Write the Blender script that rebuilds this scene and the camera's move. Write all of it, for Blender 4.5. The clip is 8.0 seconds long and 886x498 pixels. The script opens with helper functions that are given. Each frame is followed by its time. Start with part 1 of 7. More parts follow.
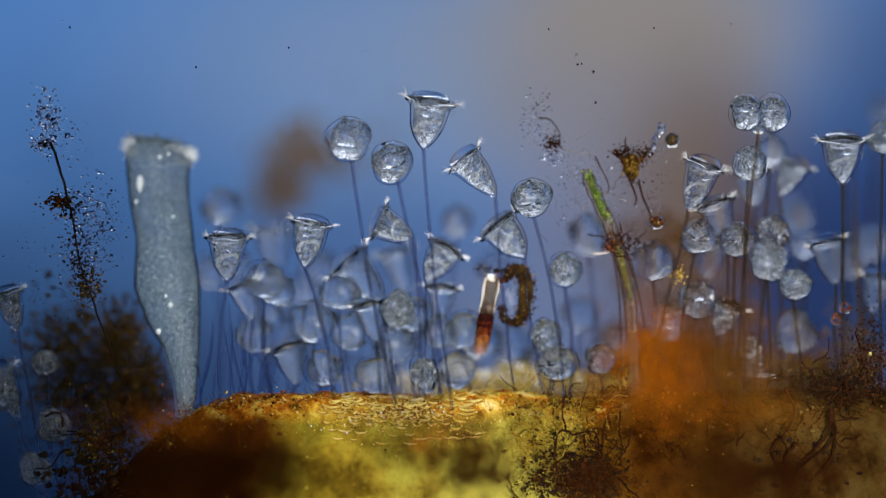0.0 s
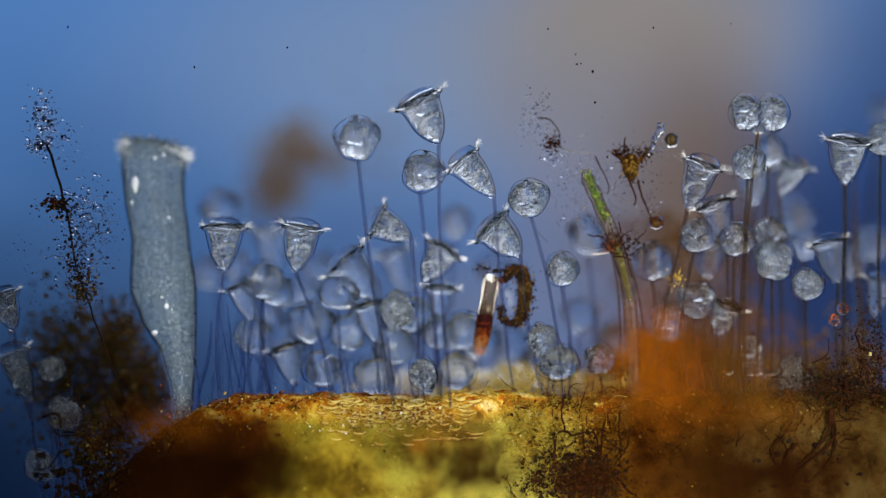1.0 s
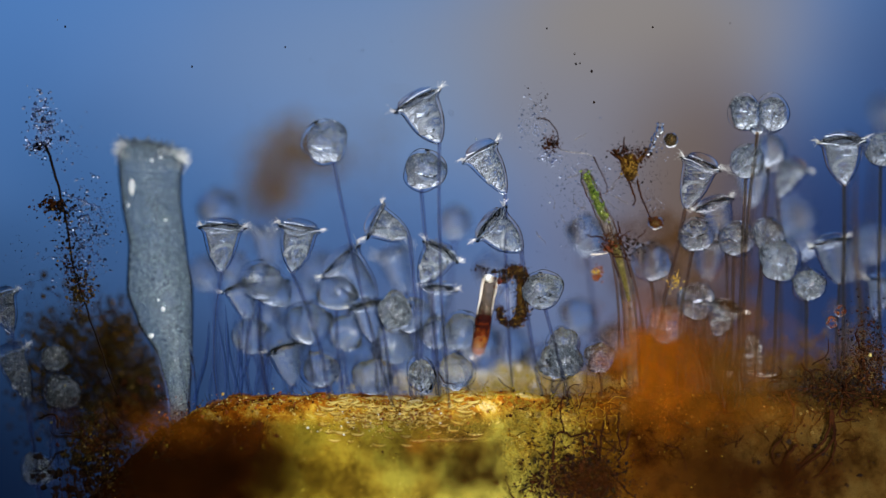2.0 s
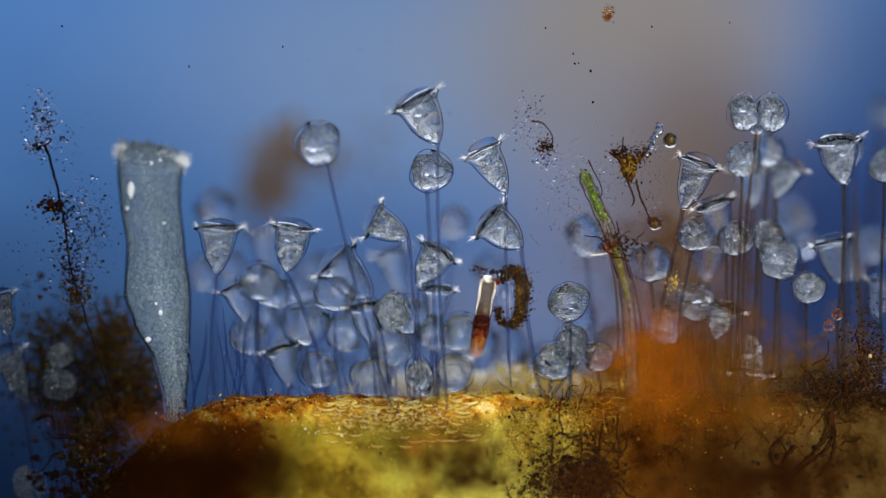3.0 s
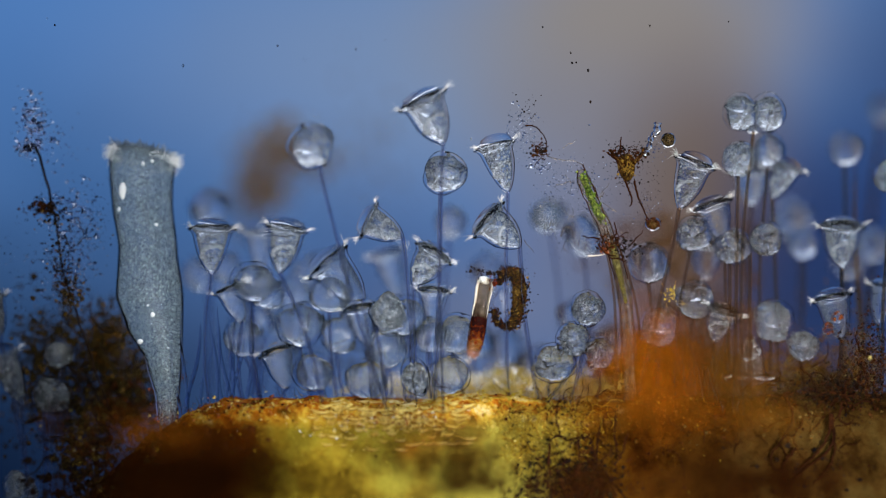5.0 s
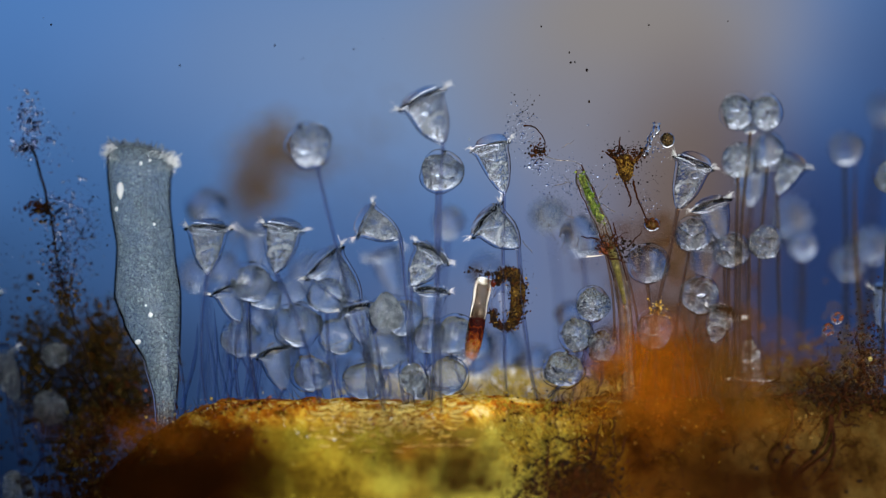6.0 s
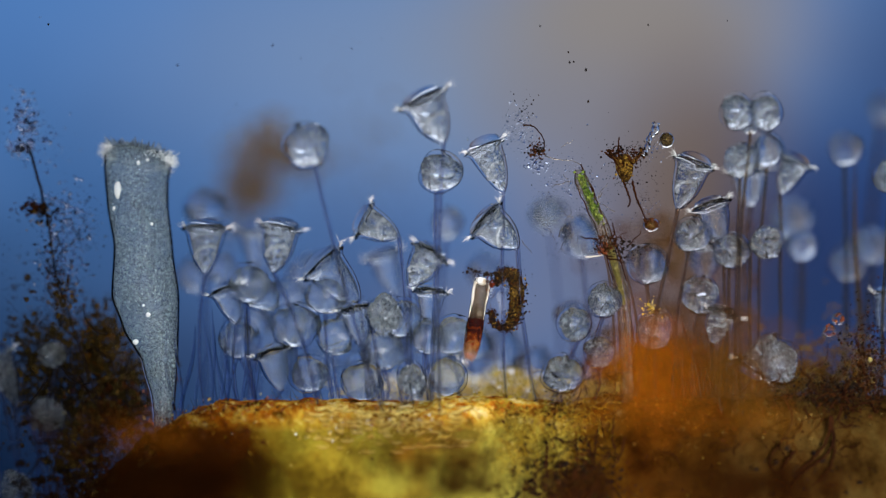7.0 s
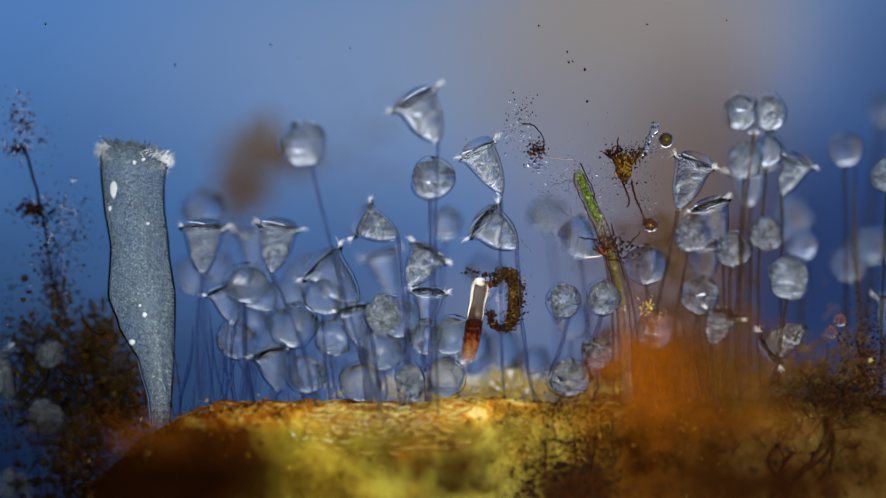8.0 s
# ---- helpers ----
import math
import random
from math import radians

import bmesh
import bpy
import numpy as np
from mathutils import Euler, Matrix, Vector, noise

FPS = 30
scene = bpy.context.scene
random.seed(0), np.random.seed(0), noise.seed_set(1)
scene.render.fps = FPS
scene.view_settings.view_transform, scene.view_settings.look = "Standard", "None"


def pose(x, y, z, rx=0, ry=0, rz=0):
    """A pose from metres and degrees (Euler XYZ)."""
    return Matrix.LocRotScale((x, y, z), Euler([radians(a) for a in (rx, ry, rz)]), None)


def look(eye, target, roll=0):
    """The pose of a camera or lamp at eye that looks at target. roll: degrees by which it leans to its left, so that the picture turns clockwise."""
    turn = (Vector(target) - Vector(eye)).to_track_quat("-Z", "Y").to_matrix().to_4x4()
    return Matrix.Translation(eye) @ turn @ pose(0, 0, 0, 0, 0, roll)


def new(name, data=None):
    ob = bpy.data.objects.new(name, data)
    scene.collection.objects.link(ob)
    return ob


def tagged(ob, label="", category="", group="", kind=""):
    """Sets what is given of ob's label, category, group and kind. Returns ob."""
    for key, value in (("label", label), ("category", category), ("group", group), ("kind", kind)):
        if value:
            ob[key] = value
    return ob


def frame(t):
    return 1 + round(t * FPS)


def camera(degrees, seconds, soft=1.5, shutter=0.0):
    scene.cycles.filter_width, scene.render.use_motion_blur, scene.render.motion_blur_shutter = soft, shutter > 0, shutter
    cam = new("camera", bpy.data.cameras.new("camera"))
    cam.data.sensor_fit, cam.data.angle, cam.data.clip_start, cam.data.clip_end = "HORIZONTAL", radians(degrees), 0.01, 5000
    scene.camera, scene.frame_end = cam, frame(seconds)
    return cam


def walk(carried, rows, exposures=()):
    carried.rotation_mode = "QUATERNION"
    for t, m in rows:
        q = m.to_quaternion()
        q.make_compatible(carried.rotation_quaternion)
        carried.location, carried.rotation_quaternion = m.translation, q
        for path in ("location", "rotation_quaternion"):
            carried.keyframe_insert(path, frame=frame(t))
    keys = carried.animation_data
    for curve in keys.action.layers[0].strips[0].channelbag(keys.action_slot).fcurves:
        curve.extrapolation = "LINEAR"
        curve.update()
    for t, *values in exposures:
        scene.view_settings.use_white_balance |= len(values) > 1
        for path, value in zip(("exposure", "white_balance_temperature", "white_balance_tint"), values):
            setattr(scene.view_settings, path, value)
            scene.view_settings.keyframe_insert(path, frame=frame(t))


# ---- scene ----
# A microscope's view of stalked bell animals on a water plant, built 2000 times their size.
cam = camera(22.17, 8.0, soft=1.2)
EYE0, EYE1 = Vector((0, -4.0, 0.441)), Vector((0.0227, -3.88, 0.4467))
STEPS = [(0.0, 0.0), (0.5, 0.01), (1.0, 0.08), (1.5, 0.14), (3.0, 0.33), (4.0, 0.49), (4.5, 0.55), (6.0, 0.77), (7.0, 0.88), (8.0, 1.0)]
walk(cam, [(t, look(EYE0.lerp(EYE1, u), EYE0.lerp(EYE1, u) + Vector((0, 4, 0)))) for t, u in STEPS])
cam.data.dof.use_dof, cam.data.dof.focus_distance, cam.data.dof.aperture_fstop = True, 3.97, 0.5

# ---- light: the lit water field, the lamp over the stage and the condenser behind ----
world = bpy.data.worlds.new("water")
world.use_nodes = True
scene.world = world
sky = world.node_tree.nodes
tree = world.node_tree
coords, split, heights = sky.new("ShaderNodeTexCoord"), sky.new("ShaderNodeSeparateXYZ"), sky.new("ShaderNodeValToRGB")
tree.links.new(coords.outputs["Generated"], split.inputs[0])
tree.links.new(split.outputs["Z"], heights.inputs[0])
# light falls into the water from above; below it is dark
heights.color_ramp.elements[0].position, heights.color_ramp.elements[0].color = 0.0, (0.06, 0.08, 0.13, 1)
heights.color_ramp.elements[1].position, heights.color_ramp.elements[1].color = 0.75, (0.5, 0.55, 0.62, 1)
tree.links.new(heights.outputs[0], sky["Background"].inputs[0])
sky["Background"].inputs[1].default_value = 1.0


def area_lamp(name, eye, target, size, watts, colour):
    data = bpy.data.lights.new(name, "AREA")
    data.size, data.energy, data.color = size, watts, colour
    ob = new(name, data)
    ob.matrix_world = look(eye, target)
    return tagged(ob, "lamp of the microscope stage", "lamp")


stage = area_lamp("stage_lamp", (0.75, -3.0, 0.15), (0.20, 0, 0.2), 0.7, 10.8, (0.98, 0.97, 0.94))
stage.data.spread = radians(38)
condenser = area_lamp("condenser_lamp", (0.5, 3.6, 2.5), (0.25, 0, 0.5), 2.8, 29, (0.97, 0.98, 1.0))
condenser.data.shape, condenser.data.size_y = "RECTANGLE", 1.5


# ---- materials ----
class Nodes:
    def __init__(self, name):
        self.mat = bpy.data.materials.new(name)
        self.mat.use_nodes = True
        self.tree = self.mat.node_tree
        self.bsdf = self.tree.nodes["Principled BSDF"]
        self.out = self.tree.nodes["Material Output"]

    def add(self, kind, **values):
        node = self.tree.nodes.new("ShaderNode" + kind)
        for key, value in values.items():
            slot = node.inputs[key.replace("_", " ")] if key.replace("_", " ") in node.inputs else None
            if slot is not None:
                if isinstance(value, bpy.types.NodeSocket):
                    self.tree.links.new(value, slot)
                else:
                    slot.default_value = value
        return node

    def link(self, a, b):
        self.tree.links.new(a, b)

    def place(self):
        return self.add("NewGeometry").outputs["Position"]

    def local(self):
        return self.add("TexCoord").outputs["Object"]

    def noise(self, scale, detail=4.0, rough=0.6, vector=None):
        node = self.add("TexNoise", Scale=scale, Detail=detail, Roughness=rough)
        self.link(vector or self.local(), node.inputs["Vector"])
        return node.outputs["Fac"]

    def voronoi(self, scale, vector=None):
        node = self.add("TexVoronoi", Scale=scale)
        self.link(vector or self.local(), node.inputs["Vector"])
        return node.outputs["Distance"]

    def ramp(self, fac, stops):
        node = self.add("ValToRGB")
        while len(node.color_ramp.elements) < len(stops):
            node.color_ramp.elements.new(0.5)
        for e, (p, c) in zip(node.color_ramp.elements, stops):
            e.position, e.color = p, (*c, 1) if len(c) == 3 else c
        self.link(fac, node.inputs[0])
        return node.outputs["Color"]

    def mix(self, fac, a, b):
        node = self.tree.nodes.new("ShaderNodeMix")
        node.data_type = "RGBA"
        for slot, v in ((node.inputs[0], fac), (node.inputs[6], a), (node.inputs[7], b)):
            if isinstance(v, bpy.types.NodeSocket):
                self.link(v, slot)
            else:
                slot.default_value = (*v, 1) if isinstance(v, tuple) else v
        return node.outputs[2]

    def bump(self, height, strength, distance):
        node = self.add("Bump", Strength=strength, Distance=distance)
        self.link(height, node.inputs["Height"])
        return node.outputs["Normal"]

    def set(self, **values):
        names = {"colour": "Base Color", "rough": "Roughness", "clear": "Transmission Weight", "ior": "IOR", "normal": "Normal",
                 "alpha": "Alpha", "metal": "Metallic", "coat": "Coat Weight", "sheen": "Sheen Weight", "spec": "Specular IOR Level"}
        for key, v in values.items():
            slot = self.bsdf.inputs[names[key]]
            if isinstance(v, bpy.types.NodeSocket):
                self.link(v, slot)
            else:
                slot.default_value = (*v, 1) if key == "colour" else v
        return self.mat


def cell_material(name, dark, light, clear, alpha, grain=150.0, rough=0.12, ior=1.12, relief=0.55, specks=1.0):
    """Granular see-through body of a cell: pale and dark granules in a thin veil."""
    n = Nodes(name)
    fine, coarse = n.noise(grain * 1.3, 3, 0.7), n.noise(grain * 0.2, 3)
    granules = n.voronoi(grain * 1.1)
    colour = n.mix(n.ramp(coarse, [(0.35, (0, 0, 0)), (0.65, (1, 1, 1))]), dark, light)
    colour = n.mix(n.ramp(fine, [(0.36, (specks,) * 3), (0.48, (0, 0, 0))]), colour, tuple(c * 0.22 for c in dark))
    colour = n.mix(n.ramp(granules, [(0.16, (specks,) * 3), (0.34, (0, 0, 0))]), colour, tuple(min(1, c * 1.7) for c in light))
    height = n.add("Math")
    height.operation = "ADD"
    n.link(fine, height.inputs[0]), n.link(coarse, height.inputs[1])
    solid = n.ramp(fine, [(0.3, (min(1, alpha * 1.3),) * 3), (0.5, (alpha * 0.8,) * 3), (0.7, (min(1, alpha * 1.2),) * 3)]) if alpha < 1 else 1.0
    return n.set(colour=colour, rough=rough, clear=clear, ior=ior, alpha=solid, normal=n.bump(height.outputs[0], relief, 0.006))


def veil_material(name, tint, veil, grain=170.0, bend=1.07, specks=1.0, lines=0.0, thick=0.34, granule=(0.80, 0.82, 0.80), gloss=0.03):
    """Living cell: clear watery matter that bends light a little, a milky veil, pale and dark granules."""
    n = Nodes(name)
    p = n.local()
    fine, coarse, granules = n.noise(grain * 1.2, 3, 0.7), n.noise(grain * 0.16, 3, 0.6), n.voronoi(grain)
    if lines:
        stretch = n.add("Mapping")
        n.link(p, stretch.inputs[0])
        stretch.inputs["Scale"].default_value = (1.0, 1.0, 0.03)
        streak = n.noise(lines, 1, 0.5, stretch.outputs[0])
    pale = n.ramp(granules, [(0.14, (specks,) * 3), (0.36, (0, 0, 0))])
    dark = n.ramp(fine, [(0.42, (specks,) * 3), (0.51, (0, 0, 0))])
    colour = n.mix(pale, n.mix(dark, tint, tuple(c * 0.06 for c in tint)), granule)
    if lines:
        colour = n.mix(n.ramp(streak, [(0.40, (0.4, 0.4, 0.4)), (0.52, (0, 0, 0))]), colour, tuple(c * 0.35 for c in tint))
    amount = n.mix(n.ramp(coarse, [(0.32, (0, 0, 0)), (0.68, (1, 1, 1))]), (veil * 0.75,) * 3, (min(1.0, veil * 1.25),) * 3)
    clumps = n.ramp(n.noise(grain * 0.3, 2, 0.5), [(0.36, (0.25, 0.25, 0.25)), (0.56, (1, 1, 1))])
    grit = n.tree.nodes.new("ShaderNodeMix")
    grit.data_type, grit.blend_type = "RGBA", "MULTIPLY"
    grit.inputs[0].default_value = 1.0
    n.link(n.mix(0.5, pale, dark), grit.inputs[6]), n.link(clumps, grit.inputs[7])
    amount = n.mix(grit.outputs[2], amount, (min(1, veil + thick),) * 3)
    bump = n.bump(n.mix(0.5, fine, coarse), 0.7, 0.006)
    soft, milk, clear = n.add("BsdfDiffuse", Color=colour, Normal=bump), n.add("BsdfTranslucent", Color=colour, Normal=bump), n.add("BsdfRefraction", Roughness=0.02, IOR=bend, Normal=bump)
    clear.inputs["Color"].default_value = (0.97, 0.98, 1.0, 1)
    flesh, whole = n.add("MixShader", Fac=0.55), n.add("MixShader")
    n.link(soft.outputs[0], flesh.inputs[1]), n.link(milk.outputs[0], flesh.inputs[2])
    n.link(amount, whole.inputs[0]), n.link(clear.outputs[0], whole.inputs[1]), n.link(flesh.outputs[0], whole.inputs[2])
    shine, wet = n.add("BsdfGlossy", Roughness=0.2, Normal=bump), n.add("MixShader", Fac=gloss)
    n.link(whole.outputs[0], wet.inputs[1]), n.link(shine.outputs[0], wet.inputs[2])
    n.link(wet.outputs[0], n.out.inputs["Surface"])
    return n.mat


def stain_material(name, stops, scale, rough=0.5, clear=0.0, alpha=1.0, relief=0.004, ior=1.3):
    """Mottled plant or detritus matter: colours by noise at two scales."""
    n = Nodes(name)
    big, small = n.noise(scale, 4, vector=n.place()), n.noise(scale * 7, 3, vector=n.place())
    fac = n.mix(0.4, big, small)
    return n.set(colour=n.ramp(fac, stops), rough=rough, clear=clear, alpha=alpha, ior=ior if clear else 1.04, spec=0.5 if clear else 0.08, normal=n.bump(small, 0.6, relief))


def clear_material(name, tint, ior, gloss=0.004):
    """Watery skin: bends light, shines little."""
    n = Nodes(name)
    bump = n.bump(n.noise(60, 3), 0.1, 0.004)
    bend, shine, whole = n.add("BsdfRefraction", Roughness=0.02, IOR=ior, Normal=bump), n.add("BsdfGlossy", Roughness=0.28, Normal=bump), n.add("MixShader", Fac=gloss)
    bend.inputs["Color"].default_value = (*tint, 1)
    n.link(bend.outputs[0], whole.inputs[1]), n.link(shine.outputs[0], whole.inputs[2])
    n.link(whole.outputs[0], n.out.inputs["Surface"])
    return n.mat


def matter_material(name, stops, scale, solid):
    """Loose plant matter that lets light through."""
    n = Nodes(name)
    p = n.place()
    colour = n.ramp(n.mix(0.45, n.noise(scale, 4, vector=p), n.noise(scale * 6, 3, vector=p)), stops)
    soft, milk, clear = n.add("BsdfDiffuse", Color=colour), n.add("BsdfTranslucent", Color=colour), n.add("BsdfTransparent")
    flesh, whole = n.add("MixShader", Fac=0.6), n.add("MixShader", Fac=solid)
    n.link(soft.outputs[0], flesh.inputs[1]), n.link(milk.outputs[0], flesh.inputs[2])
    n.link(clear.outputs[0], whole.inputs[1]), n.link(flesh.outputs[0], whole.inputs[2])
    n.link(whole.outputs[0], n.out.inputs["Surface"])
    return n.mat


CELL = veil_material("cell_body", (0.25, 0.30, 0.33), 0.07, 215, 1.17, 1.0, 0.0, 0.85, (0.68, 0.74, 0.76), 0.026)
# far copy of the cell body, bluer and fainter: haze put into its colour
CELL_FAR = veil_material("cell_body_far_haze", (0.24, 0.31, 0.36), 0.05, 190, 1.13, 1.0, 0.0, 0.34, (0.48, 0.55, 0.60), 0.010)
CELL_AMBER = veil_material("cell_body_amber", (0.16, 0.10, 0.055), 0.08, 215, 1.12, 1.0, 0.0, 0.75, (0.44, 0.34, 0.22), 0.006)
# darkened olive copy of the cell body; the lower-left bells' shade is in its colour
CELL_SHADED = veil_material("cell_body_shaded", (0.060, 0.062, 0.045), 0.42, 215, 1.08, 1.0, 0.0, 0.4, (0.17, 0.17, 0.12))
LIP = clear_material("mouth_lip", (0.98, 0.99, 1.0), 1.2)
PELLICLE = clear_material("cell_skin", (0.97, 0.98, 1.0), 1.085)
DOME = clear_material("mouth_dome", (0.97, 0.98, 1.0), 1.035)
FOLD = cell_material("pale_fold", (0.36, 0.40, 0.44), (0.58, 0.62, 0.66), 0.3, 0.4, 220, 0.1, 1.15, 0.3, 0.0)
NUCLEUS = cell_material("cell_core", (0.30, 0.33, 0.38), (0.55, 0.58, 0.62), 0.3, 0.7, 260, 0.2, 1.2)
VACUOLE = clear_material("vacuole", (0.98, 0.99, 1.0), 1.12)
GRANULE_DARK = cell_material("dark_granule", (0.03, 0.035, 0.04), (0.09, 0.10, 0.11), 0.2, 0.8, 120, 0.3, 1.2, 0.3, 0.0)
GRANULE_PALE = cell_material("pale_granule", (0.34, 0.37, 0.37), (0.66, 0.69, 0.69), 0.3, 0.8, 120, 0.15, 1.2, 0.3, 0.0)
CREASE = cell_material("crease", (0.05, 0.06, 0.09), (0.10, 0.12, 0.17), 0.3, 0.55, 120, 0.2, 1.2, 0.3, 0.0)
STALK = clear_material("stalk", (0.89, 0.90, 0.95), 1.025, 0.0)
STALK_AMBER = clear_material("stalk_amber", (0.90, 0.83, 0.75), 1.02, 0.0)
AMBER_TUBE = clear_material("amber_tube", (0.90, 0.68, 0.44), 1.10, 0.002)
GLASS = clear_material("glassy_grain", (0.84, 0.87, 0.94), 1.17, 0.002)
GLINT = cell_material("crystal", (0.95, 0.97, 0.95), (1, 1, 1), 0.1, 1.0, 60, 0.05, 1.4, 0.3, 0.0)
CLEAR = (PELLICLE, LIP, AMBER_TUBE, DOME, VACUOLE, STALK, STALK_AMBER, CELL, CELL_FAR, CELL_AMBER, CELL_SHADED)
DARK_GRAIN = stain_material("dark_grain", [(0.35, (0.006, 0.006, 0.008)), (0.6, (0.020, 0.012, 0.007)), (0.75, (0.055, 0.030, 0.010))], 30, 0.45)
BLUE_GRAIN = stain_material("clear_grain", [(0.35, (0.03, 0.05, 0.09)), (0.5, (0.25, 0.33, 0.45)), (0.7, (0.75, 0.85, 0.95))], 60, 0.12, 0.5, 0.9)
BROWN_GRAIN = stain_material("brown_grain", [(0.35, (0.018, 0.005, 0.003)), (0.5, (0.045, 0.014, 0.005)), (0.7, (0.12, 0.045, 0.012))], 30, 0.4)
OLIVE = matter_material("olive_detritus", [(0.3, (0.02, 0.016, 0.006)), (0.5, (0.085, 0.058, 0.018)), (0.68, (0.24, 0.13, 0.028))], 12, 0.8)
HAZE_BROWN = matter_material("brown_matter", [(0.3, (0.17, 0.07, 0.012)), (0.65, (0.36, 0.18, 0.035))], 5, 0.7)
ORANGE = matter_material("orange_matter", [(0.3, (0.19, 0.035, 0.002)), (0.5, (0.38, 0.10, 0.006)), (0.7, (0.62, 0.26, 0.025))], 9, 0.6)
ORANGE_THIN = matter_material("orange_film", [(0.3, (0.25, 0.045, 0.002)), (0.5, (0.47, 0.125, 0.005)), (0.7, (0.68, 0.25, 0.010))], 6, 0.28)
AMBER_THIN = matter_material("amber_film", [(0.3, (0.09, 0.028, 0.003)), (0.5, (0.20, 0.08, 0.008)), (0.7, (0.34, 0.17, 0.02))], 6, 0.3)
BROWN_FILM = matter_material("brown_film", [(0.36, (0.02, 0.006, 0.002)), (0.5, (0.085, 0.030, 0.006)), (0.64, (0.26, 0.12, 0.025))], 45, 0.88)
GOLD_CRUST = stain_material("gold_brown_crust", [(0.38, (0.006, 0.003, 0.002)), (0.47, (0.045, 0.022, 0.005)), (0.57, (0.09, 0.052, 0.012)), (0.70, (0.26, 0.17, 0.045))], 75, 0.4)
UMBER = matter_material("umber_film", [(0.3, (0.018, 0.006, 0.002)), (0.6, (0.07, 0.020, 0.004))], 6, 0.6)
FLOCK = matter_material("olive_flock", [(0.3, (0.27, 0.165, 0.04)), (0.65, (0.42, 0.27, 0.075))], 5, 0.5)
FUZZ = matter_material("golden_fuzz", [(0.3, (0.30, 0.14, 0.012)), (0.45, (0.52, 0.36, 0.035)), (0.6, (0.66, 0.56, 0.09)), (0.75, (0.90, 0.84, 0.40))], 18, 0.8)
GREEN = stain_material("green_algae", [(0.40, (0.010, 0.025, 0.003)), (0.49, (0.08, 0.17, 0.010)), (0.62, (0.42, 0.56, 0.08))], 160, 0.25, 0.3)
OLIVE_GREEN = stain_material("olive_algae", [(0.38, (0.03, 0.03, 0.004)), (0.5, (0.17, 0.16, 0.02)), (0.62, (0.42, 0.40, 0.09))], 180, 0.3, 0.4)
SHEATH = cell_material("sheath", (0.36, 0.24, 0.12), (0.62, 0.48, 0.30), 0.85, 0.45, 60, 0.06, 1.2)
THREAD = stain_material("dark_thread", [(0.3, (0.008, 0.003, 0.002)), (0.7, (0.045, 0.014, 0.005))], 20, 0.4)
CELL_PALE = matter_material("pale_gold", [(0.35, (0.65, 0.42, 0.05)), (0.6, (0.95, 0.82, 0.32))], 12, 0.95)
CELL_GOLD = stain_material("gold_cell", [(0.3, (0.35, 0.20, 0.02)), (0.5, (0.62, 0.45, 0.05)), (0.7, (0.9, 0.75, 0.25))], 25, 0.18, 0.25)
RUST = stain_material("rust", [(0.35, (0.08, 0.011, 0.003)), (0.6, (0.40, 0.09, 0.012))], 30, 0.3, 0.3)
RUST_DARK = stain_material("dark_rust", [(0.35, (0.02, 0.003, 0.002)), (0.5, (0.10, 0.016, 0.005)), (0.66, (0.16, 0.03, 0.006))], 45, 0.3)
CELL_GOLD_DIM = stain_material("dim_gold", [(0.3, (0.12, 0.06, 0.008)), (0.7, (0.40, 0.24, 0.04))], 40, 0.3)


def rod_core_material():
    """Maroon pulp that turns orange towards the open end and thins out at both ends."""
    n = Nodes("rod_core")
    xyz, along = n.add("SeparateXYZ"), n.add("MapRange")
    n.link(n.local(), xyz.inputs[0])
    n.link(n.mix(0.12, xyz.outputs["Z"], n.noise(120, 3)), along.inputs["Value"])
    along.inputs["From Min"].default_value, along.inputs["From Max"].default_value = -0.021, 0.083
    colour = n.ramp(along.outputs[0], [(0.0, (0.62, 0.30, 0.05)), (0.22, (0.58, 0.19, 0.016)), (0.40, (0.22, 0.04, 0.006)), (0.55, (0.045, 0.008, 0.006)), (0.80, (0.03, 0.008, 0.008)), (1.0, (0.20, 0.10, 0.07))])
    solid = n.ramp(along.outputs[0], [(0.0, (0.02,) * 3), (0.30, (0.55,) * 3), (0.48, (0.95,) * 3), (0.74, (0.9,) * 3), (1.0, (0.1,) * 3)])
    soft, milk, clear = n.add("BsdfDiffuse", Color=colour), n.add("BsdfTranslucent", Color=colour), n.add("BsdfTransparent")
    flesh, whole = n.add("MixShader", Fac=0.5), n.add("MixShader")
    n.link(soft.outputs[0], flesh.inputs[1]), n.link(milk.outputs[0], flesh.inputs[2])
    n.link(solid, whole.inputs[0]), n.link(clear.outputs[0], whole.inputs[1]), n.link(flesh.outputs[0], whole.inputs[2])
    n.link(whole.outputs[0], n.out.inputs["Surface"])
    return n.mat


ROD_CORE = rod_core_material()
MILKY = stain_material("milky_shell", [(0.3, (0.7, 0.55, 0.4)), (0.6, (0.95, 0.9, 0.85))], 20, 0.15, 0.4)


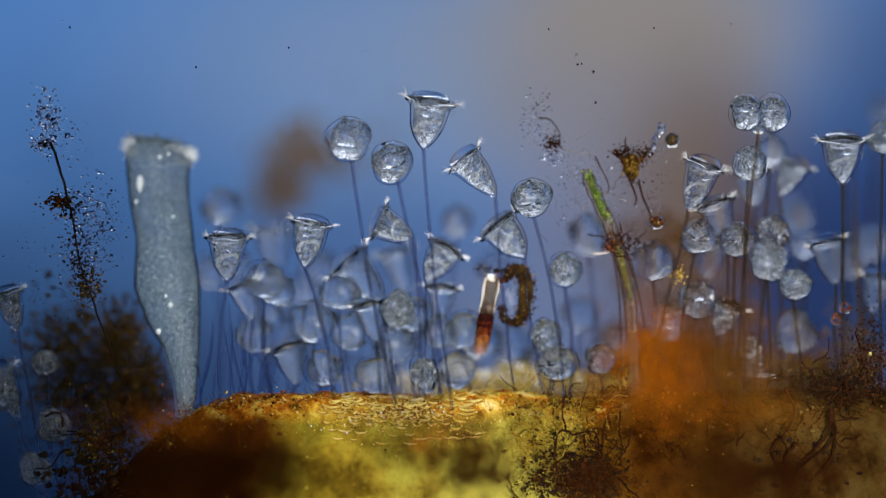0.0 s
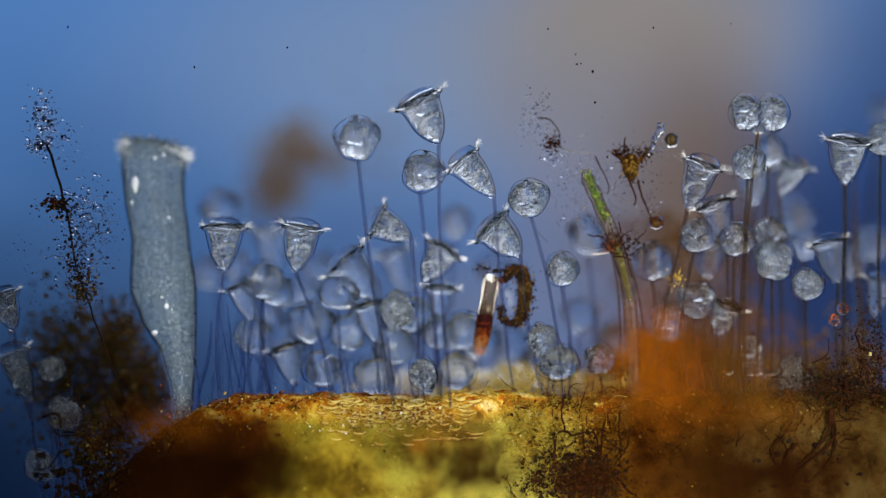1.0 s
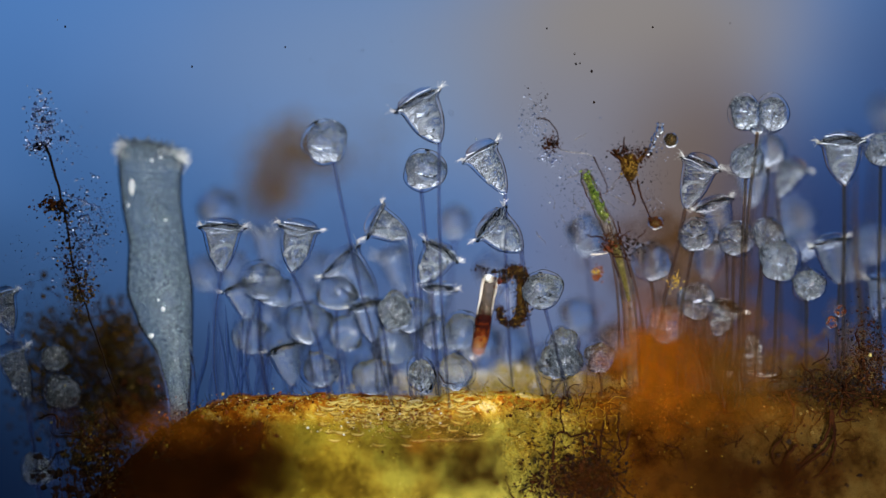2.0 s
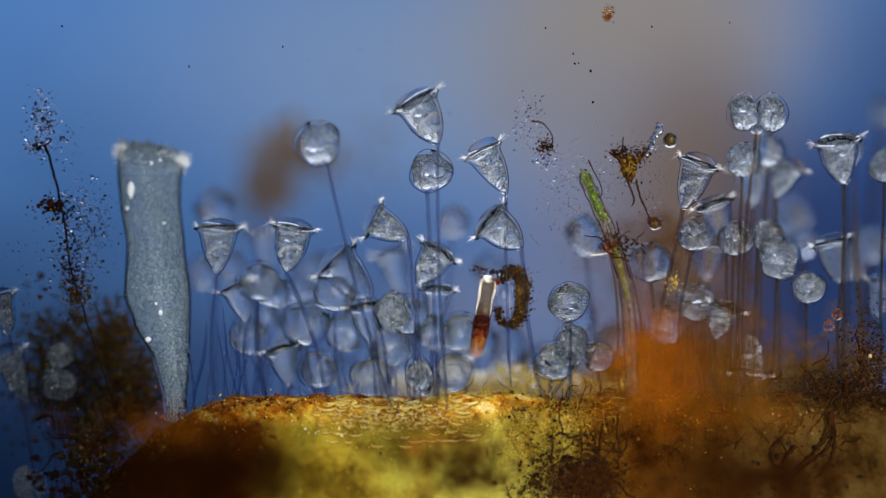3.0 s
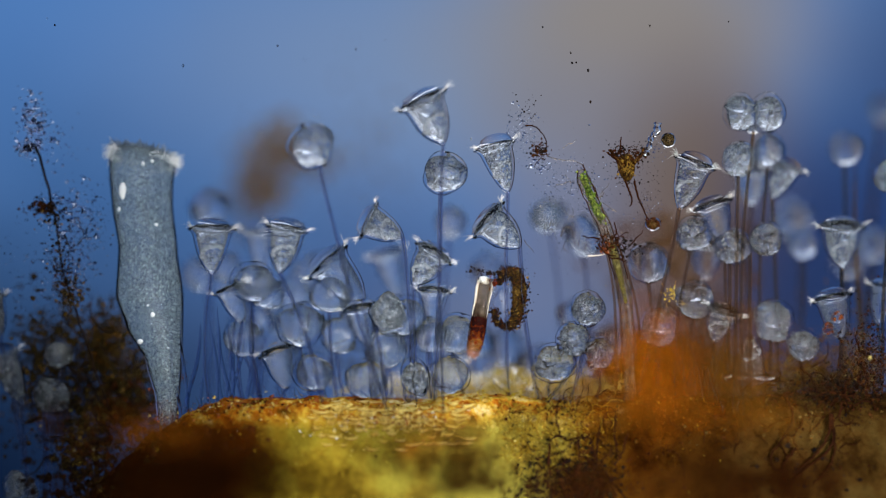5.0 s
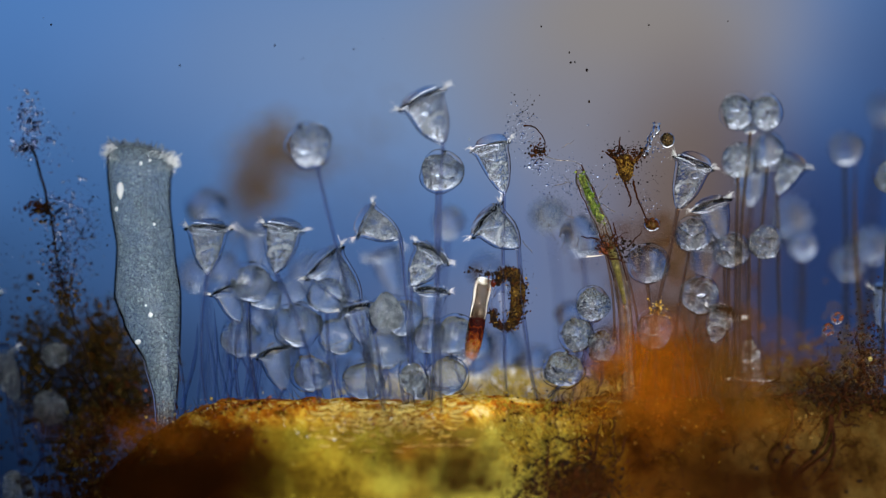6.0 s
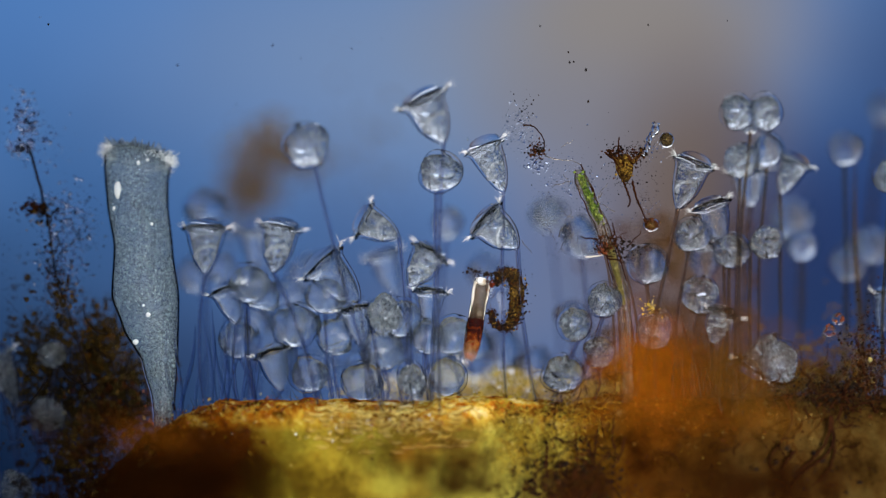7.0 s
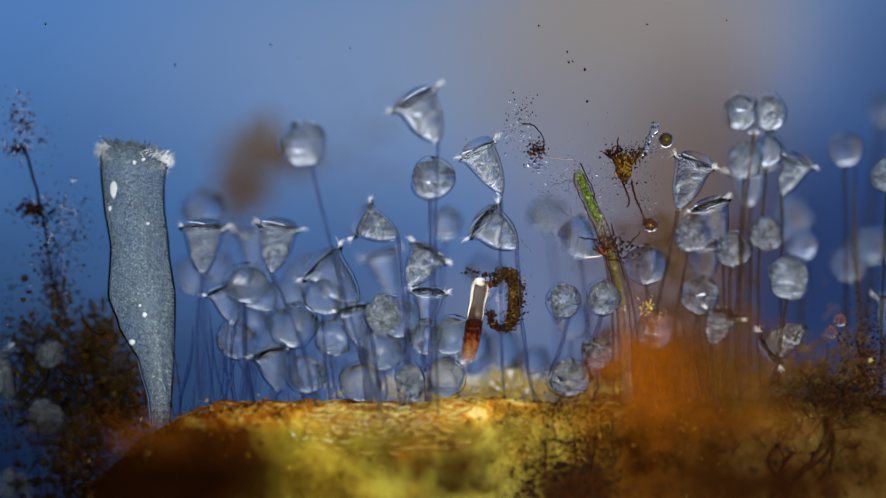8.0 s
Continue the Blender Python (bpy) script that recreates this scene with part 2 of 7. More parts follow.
def plant_material():
    """Skin of the water plant: olive gold in the middle, rust along the crest, dark brown at both ends; the crest's
    highlights are painted in by height.
    """
    n = Nodes("plant_skin")
    p = n.place()
    wobble = n.noise(3.0, 5, 0.65, p)
    fine = n.noise(26, 5, 0.7, p)
    xyz = n.add("SeparateXYZ")
    n.link(p, xyz.inputs[0])
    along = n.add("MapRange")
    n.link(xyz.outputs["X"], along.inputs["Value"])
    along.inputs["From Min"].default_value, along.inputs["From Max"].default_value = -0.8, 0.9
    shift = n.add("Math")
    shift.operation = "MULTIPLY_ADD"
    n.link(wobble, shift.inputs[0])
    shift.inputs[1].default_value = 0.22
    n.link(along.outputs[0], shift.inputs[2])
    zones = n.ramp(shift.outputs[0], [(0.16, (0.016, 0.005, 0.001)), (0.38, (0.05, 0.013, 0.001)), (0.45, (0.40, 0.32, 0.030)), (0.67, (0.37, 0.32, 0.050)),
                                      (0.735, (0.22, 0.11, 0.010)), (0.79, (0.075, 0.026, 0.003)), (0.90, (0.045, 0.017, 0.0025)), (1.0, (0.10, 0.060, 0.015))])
    patches = n.ramp(n.mix(0.45, n.noise(7.5, 4, 0.6, p), n.noise(19, 4, 0.65, p)), [(0.38, (0.14, 0.045, 0.02)), (0.47, (0.7, 0.55, 0.45)), (0.56, (1, 1, 1))])
    spots = n.ramp(fine, [(0.36, (0.05, 0.02, 0.005)), (0.5, (0.6, 0.6, 0.6)), (0.7, (1, 1, 1))])
    mul = n.tree.nodes.new("ShaderNodeMix")
    mul.data_type, mul.blend_type = "RGBA", "MULTIPLY"
    mul.inputs[0].default_value = 0.5
    blot = n.tree.nodes.new("ShaderNodeMix")
    blot.data_type, blot.blend_type = "RGBA", "MULTIPLY"
    blot.inputs[0].default_value = 0.8
    n.link(zones, blot.inputs[6]), n.link(patches, blot.inputs[7])
    n.link(blot.outputs[2], mul.inputs[6]), n.link(spots, mul.inputs[7])
    # upper band: rust colour plus pale gold painted in as the crest's highlights
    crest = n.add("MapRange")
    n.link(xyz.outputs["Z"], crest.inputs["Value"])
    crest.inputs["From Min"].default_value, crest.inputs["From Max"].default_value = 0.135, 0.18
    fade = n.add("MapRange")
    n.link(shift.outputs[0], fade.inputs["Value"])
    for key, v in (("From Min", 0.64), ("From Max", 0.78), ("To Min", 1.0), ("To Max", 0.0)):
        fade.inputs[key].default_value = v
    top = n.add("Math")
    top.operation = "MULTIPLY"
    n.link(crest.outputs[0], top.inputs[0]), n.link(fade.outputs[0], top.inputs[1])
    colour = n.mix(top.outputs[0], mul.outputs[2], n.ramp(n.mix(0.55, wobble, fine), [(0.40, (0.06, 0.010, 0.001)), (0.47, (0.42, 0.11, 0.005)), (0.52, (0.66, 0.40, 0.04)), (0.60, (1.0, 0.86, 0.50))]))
    return n.set(colour=colour, rough=0.5, spec=0.06, ior=1.04, normal=n.bump(fine, 1.0, 0.012))


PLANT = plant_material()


def backdrop_material():
    """Self-glowing stand-in for lit water far out of focus: blue with a warm brown cloud, brighter and darker areas
    painted in.
    """
    n = Nodes("painted_lit_water")
    p = n.place()
    soft = n.noise(0.9, 3, 0.5, p)
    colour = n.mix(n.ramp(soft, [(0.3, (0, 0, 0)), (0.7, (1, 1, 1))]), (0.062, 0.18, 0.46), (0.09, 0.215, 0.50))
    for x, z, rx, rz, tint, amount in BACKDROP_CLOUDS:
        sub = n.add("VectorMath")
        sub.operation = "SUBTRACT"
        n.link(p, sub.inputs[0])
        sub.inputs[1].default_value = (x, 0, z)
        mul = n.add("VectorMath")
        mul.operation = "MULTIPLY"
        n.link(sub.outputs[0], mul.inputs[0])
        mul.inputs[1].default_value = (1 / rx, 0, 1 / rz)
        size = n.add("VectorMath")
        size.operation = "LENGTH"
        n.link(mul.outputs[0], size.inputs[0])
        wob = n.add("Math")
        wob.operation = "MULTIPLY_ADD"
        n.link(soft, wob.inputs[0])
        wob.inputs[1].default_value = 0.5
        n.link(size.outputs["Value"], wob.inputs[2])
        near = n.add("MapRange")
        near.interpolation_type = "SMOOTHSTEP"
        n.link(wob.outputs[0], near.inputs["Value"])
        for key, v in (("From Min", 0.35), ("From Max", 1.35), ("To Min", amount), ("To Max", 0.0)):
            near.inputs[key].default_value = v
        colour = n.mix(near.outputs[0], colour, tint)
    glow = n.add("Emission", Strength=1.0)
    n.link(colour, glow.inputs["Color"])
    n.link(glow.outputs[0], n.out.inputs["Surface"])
    return n.mat


# painted patches of haze, glow and darkness: x, z, half width, half height, colour, amount, on the far plane
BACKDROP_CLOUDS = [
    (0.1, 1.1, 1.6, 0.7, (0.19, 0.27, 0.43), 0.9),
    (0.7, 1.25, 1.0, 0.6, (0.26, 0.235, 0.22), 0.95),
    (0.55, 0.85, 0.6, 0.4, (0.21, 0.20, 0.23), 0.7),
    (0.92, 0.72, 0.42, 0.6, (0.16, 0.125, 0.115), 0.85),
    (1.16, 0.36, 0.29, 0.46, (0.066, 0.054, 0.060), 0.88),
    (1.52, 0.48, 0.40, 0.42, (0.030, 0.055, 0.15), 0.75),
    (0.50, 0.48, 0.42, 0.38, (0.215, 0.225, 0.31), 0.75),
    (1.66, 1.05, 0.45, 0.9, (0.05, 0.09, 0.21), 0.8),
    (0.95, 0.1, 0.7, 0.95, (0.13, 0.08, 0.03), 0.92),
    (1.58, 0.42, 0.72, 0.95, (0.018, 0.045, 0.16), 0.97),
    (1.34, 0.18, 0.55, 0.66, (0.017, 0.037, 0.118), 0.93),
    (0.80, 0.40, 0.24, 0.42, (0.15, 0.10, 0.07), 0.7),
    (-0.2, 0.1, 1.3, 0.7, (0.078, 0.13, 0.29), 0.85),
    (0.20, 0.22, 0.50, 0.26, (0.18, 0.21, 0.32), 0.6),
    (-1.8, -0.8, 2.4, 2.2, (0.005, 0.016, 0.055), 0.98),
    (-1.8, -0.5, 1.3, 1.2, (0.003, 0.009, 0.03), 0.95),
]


# ---- mesh helpers ----
def part(name, bm, material, parent, label="", smooth=True):
    mesh = bpy.data.meshes.new(name)
    bm.to_mesh(mesh)
    bm.free()
    mesh.materials.append(material)
    if smooth:
        mesh.polygons.foreach_set("use_smooth", [True] * len(mesh.polygons))
    ob = new(name, mesh)
    ob.parent = parent
    if label:
        tagged(ob, label)
    if material in CLEAR:
        ob.visible_shadow = False
    return ob


def lathe(profile, steps=28, wobble=0.0, seed=0.0, ribs=0, close=False):
    """A body turned round z from (radius, height) pairs, dented by noise."""
    bm = bmesh.new()
    rings = []
    for r, z in profile:
        ring = []
        for k in range(steps):
            a = 2 * math.pi * k / steps
            q = r * (1 + wobble * noise.noise(Vector((math.cos(a) * 1.3 + seed, math.sin(a) * 1.3, z * 18 + seed))))
            if ribs:
                q *= 1 + 0.02 * math.cos(ribs * a)
            ring.append(bm.verts.new((q * math.cos(a), q * math.sin(a), z)))
        rings.append(ring)
    for lo, hi in zip(rings, rings[1:]):
        for k in range(steps):
            bm.faces.new((lo[k], lo[(k + 1) % steps], hi[(k + 1) % steps], hi[k]))
    bm.faces.new(rings[0][::-1])
    bm.faces.new(rings[-1])
    return bm


def shell(profile, wall, steps=28, wobble=0.0, seed=0.0):
    """A thin hollow skin round z."""
    top = max(z for r, z in profile)
    inner = [(max(r - wall, 0.0004), z + wall * (0.9 - 1.8 * z / top)) for r, z in profile]
    return lathe(profile + inner[::-1], steps, wobble, seed)


def tube_into(bm, points, radii, sides=8):
    pts = [Vector(p) for p in points]
    if not hasattr(radii, "__len__"):
        radii = [radii] * len(pts)
    rings = []
    for i, p in enumerate(pts):
        d = (pts[min(i + 1, len(pts) - 1)] - pts[max(i - 1, 0)]).normalized()
        side = d.cross(Vector((0, 1, 0)))
        side = (side if side.length > 0.05 else d.cross(Vector((1, 0, 0)))).normalized()
        up = d.cross(side)
        rings.append([bm.verts.new(p + radii[i] * (math.cos(a) * side + math.sin(a) * up)) for a in (2 * math.pi * k / sides for k in range(sides))])
    for lo, hi in zip(rings, rings[1:]):
        for k in range(sides):
            bm.faces.new((lo[k], lo[(k + 1) % sides], hi[(k + 1) % sides], hi[k]))
    bm.faces.new(rings[0][::-1]), bm.faces.new(rings[-1])
    return bm


def tube(points, radii, sides=8):
    return tube_into(bmesh.new(), points, radii, sides)


def pipe(points, radius, wall):
    """A hollow tube."""
    bm = tube(points, radius, 10)
    inside = [f for f in tube_into(bm, points, radius - wall, 10).faces][-(10 * (len(points) - 1) + 2):]
    bmesh.ops.reverse_faces(bm, faces=inside)
    return bm


def curve_points(points, steps=8):
    """A smooth line through the points."""
    pts = [Vector(p) for p in points]
    out = []
    for i in range(len(pts) - 1):
        a, b, c, d = pts[max(i - 1, 0)], pts[i], pts[i + 1], pts[min(i + 2, len(pts) - 1)]
        for k in range(steps):
            t = k / steps
            out.append(0.5 * (2 * b + (c - a) * t + (2 * a - 5 * b + 4 * c - d) * t * t + (3 * b - a - 3 * c + d) * t ** 3))
    return out + [pts[-1]]


def ball(radius, centre=(0, 0, 0), scale=(1, 1, 1), level=2, wobble=0.0, seed=0.0):
    bm = bmesh.new()
    bmesh.ops.create_icosphere(bm, subdivisions=level, radius=1)
    for v in bm.verts:
        q = 1 + wobble * noise.noise(v.co * 1.6 + Vector((seed, seed * 0.7, 0)))
        v.co = Vector((v.co[i] * scale[i] * radius * q + centre[i] for i in range(3)))
    return bm


def grains(rng, places, smallest, largest):
    """Many small uneven lumps as one mesh."""
    corners = [Vector(c).normalized() for c in ((1, 0, 0), (-1, 0, 0), (0, 1, 0), (0, -1, 0), (0, 0, 1), (0, 0, -1), (.6, .6, .6), (-.6, -.6, .6), (.6, -.6, -.6), (-.6, .6, -.6))]
    hull = bmesh.new()
    for c in corners:
        hull.verts.new(c)
    bmesh.ops.convex_hull(hull, input=hull.verts)
    hull.verts.index_update()
    base = [v.co.copy() for v in hull.verts]
    tris = [tuple(v.index for v in f.verts) for f in hull.faces]
    hull.free()
    bm = bmesh.new()
    for p in places:
        s = smallest + (largest - smallest) * rng.random() ** 2.5
        stretch = [s * rng.uniform(0.6, 1.5) for _ in range(3)]
        turn = Euler((rng.uniform(0, 6), rng.uniform(0, 6), rng.uniform(0, 6))).to_matrix()
        vs = [bm.verts.new(Vector(p) + turn @ Vector((c[i] * stretch[i] * rng.uniform(0.75, 1.2) for i in range(3)))) for c in base]
        for f in tris:
            bm.faces.new([vs[i] for i in f])
    return bm


def cloud(rng, n, centre, size):
    return [tuple(rng.gauss(c, s) for c, s in zip(centre, size)) for _ in range(n)]


def thing(name, place, label, category, group="", kind=""):
    ob = new(name)
    ob.matrix_world = Matrix.Translation(place)
    return tagged(ob, label, category, group, kind)


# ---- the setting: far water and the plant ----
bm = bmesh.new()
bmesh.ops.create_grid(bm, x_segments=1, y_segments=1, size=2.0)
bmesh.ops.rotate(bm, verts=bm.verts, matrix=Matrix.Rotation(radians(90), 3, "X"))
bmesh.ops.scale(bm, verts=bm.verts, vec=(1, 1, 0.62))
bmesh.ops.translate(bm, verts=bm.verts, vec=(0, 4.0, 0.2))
backdrop = tagged(part("backdrop", bm, backdrop_material(), None), "glowing plane painted as blue and brown lit water far out of focus", "water", kind="structure")


def crest(x):
    """Height of the plant's top line."""
    left = max(0.0, -0.36 - x)
    return 0.183 - 1.15 * left ** 1.5 * (1 + 0.6 * left) + 0.012 * noise.noise(Vector((x * 5, 0, 3))) + 0.007 * noise.noise(Vector((x * 19, 0, 3))) + 0.004 * noise.noise(Vector((x * 47, 0, 3)))


def plant_height(x, y):
    back = min(1.0, max(0.0, (x - 0.02) / 0.14))
    y -= 0.05 * back * back * (3 - 2 * back)
    drop = 0.42 * (-y / 0.12) ** 3.6 if y < 0 else 0.3 * (y / 0.9) ** 2.2
    return crest(x) - 0.004 - drop + 0.010 * noise.noise(Vector((x * 7, y * 7, 0))) + 0.007 * noise.noise(Vector((x * 23, y * 23, 0))) + 0.004 * noise.noise(Vector((x * 60, y * 60, 0)))


def build_plant():
    nx, ny = 240, 150
    bm = bmesh.new()
    rows = []
    for i in range(nx + 1):
        x = -0.95 + 2.3 * i / nx
        rows.append([bm.verts.new((x, -0.24 + 1.14 * j / ny, max(-0.6, plant_height(x, -0.24 + 1.14 * j / ny)))) for j in range(ny + 1)])
    for a, b in zip(rows, rows[1:]):
        for j in range(ny):
            bm.faces.new((a[j], b[j], b[j + 1], a[j + 1]))
    edge = [e for e in bm.edges if e.is_boundary]
    low = bmesh.ops.extrude_edge_only(bm, edges=edge)
    for v in (g for g in low["geom"] if isinstance(g, bmesh.types.BMVert)):
        v.co.z = -0.7
    bmesh.ops.contextual_create(bm, geom=[e for e in bm.edges if e.is_boundary])
    bmesh.ops.recalc_face_normals(bm, faces=bm.faces)
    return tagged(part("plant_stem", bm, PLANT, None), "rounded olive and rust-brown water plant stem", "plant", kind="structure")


plant = build_plant()


# ---- bell animals ----
def fit(b, outline):
    """Radius of an outline at height b."""
    for (r0, z0), (r1, z1) in zip(outline, outline[1:]):
        if z0 <= b <= z1:
            return r0 + (r1 - r0) * (b - z0) / max(1e-6, z1 - z0)
    return 0.3


def granules(rng, body, rings):
    """Dark and pale granules inside a body, clumped."""
    dark, pale = [], []
    for radius, z in rings:
        a, q = rng.uniform(0, 2 * math.pi), radius * rng.random() ** 0.3
        spot = Vector((q * math.cos(a), q * math.sin(a), z))
        (dark if noise.noise(spot * 90) + rng.gauss(0, 0.25) > 0.05 else pale).append(spot)
    tagged(part("granules", grains(rng, dark, 0.0007, 0.0024), GRANULE_DARK, body, "dark granules inside the cell"), kind="stuff")
    tagged(part("granules", grains(rng, pale, 0.0006, 0.0019), GRANULE_PALE, body, "pale granules inside the cell"), kind="stuff")


def head_bell(root, width, height, seed, far, amber, z0):
    """An open bell: body, lip, disc, cilia, vacuole and core."""
    rng = random.Random(seed)
    r, h = width / 2, height
    skin = (CELL_SHADED if amber > 1 else CELL_AMBER) if amber else (CELL_FAR if far else CELL)
    outline = [(0.07, 0.0), (0.14, 0.03), (0.28, 0.12), (0.43, 0.25), (0.56, 0.42), (0.64, 0.60), (0.685, 0.74), (0.72, 0.82), (0.81, 0.875), (0.92, 0.91),
               (0.955, 0.935), (0.93, 0.955), (0.82, 0.945), (0.60, 0.935), (0.30, 0.94), (0.05, 0.95)]
    body = part("body", lathe([(a * r * 0.90, 0.03 * h + 0.95 * b * h) for a, b in outline], 30, 0.16, seed), skin, root)
    body.location.z = z0
    part("skin", shell([(a * r * 1.05 + 0.0008, b * h * 0.995 - 0.001) for a, b in outline[:10]] + [(0.03 * r, 0.965 * h)], 0.018 * r + 0.0003, 34, 0.16, seed), PELLICLE, body, "thin clear skin")
    lip = bmesh.new()
    ring = [(r * 0.93 * math.cos(a), r * 0.93 * math.sin(a), h * (0.945 + 0.02 * math.sin(3 * a + seed))) for a in (2 * math.pi * k / 36 for k in range(37))]
    tube_into(lip, ring, 0.028 * r + 0.0003, 7)
    part("lip", lip, LIP, body, "rounded glassy lip")
    part("disc", lathe([(a * r, (b + 0.97) * h) for a, b in ((0.70, -0.05), (0.72, 0.01), (0.62, 0.09), (0.36, 0.14), (0.04, 0.155))], 22, 0.12, seed + 3), DOME, body, "clear dome of the mouth")
    hair = bmesh.new()
    for k in range(44):
        a = (0 if k % 2 else math.pi) + rng.gauss(0, 0.20)
        out = Vector((math.cos(a), math.sin(a), 0))
        foot = out * r * rng.uniform(0.86, 0.95) + Vector((0, 0, h * 0.945))
        tip = foot + out * r * rng.uniform(0.06, 0.36) + Vector((0, 0, h * rng.gauss(0.03, 0.05)))
        tube_into(hair, [foot, foot.lerp(tip, 0.5) + Vector((0, 0, 0.002)), tip], [0.0003, 0.0002, 0.0001], 3)
    tagged(part("cilia", hair, GLINT, body, "fringe of fine pale cilia"), kind="stuff")
    if not far:
        part("vacuole", ball(0.17 * r, (rng.uniform(-0.2, 0.2) * r, -0.35 * r, 0.72 * h)), VACUOLE, body)
        core = [(0.42 * r * math.cos(a), -0.2 * r + 0.2 * r * math.sin(a), h * (0.45 + 0.12 * math.sin(a * 1.3))) for a in (0.4 + 0.28 * k for k in range(14))]
        part("core", tube(core, 0.085 * r, 8), NUCLEUS, body)
        granules(rng, body, [(r * 0.78 * fit(b, outline), b * h) for b in (rng.uniform(0.06, 0.9) ** 0.8 for _ in range(420))])
    return body


def head_ball(root, width, height, seed, far, amber, z0):
    """A closed, drawn-in bell: round body in a thin skin, a puckered mouth, folds, core."""
    rng = random.Random(seed)
    r, h = width / 2, height
    skin = (CELL_SHADED if amber > 1 else CELL_AMBER) if amber else (CELL_FAR if far else CELL)
    outline = [(0.06, 0.0), (0.30, 0.03), (0.58, 0.11), (0.80, 0.24), (0.93, 0.38), (0.97, 0.52), (0.94, 0.66), (0.84, 0.79), (0.66, 0.89), (0.45, 0.95), (0.30, 0.985), (0.2, 0.96), (0.08, 0.94)]
    egg = rng.uniform(-0.16, 0.2)
    outline = [(a * (1 + egg * (b - 0.5)), b) for a, b in outline]
    full = 0.93 if far else 0.90
    inner = lathe([(a * r * full, (0.47 + full * (b - 0.5)) * h) for a, b in outline], 34, 0.55, seed + 0.4)
    bmesh.ops.translate(inner, verts=inner.verts, vec=(rng.uniform(-0.06, 0.06) * r, 0, 0))
    body = part("body", inner, skin, root)
    body.location.z = z0
    loose = rng.uniform(0.97, 1.08)
    round_skin = [(max(0.01, math.sin(a)) * r * loose * (1 - 0.5 * egg * math.cos(a)), 0.5 * h - math.cos(a) * 0.505 * loose * h) for a in (math.pi * k / 16 for k in range(17))]
    part("skin", shell(round_skin, 0.022 * r, 36, 0.26, seed), PELLICLE, body, "thin clear skin")
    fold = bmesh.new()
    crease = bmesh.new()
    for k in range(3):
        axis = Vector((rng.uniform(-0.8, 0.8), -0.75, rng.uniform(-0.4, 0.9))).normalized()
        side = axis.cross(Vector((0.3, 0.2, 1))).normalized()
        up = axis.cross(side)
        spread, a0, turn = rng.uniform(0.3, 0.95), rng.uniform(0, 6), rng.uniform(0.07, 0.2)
        # each pale fold gets a dark tube alongside that stands for its shade
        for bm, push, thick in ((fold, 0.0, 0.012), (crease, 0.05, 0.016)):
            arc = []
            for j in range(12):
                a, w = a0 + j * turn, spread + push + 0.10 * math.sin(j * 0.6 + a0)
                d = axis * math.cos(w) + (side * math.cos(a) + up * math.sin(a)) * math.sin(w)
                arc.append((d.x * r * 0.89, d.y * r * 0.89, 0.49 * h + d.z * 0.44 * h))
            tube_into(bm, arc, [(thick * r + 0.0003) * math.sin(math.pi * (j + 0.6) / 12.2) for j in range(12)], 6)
    part("crease", crease, CREASE, body, "dark curved lines added as shade beside the folds")
    part("fold", fold, FOLD, body, "pale curved folds of the mouth")
    if not far:
        part("vacuole", ball(0.18 * r, (rng.uniform(-0.3, 0.3) * r, -0.7 * r, rng.uniform(0.35, 0.65) * h)), VACUOLE, body)
        part("mouth_lobe", ball(0.60 * r, (rng.uniform(-0.35, 0.35) * r, -0.30 * r, rng.uniform(0.60, 0.78) * h), (1.0, 0.8, 0.62), 3, 0.5, seed), PELLICLE, body, "clear folded lobe of the closed mouth")
        granules(rng, body, [(r * 0.84 * fit(b, outline), (0.485 + 0.86 * (b - 0.5)) * h) for b in (rng.uniform(0.04, 0.93) for _ in range(340))])
    return body


def head_pair(root, width, height, seed, far, amber, z0):
    """A bell splitting in two equal halves."""
    body = head_ball(root, width * 0.56, height, seed, far, amber, z0)
    body.location.x = -width * 0.245
    twin = head_ball(root, width * 0.56, height, seed + 5, far, amber, z0)
    twin.location.x = width * 0.245
    part("neck", ball(1, (0, 0, z0 + 0.06 * height), (width * 0.14, width * 0.1, height * 0.14), 2, 0.1, seed), CELL, root)
    return body


HEADS = {"bell": head_bell, "ball": head_ball, "pair": head_pair}
LABELS = {("bell", False): "grey see-through bell animal, open ciliated mouth, thin stalk",
          ("ball", False): "grey see-through bell animal drawn into a ball, thin stalk",
          ("pair", False): "grey see-through bell animal splitting into two round halves",
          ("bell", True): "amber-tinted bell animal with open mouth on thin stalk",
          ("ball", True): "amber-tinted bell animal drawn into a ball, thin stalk"}


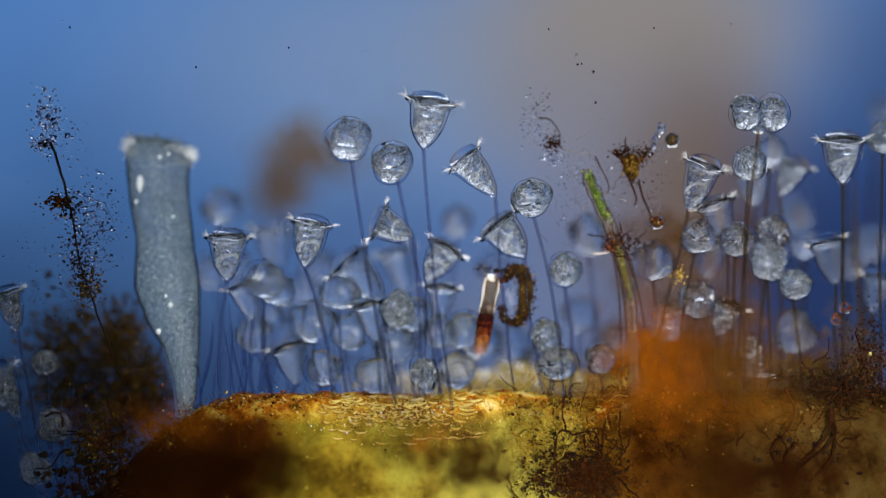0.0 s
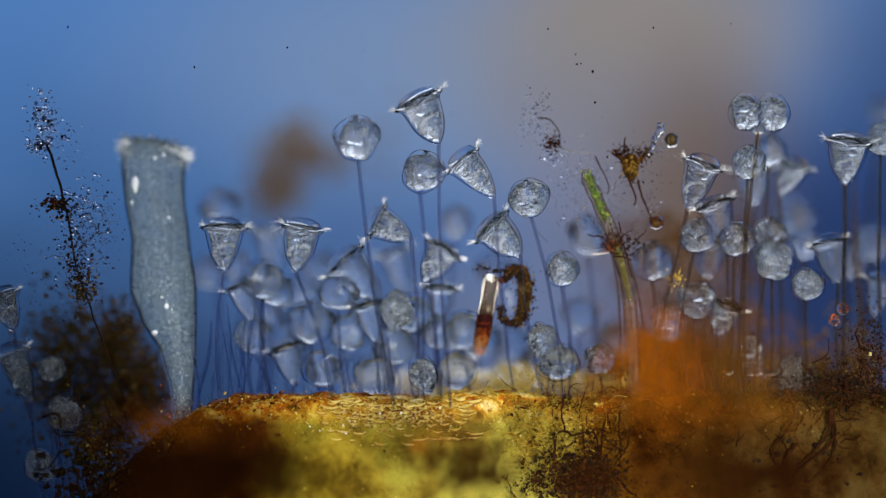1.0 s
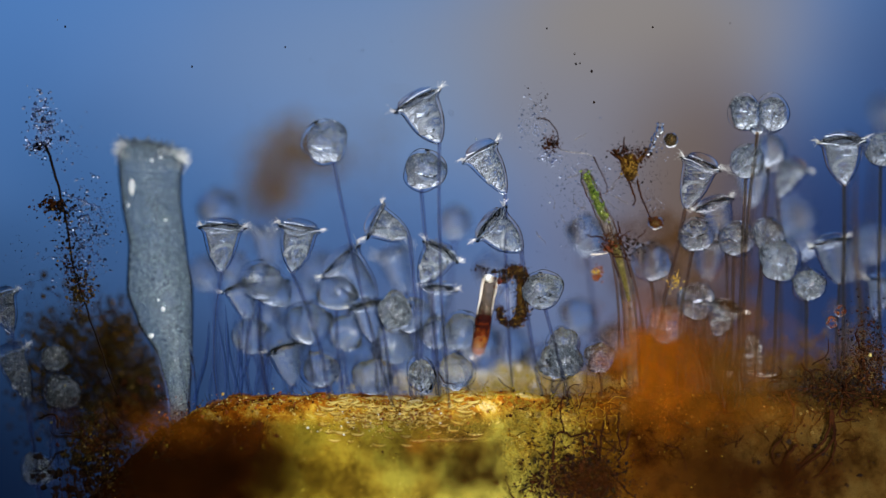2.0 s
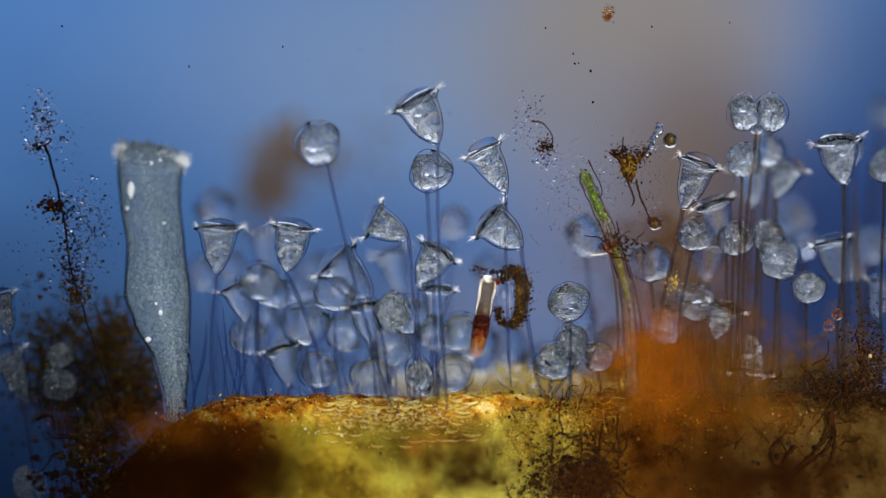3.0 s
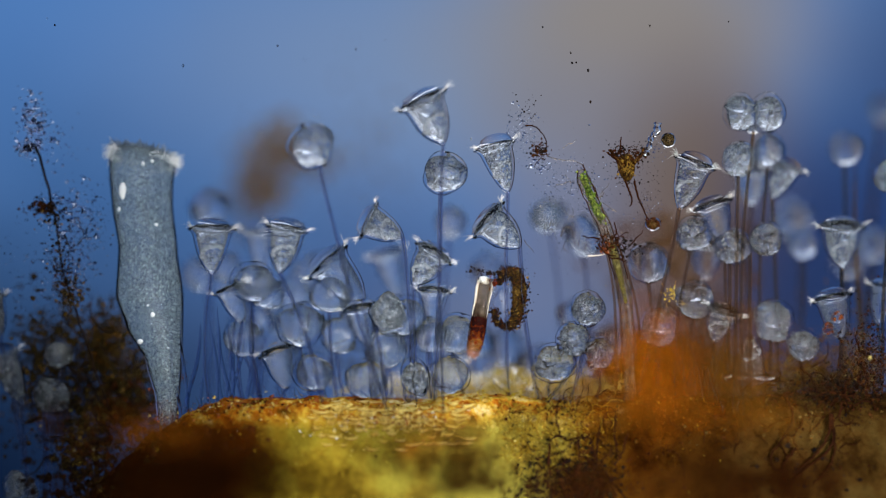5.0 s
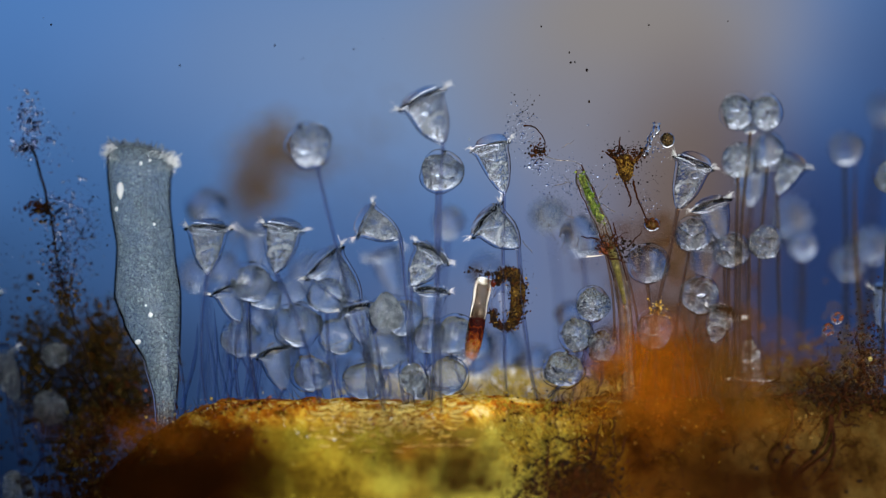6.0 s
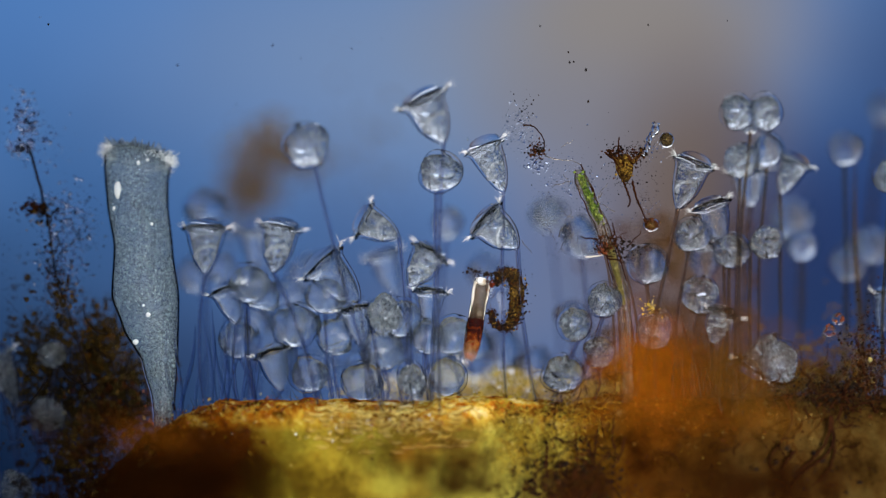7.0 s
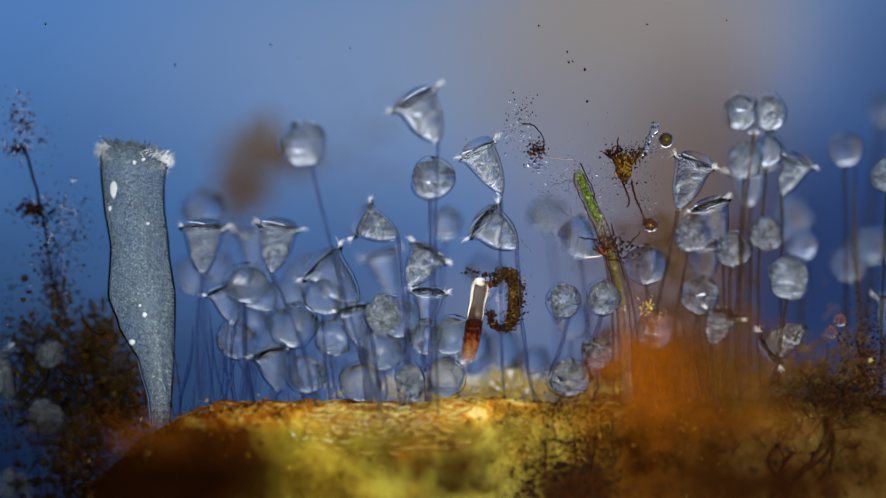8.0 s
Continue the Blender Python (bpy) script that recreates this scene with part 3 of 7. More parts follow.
def bell_animal(form, width, height, length, seed, place, lean, head_turn, nod, far=False, amber=False):
    """One bell animal: an Empty at the stalk's foot, the stalk along its z, the head on a joint that turns. Returns the root and the head."""
    root = new("bell_animal")
    root.matrix_world = pose(*place, 0, lean, 0)
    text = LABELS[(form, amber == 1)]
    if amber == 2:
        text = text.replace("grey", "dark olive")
    if far:
        text = text.replace("grey see-through", "pale, smooth and faint").replace("amber-tinted", "faint amber-tinted")
    elif height > 0.085:
        text = text.replace("bell animal", "large bell animal")
    tagged(root, text, "protozoan", "bell animals on the plant")
    rng = random.Random(seed)
    sway = 0.012 * rng.uniform(-1, 1)
    foot = max(0.0, 0.16 - place[2]) if place[0] > -0.5 else 0.0
    line = [(sway * math.sin(math.pi * k / 14) + 0.0005 * math.sin(k * 1.1 + seed), 0.003 * math.sin(k * 0.9), foot + (length - foot) * k / 14) for k in range(15)]
    thick = 0.0032 + 0.0010 * rng.random()
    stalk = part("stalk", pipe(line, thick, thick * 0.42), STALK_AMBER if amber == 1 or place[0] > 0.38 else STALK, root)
    part("stalk_thread", tube([(x + thick * 0.25 * math.sin(j * 1.7), y, z) for j, (x, y, z) in enumerate(line)], thick * 0.16, 5), CREASE, stalk, "fine inner thread of the stalk")
    head = HEADS[form](root, width, height, seed, far, amber, 0.0)
    if form == "pair":
        for o in root.children:
            if o.name.split(".")[0] in ("body", "neck"):
                o.location.z += length
        return root, head
    head.matrix_basis = pose(0, 0, length, nod, head_turn, 0)
    return root, head


bells = []
bells.append(bell_animal('bell', 0.0830, 0.0849, 0.2625, 1, (-0.3964, 0, 0.1225), 3.3, -1.3, 8))
bells.append(bell_animal('bell', 0.0810, 0.0851, 0.2705, 2, (-0.1897, -0.02, 0.1441), -11.5, 21.5, 5))
bells.append(bell_animal('ball', 0.0760, 0.0796, 0.4572, 3, (-0.0782, -0.06, 0.1477), -10.3, 2.3, 30))
bells.append(bell_animal('bell', 0.0973, 0.0895, 0.4760, 4, (0.0195, -0.06, 0.1436), -6.5, 16.5, 10))
bells.append(bell_animal('ball', 0.0703, 0.0740, 0.4276, 5, (0.0034, 0.03, 0.1444), -11.5, -8.5, 30))
bells.append(bell_animal('bell', 0.0776, 0.0736, 0.3242, 6, (-0.0433, 0.03, 0.1371), -1.8, -62.2, 5))
bells.append(bell_animal('bell', 0.0767, 0.0928, 0.4012, 7, (0.1331, 0.03, 0.1379), -5.7, -34.3, 7))
bells.append(bell_animal('bell', 0.0890, 0.0809, 0.3080, 8, (0.1906, 0.05, 0.1221), -8.4, -31.6, 7))
bells.append(bell_animal('bell', 0.0964, 0.1027, 0.2208, 9, (-0.0994, 0.08, 0.1269), -2.5, -39.5, 8, far=True))
bells.append(bell_animal('ball', 0.0777, 0.0611, 0.1818, 10, (-0.0798, 0.03, 0.1428), -8.0, 78.0, 25))
bells.append(bell_animal('ball', 0.0780, 0.0761, 0.1505, 11, (-0.2108, 0.08, 0.1290), -9.7, 14.7, 30, far=True))
bells.append(bell_animal('bell', 0.0778, 0.0758, 0.2416, 12, (-0.0329, 0.04, 0.1431), 0.6, 31.4, 10))
bells.append(bell_animal('ball', 0.0675, 0.0598, 0.2252, 13, (-0.3065, 0.1, 0.1315), -4.6, 64.6, 20, far=True))
bells.append(bell_animal('bell', 0.0682, 0.0682, 0.1838, 14, (-0.3377, 0.09, 0.1321), -1.4, -18.6, 10, far=True))
bells.append(bell_animal('ball', 0.0711, 0.0711, 0.1246, 15, (-0.3302, 0.15, 0.1285), -6.4, 6.4, 20, far=True))
bells.append(bell_animal('ball', 0.0731, 0.0692, 0.1336, 16, (-0.1539, 0.15, 0.1288), -10.4, 20.4, 20, far=True))
bells.append(bell_animal('ball', 0.0798, 0.0798, 0.1082, 17, (-0.2945, 0.34, 0.1142), -1.4, -3.6, 20, far=True))
bells.append(bell_animal('bell', 0.0685, 0.0685, 0.1775, 18, (-0.0020, 0.1, 0.1315), -2.0, 7.0, 10, far=True))
bells.append(bell_animal('ball', 0.0618, 0.0637, 0.1310, 19, (-0.0062, 0.1, 0.1315), -1.8, 1.8, 20, far=True))
bells.append(bell_animal('ball', 0.0791, 0.0711, 0.1060, 20, (-0.0873, 0.15, 0.1283), 0.0, 0.0, 20, far=True))
bells.append(bell_animal('ball', 0.0665, 0.0462, 0.1003, 21, (-0.0184, 0.02, 0.1237), -21.4, 101.4, 20))
bells.append(bell_animal('ball', 0.0717, 0.0717, 0.4068, 22, (0.2249, 0, 0.0983), -9.1, -0.9, 30))
bells.append(bell_animal('ball', 0.0587, 0.0625, 0.2433, 23, (0.2263, 0.05, 0.1331), -2.1, 2.1, 30))
bells.append(bell_animal('ball', 0.0583, 0.0640, 0.2097, 24, (0.1789, 0.05, 0.0514), 3.3, -23.3, 30))
bells.append(bell_animal('ball', 0.0670, 0.0689, 0.0862, 25, (0.2018, 0.055, 0.1234), -2.0, 12.0, 30))
bells.append(bell_animal('ball', 0.0596, 0.0596, 0.1336, 26, (0.2814, 0.055, 0.0861), -0.7, 0.7, 30, amber=1))
bells.append(bell_animal('bell', 0.0769, 0.0930, 0.3898, 27, (0.3411, 0.04, 0.1333), 14.6, 3.4, 11, amber=1))
bells.append(bell_animal('ball', 0.0582, 0.0619, 0.3009, 28, (0.4170, 0.03, 0.1356), 6.1, -1.1, 25, amber=1))
bells.append(bell_animal('ball', 0.0619, 0.0619, 0.3040, 29, (0.5061, 0.03, 0.1271), 2.7, 2.3, 30, amber=1))
bells.append(bell_animal('ball', 0.0608, 0.0645, 0.4251, 30, (0.5154, -0.01, 0.1377), 3.0, -0.0, 25))
bells.append(bell_animal('pair', 0.0975, 0.0662, 0.5001, 31, (0.5312, -0.03, 0.1481), 2.5, -2.5, 0))
bells.append(bell_animal('ball', 0.0640, 0.0640, 0.4776, 32, (0.5985, 0.22, 0.1205), 1.3, -1.3, 20, far=True))
bells.append(bell_animal('bell', 0.0691, 0.0733, 0.4168, 33, (0.6335, 0.24, 0.1245), -0.1, 25.1, 10))
bells.append(bell_animal('bell', 0.0899, 0.0837, 0.4123, 34, (0.7063, 0, 0.1446), 0.1, -2.1, 11))
bells.append(bell_animal('ball', 0.0607, 0.0647, 0.4978, 35, (0.7881, 0.4, 0.1078), -0.7, 0.7, 20, far=True))
bells.append(bell_animal('ball', 0.0662, 0.0683, 0.2851, 36, (0.8059, 0.5, 0.1008), -0.5, 0.5, 20, far=True))
bells.append(bell_animal('ball', 0.0737, 0.0756, 0.2678, 37, (0.5808, 0.03, 0.1210), -0.9, 8.9, 30))
bells.append(bell_animal('ball', 0.0586, 0.0586, 0.2244, 38, (0.6481, 0.05, 0.1298), -5.8, 10.8, 30))
bells.append(bell_animal('bell', 0.0740, 0.0822, 0.2554, 39, (0.7220, 0.08, 0.1243), -2.8, -12.2, 5, far=True))
bells.append(bell_animal('ball', 0.0613, 0.0613, 0.3291, 40, (0.5502, 0.045, 0.1167), 5.7, 4.3, 20, amber=1))
bells.append(bell_animal('ball', 0.0717, 0.0698, 0.2065, 41, (0.4506, 0.06, 0.1121), 0.8, 4.2, 25, amber=1))
bells.append(bell_animal('bell', 0.0728, 0.0627, 0.1575, 42, (0.4862, 0.05, 0.1297), 1.9, 18.1, 15, amber=1))
bells.append(bell_animal('bell', 0.0773, 0.0794, 0.2180, 43, (0.5669, 0.07, 0.0729), -3.1, 186.1, 6, amber=1))
bells.append(bell_animal('ball', 0.0716, 0.0753, 0.1465, 44, (0.3961, 0.08, 0.1265), 3.8, -3.8, 25, amber=1))
bells.append(bell_animal('ball', 0.0811, 0.0868, 0.1555, 45, (0.6544, 0.2, 0.0941), -0.9, 0.9, 20, far=True))
bells.append(bell_animal('bell', 0.0685, 0.0726, 0.2036, 46, (0.7931, 0.2, 0.1188), 0.7, 9.3, 10, far=True))
bells.append(bell_animal('ball', 0.0597, 0.0654, 0.4843, 47, (0.7879, 0.065, 0.1283), 0.3, 4.7, 20))
# amber=2: these five get the body colour darkened for shade
bells.append(bell_animal('bell', 0.0624, 0.0722, 0.2999, 48, (-0.6913, -0.05, 0.0051), -9.9, -5.1, 8, amber=2))
bells.append(bell_animal('ball', 0.0491, 0.0491, 0.2453, 49, (-0.6625, -0.04, -0.0228), -6.5, -13.5, 25, amber=2))
bells.append(bell_animal('bell', 0.0683, 0.0975, 0.2180, 50, (-0.6777, -0.05, -0.0634), -17.5, -2.5, 5, amber=2))
bells.append(bell_animal('ball', 0.0695, 0.0603, 0.2248, 51, (-0.6161, -0.02, -0.1020), -21.2, 51.2, 20, amber=2))
bells.append(bell_animal('ball', 0.0643, 0.0551, 0.1084, 52, (-0.6733, 0, -0.0577), -35.0, 75.0, 20, amber=2))
bells.append(bell_animal('ball', 0.0745, 0.0745, 0.3876, 53, (-0.4399, 0.5, 0.1030), -0.4, 0.4, 20, far=True))
bells.append(bell_animal('bell', 0.0990, 0.0990, 0.2830, 54, (-0.3367, 0.45, 0.1065), 1.2, -1.2, 5, far=True))
bells.append(bell_animal('ball', 0.0621, 0.0662, 0.3639, 55, (0.0271, 0.5, 0.1030), 0.0, 0.0, 20, far=True))
bells.append(bell_animal('ball', 0.0720, 0.0800, 0.3179, 56, (0.2850, 0.35, 0.1135), -1.1, 1.1, 20, far=True))
bells.append(bell_animal('bell', 0.0761, 0.0870, 0.0996, 57, (0.0838, 0.4, 0.1019), -35.0, 35.0, 5, far=True))
bells.append(bell_animal('ball', 0.0708, 0.0708, 0.1690, 58, (0.2527, 0.4, 0.1101), 4.5, -4.5, -10, far=True))
bells.append(bell_animal('ball', 0.0704, 0.0685, 0.2063, 59, (-0.3046, 0.07, 0.1486), -5.6, 10.6, 16, far=True))
bells.append(bell_animal('ball', 0.0707, 0.0688, 0.1863, 60, (-0.1695, 0.08, 0.1480), -5.3, 5.3, 16, far=True))
bells.append(bell_animal('bell', 0.0753, 0.0733, 0.1265, 61, (-0.1087, 0.06, 0.1492), -4.7, -5.3, 8, far=True))
bells.append(bell_animal('ball', 0.0711, 0.0691, 0.1459, 62, (-0.0392, 0.09, 0.1474), -4.2, -5.8, 16, far=True))
bells.append(bell_animal('ball', 0.0714, 0.0695, 0.1189, 63, (0.0624, 0.1, 0.1478), -15.3, 30.3, 16, far=True))
bells.append(bell_animal('ball', 0.0704, 0.0685, 0.0516, 64, (-0.2020, 0.07, 0.1484), 3.2, -33.2, 16, far=True))
bells.append(bell_animal('ball', 0.0714, 0.0695, 0.0421, 65, (-0.1093, 0.1, 0.1396), -12.9, 7.9, 16, far=True))
bells.append(bell_animal('ball', 0.0707, 0.0688, 0.0486, 66, (0.0384, 0.08, 0.1430), -16.0, 16.0, 16, far=True))
bells.append(bell_animal('bell', 0.0764, 0.0743, 0.0514, 67, (-0.2584, 0.09, 0.1470), -5.5, -9.5, 8, far=True))
bells.append(bell_animal('ball', 0.0714, 0.0695, 0.2395, 68, (0.3959, 0.1, 0.1468), -4.0, 4.0, 16, far=True, amber=1))
bells.append(bell_animal('bell', 0.0772, 0.0751, 0.3126, 69, (0.5168, 0.11, 0.1461), -0.4, -19.6, 8, far=True, amber=1))
bells.append(bell_animal('ball', 0.0751, 0.0666, 0.2491, 70, (-0.4616, 0.6, 0.1188), 0.1, -21.1, 18, far=True))
bells.append(bell_animal('ball', 0.0659, 0.0618, 0.2595, 71, (-0.4095, 0.48, 0.1267), 4.8, -37.8, 18, far=True))
bells.append(bell_animal('ball', 0.0802, 0.0791, 0.1960, 72, (-0.2862, 0.47, 0.1276), 9.7, -36.7, 18, far=True))
bells.append(bell_animal('ball', 0.0726, 0.0640, 0.0678, 73, (-0.2320, 0.64, 0.1162), 9.0, -15.0, 18, far=True))
bells.append(bell_animal('ball', 0.0684, 0.0704, 0.0676, 74, (-0.1331, 0.44, 0.1290), 15.4, -44.4, 18, far=True))
bells.append(bell_animal('bell', 0.0797, 0.0897, 0.2319, 75, (-0.0921, 0.48, 0.1267), 5.5, -23.5, 9, far=True))
bells.append(bell_animal('ball', 0.0773, 0.0683, 0.1054, 76, (0.0919, 0.37, 0.1343), -11.5, 9.5, 18, far=True))
bells.append(bell_animal('ball', 0.0749, 0.0823, 0.0968, 77, (0.1471, 0.59, 0.1203), -14.1, 39.1, 18, far=True))
bells.append(bell_animal('ball', 0.0786, 0.0765, 0.1527, 78, (-0.1405, 0.56, 0.1217), -8.9, 25.9, 18, far=True))
bells.append(bell_animal('ball', 0.0703, 0.0703, 0.1584, 79, (-0.3629, 0.43, 0.1311), 16.9, -46.9, 18, far=True))
bells.append(bell_animal('ball', 0.0822, 0.0865, 0.2504, 80, (-0.2311, 0.7, 0.1126), -9.2, 37.2, 18, far=True))
bells.append(bell_animal('bell', 0.0849, 0.0904, 0.0991, 81, (-0.0843, 0.46, 0.1314), 28.3, -60.3, 9, far=True))
bells.append(bell_animal('ball', 0.0715, 0.0841, 0.2389, 82, (0.1008, 0.57, 0.1208), 4.3, -21.3, 18, far=True))
bells.append(bell_animal('ball', 0.0785, 0.0868, 0.0841, 83, (0.2219, 0.55, 0.1134), -35.0, 66.0, 18, far=True))
bells.append(bell_animal('ball', 0.0768, 0.0672, 0.1118, 84, (0.3384, 0.64, 0.1164), 6.9, -11.9, 18, far=True, amber=1))
bells.append(bell_animal('bell', 0.0877, 0.0725, 0.3944, 85, (0.5895, 0.38, 0.1330), 1.8, -4.8, 9, far=True))
bells.append(bell_animal('ball', 0.0637, 0.0627, 0.2977, 86, (0.6934, 0.47, 0.1273), 4.0, -8.0, 18, far=True))
bells.append(bell_animal('bell', 0.0892, 0.0753, 0.2503, 87, (0.5078, 0.35, 0.1350), 0.4, 0.6, 9, far=True, amber=1))
bells.append(bell_animal('ball', 0.0877, 0.0781, 0.3645, 88, (0.7395, 0.65, 0.1156), -0.3, -30.7, 18, far=True))
bells.append(bell_animal('ball', 0.0868, 0.0707, 0.3090, 89, (0.8764, 0.66, 0.1150), 3.3, -26.3, 18, far=True))


# ---- the trumpet animal ----
TRUMPET = [(-0.070, 0.004, 0.012), (0.000, 0.000, 0.014), (0.029, -0.001, 0.016), (0.092, -0.008, 0.026), (0.159, -0.026, 0.044), (0.207, -0.035, 0.0525), (0.289, -0.040, 0.0455),
           (0.372, -0.052, 0.0475), (0.415, -0.055, 0.050), (0.439, -0.054, 0.0525), (0.454, -0.053, 0.053)]


TRUMPET_SKIN = veil_material("trumpet_skin", (0.28, 0.34, 0.335), 0.47, 170, 1.05, 0.8, 190, 0.4, (0.60, 0.66, 0.62))


def build_trumpet(place):
    root = thing("trumpet_animal", place, "tall grey see-through trumpet animal standing on the plant", "protozoan")
    rng = random.Random(77)
    stations = []
    for k in range(60):
        z = -0.06 + 0.5135 * k / 59
        for (z0, c0, r0), (z1, c1, r1) in zip(TRUMPET, TRUMPET[1:]):
            if z <= z1 + 1e-9:
                f = (z - z0) / (z1 - z0)
                f = f * f * (3 - 2 * f) * 0.5 + f * 0.5
                stations.append((z, c0 + (c1 - c0) * f, r0 + (r1 - r0) * f))
                break
    bm = bmesh.new()
    rings = []
    for z, c, r in stations + [(0.460, -0.053, 0.050), (0.464, -0.053, 0.043), (0.467, -0.053, 0.034), (0.469, -0.053, 0.018), (0.469, -0.053, 0.004)]:
        tilt = 0.16 * max(0, (z - 0.38) / 0.09)
        rings.append([bm.verts.new((c + r * math.cos(a), r * math.sin(a), z - tilt * r * math.cos(a) - 0.10 * tilt * r * math.sin(a))) for a in (2 * math.pi * k / 44 for k in range(44))])
    for lo, hi in zip(rings, rings[1:]):
        for k in range(44):
            bm.faces.new((lo[k], lo[(k + 1) % 44], hi[(k + 1) % 44], hi[k]))
    bm.faces.new(rings[0][::-1]), bm.faces.new(rings[-1])
    body = part("body", bm, TRUMPET_SKIN, root)
    body.visible_shadow = False
    skin = bmesh.new()
    for grow, flip in ((0.0035, False), (0.0004, True)):
        loops = [[skin.verts.new((c + (r + grow) * math.cos(a), (r + grow) * math.sin(a), z - 0.16 * max(0, (z - 0.38) / 0.09) * r * math.cos(a))) for a in (2 * math.pi * k / 44 for k in range(44))] for z, c, r in stations]
        for lo, hi in zip(loops, loops[1:]):
            for k in range(44):
                q = (lo[k], lo[(k + 1) % 44], hi[(k + 1) % 44], hi[k])
                skin.faces.new(q[::-1] if flip else q)
        if not flip:
            ends = (loops[0], loops[-1])
        else:
            for k in range(44):
                skin.faces.new((ends[0][(k + 1) % 44], ends[0][k], loops[0][k], loops[0][(k + 1) % 44]))
                skin.faces.new((ends[1][k], ends[1][(k + 1) % 44], loops[-1][(k + 1) % 44], loops[-1][k]))
    part("skin", skin, clear_material("trumpet_film", (0.96, 0.98, 1.0), 1.06, 0.0), body, "thin clear skin").visible_shadow = False
    crown = bmesh.new()
    for k in range(80):
        a = 2 * math.pi * k / 80
        foot = Vector((-0.053 + 0.050 * math.cos(a), 0.050 * math.sin(a), 0.457 - 0.009 * math.cos(a)))
        tip = foot + Vector((math.cos(a) * 0.008 + rng.uniform(-0.004, 0.004), math.sin(a) * 0.008, rng.uniform(0.004, 0.014)))
        tube_into(crown, [foot, foot.lerp(tip, 0.5), tip], [0.002, 0.0014, 0.0005], 4)
    part("crown", crown, BLUE_GRAIN, root, "dark comb of hairs round the mouth")
    for side, z in ((-1, 0.458), (1, 0.442)):
        tuft = bmesh.new()
        for _ in range(110):
            a = rng.gauss(0, 0.5)
            foot = Vector((-0.053 + side * 0.05 * math.cos(a), 0.05 * math.sin(a), z + rng.uniform(-0.004, 0.004)))
            tip = foot + Vector((side * rng.uniform(0.003, 0.021), 0.006 * math.sin(a), rng.gauss(0.003, 0.008)))
            tube_into(tuft, [foot, foot.lerp(tip, 0.5) + Vector((0, 0, 0.002)), tip], [0.0009, 0.0006, 0.0002], 5)
        part("cilia_tuft", tuft, GLINT, root, "brilliant white tuft of cilia at the mouth's edge")
    for x, z, r, s in ((-0.078, 0.378, 0.0085, 2.2), (-0.083, 0.345, 0.004, 1.4), (-0.02, 0.318, 0.004, 1.0), (-0.022, 0.162, 0.005, 1.2), (-0.042, 0.118, 0.0065, 1.0), (-0.03, 0.178, 0.003, 1.0), (-0.03, 0.43, 0.004, 1.0), (-0.045, 0.425, 0.004, 1.3)):
        part("inclusion", ball(r * 0.75, (x, -0.0555 if z > 0.13 else -0.048, z), (1, 0.7, s), 2, 0.3, x * 90), GLINT, body, "bright white inclusion")
    for ob in root.children_recursive:
        ob.data.transform(Matrix.Diagonal((1.08, 1.08, 1.06, 1)))
    return root


trumpet = build_trumpet((-0.4643, 0.08, 0.1471))


# ---- detritus and algae ----
def detritus(name, label, place, groups, threads=(), category="detritus", kind="stuff"):
    """A clump: each group is (count, centre, spread, smallest, largest, material), all from the clump's place; threads are (points, thickness, material)."""
    rng = random.Random(len(label) * 7 + int(place[0] * 1000))
    root = thing(name, place, label, category, kind=kind)
    for count, centre, spread, smallest, largest, material in groups:
        tagged(part("grains", grains(rng, cloud(rng, int(count * 1.7), centre, spread), smallest * 0.7, largest * 0.72), material, root, smooth=False), kind="stuff")
    for points, thick, material in threads:
        line = curve_points(points)
        part("thread", tube([p + Vector((rng.uniform(-1, 1), 0, rng.uniform(-1, 1))) * thick * 0.5 for p in line], [thick * (1.05 - 0.5 * k / len(line)) for k in range(len(line))], 6), material, root)
    return root


def stray_threads(rng, count, centre, spread, length, thick, material):
    """Curled hairs starting at random round a centre."""
    out = []
    for _ in range(count):
        p = Vector([rng.gauss(c, s) for c, s in zip(centre, spread)])
        way = Vector((rng.uniform(-1, 1), rng.uniform(-0.3, 0.3), rng.uniform(-1, 1))).normalized()
        pts = [p.copy()]
        for _ in range(5):
            way = (way + 0.7 * Vector((rng.uniform(-1, 1), rng.uniform(-0.4, 0.4), rng.uniform(-1, 1)))).normalized()
            p = p + way * length / 5
            pts.append(p.copy())
        out.append((pts, thick * rng.uniform(0.6, 1.3), material))
    return out


rng = random.Random(5)
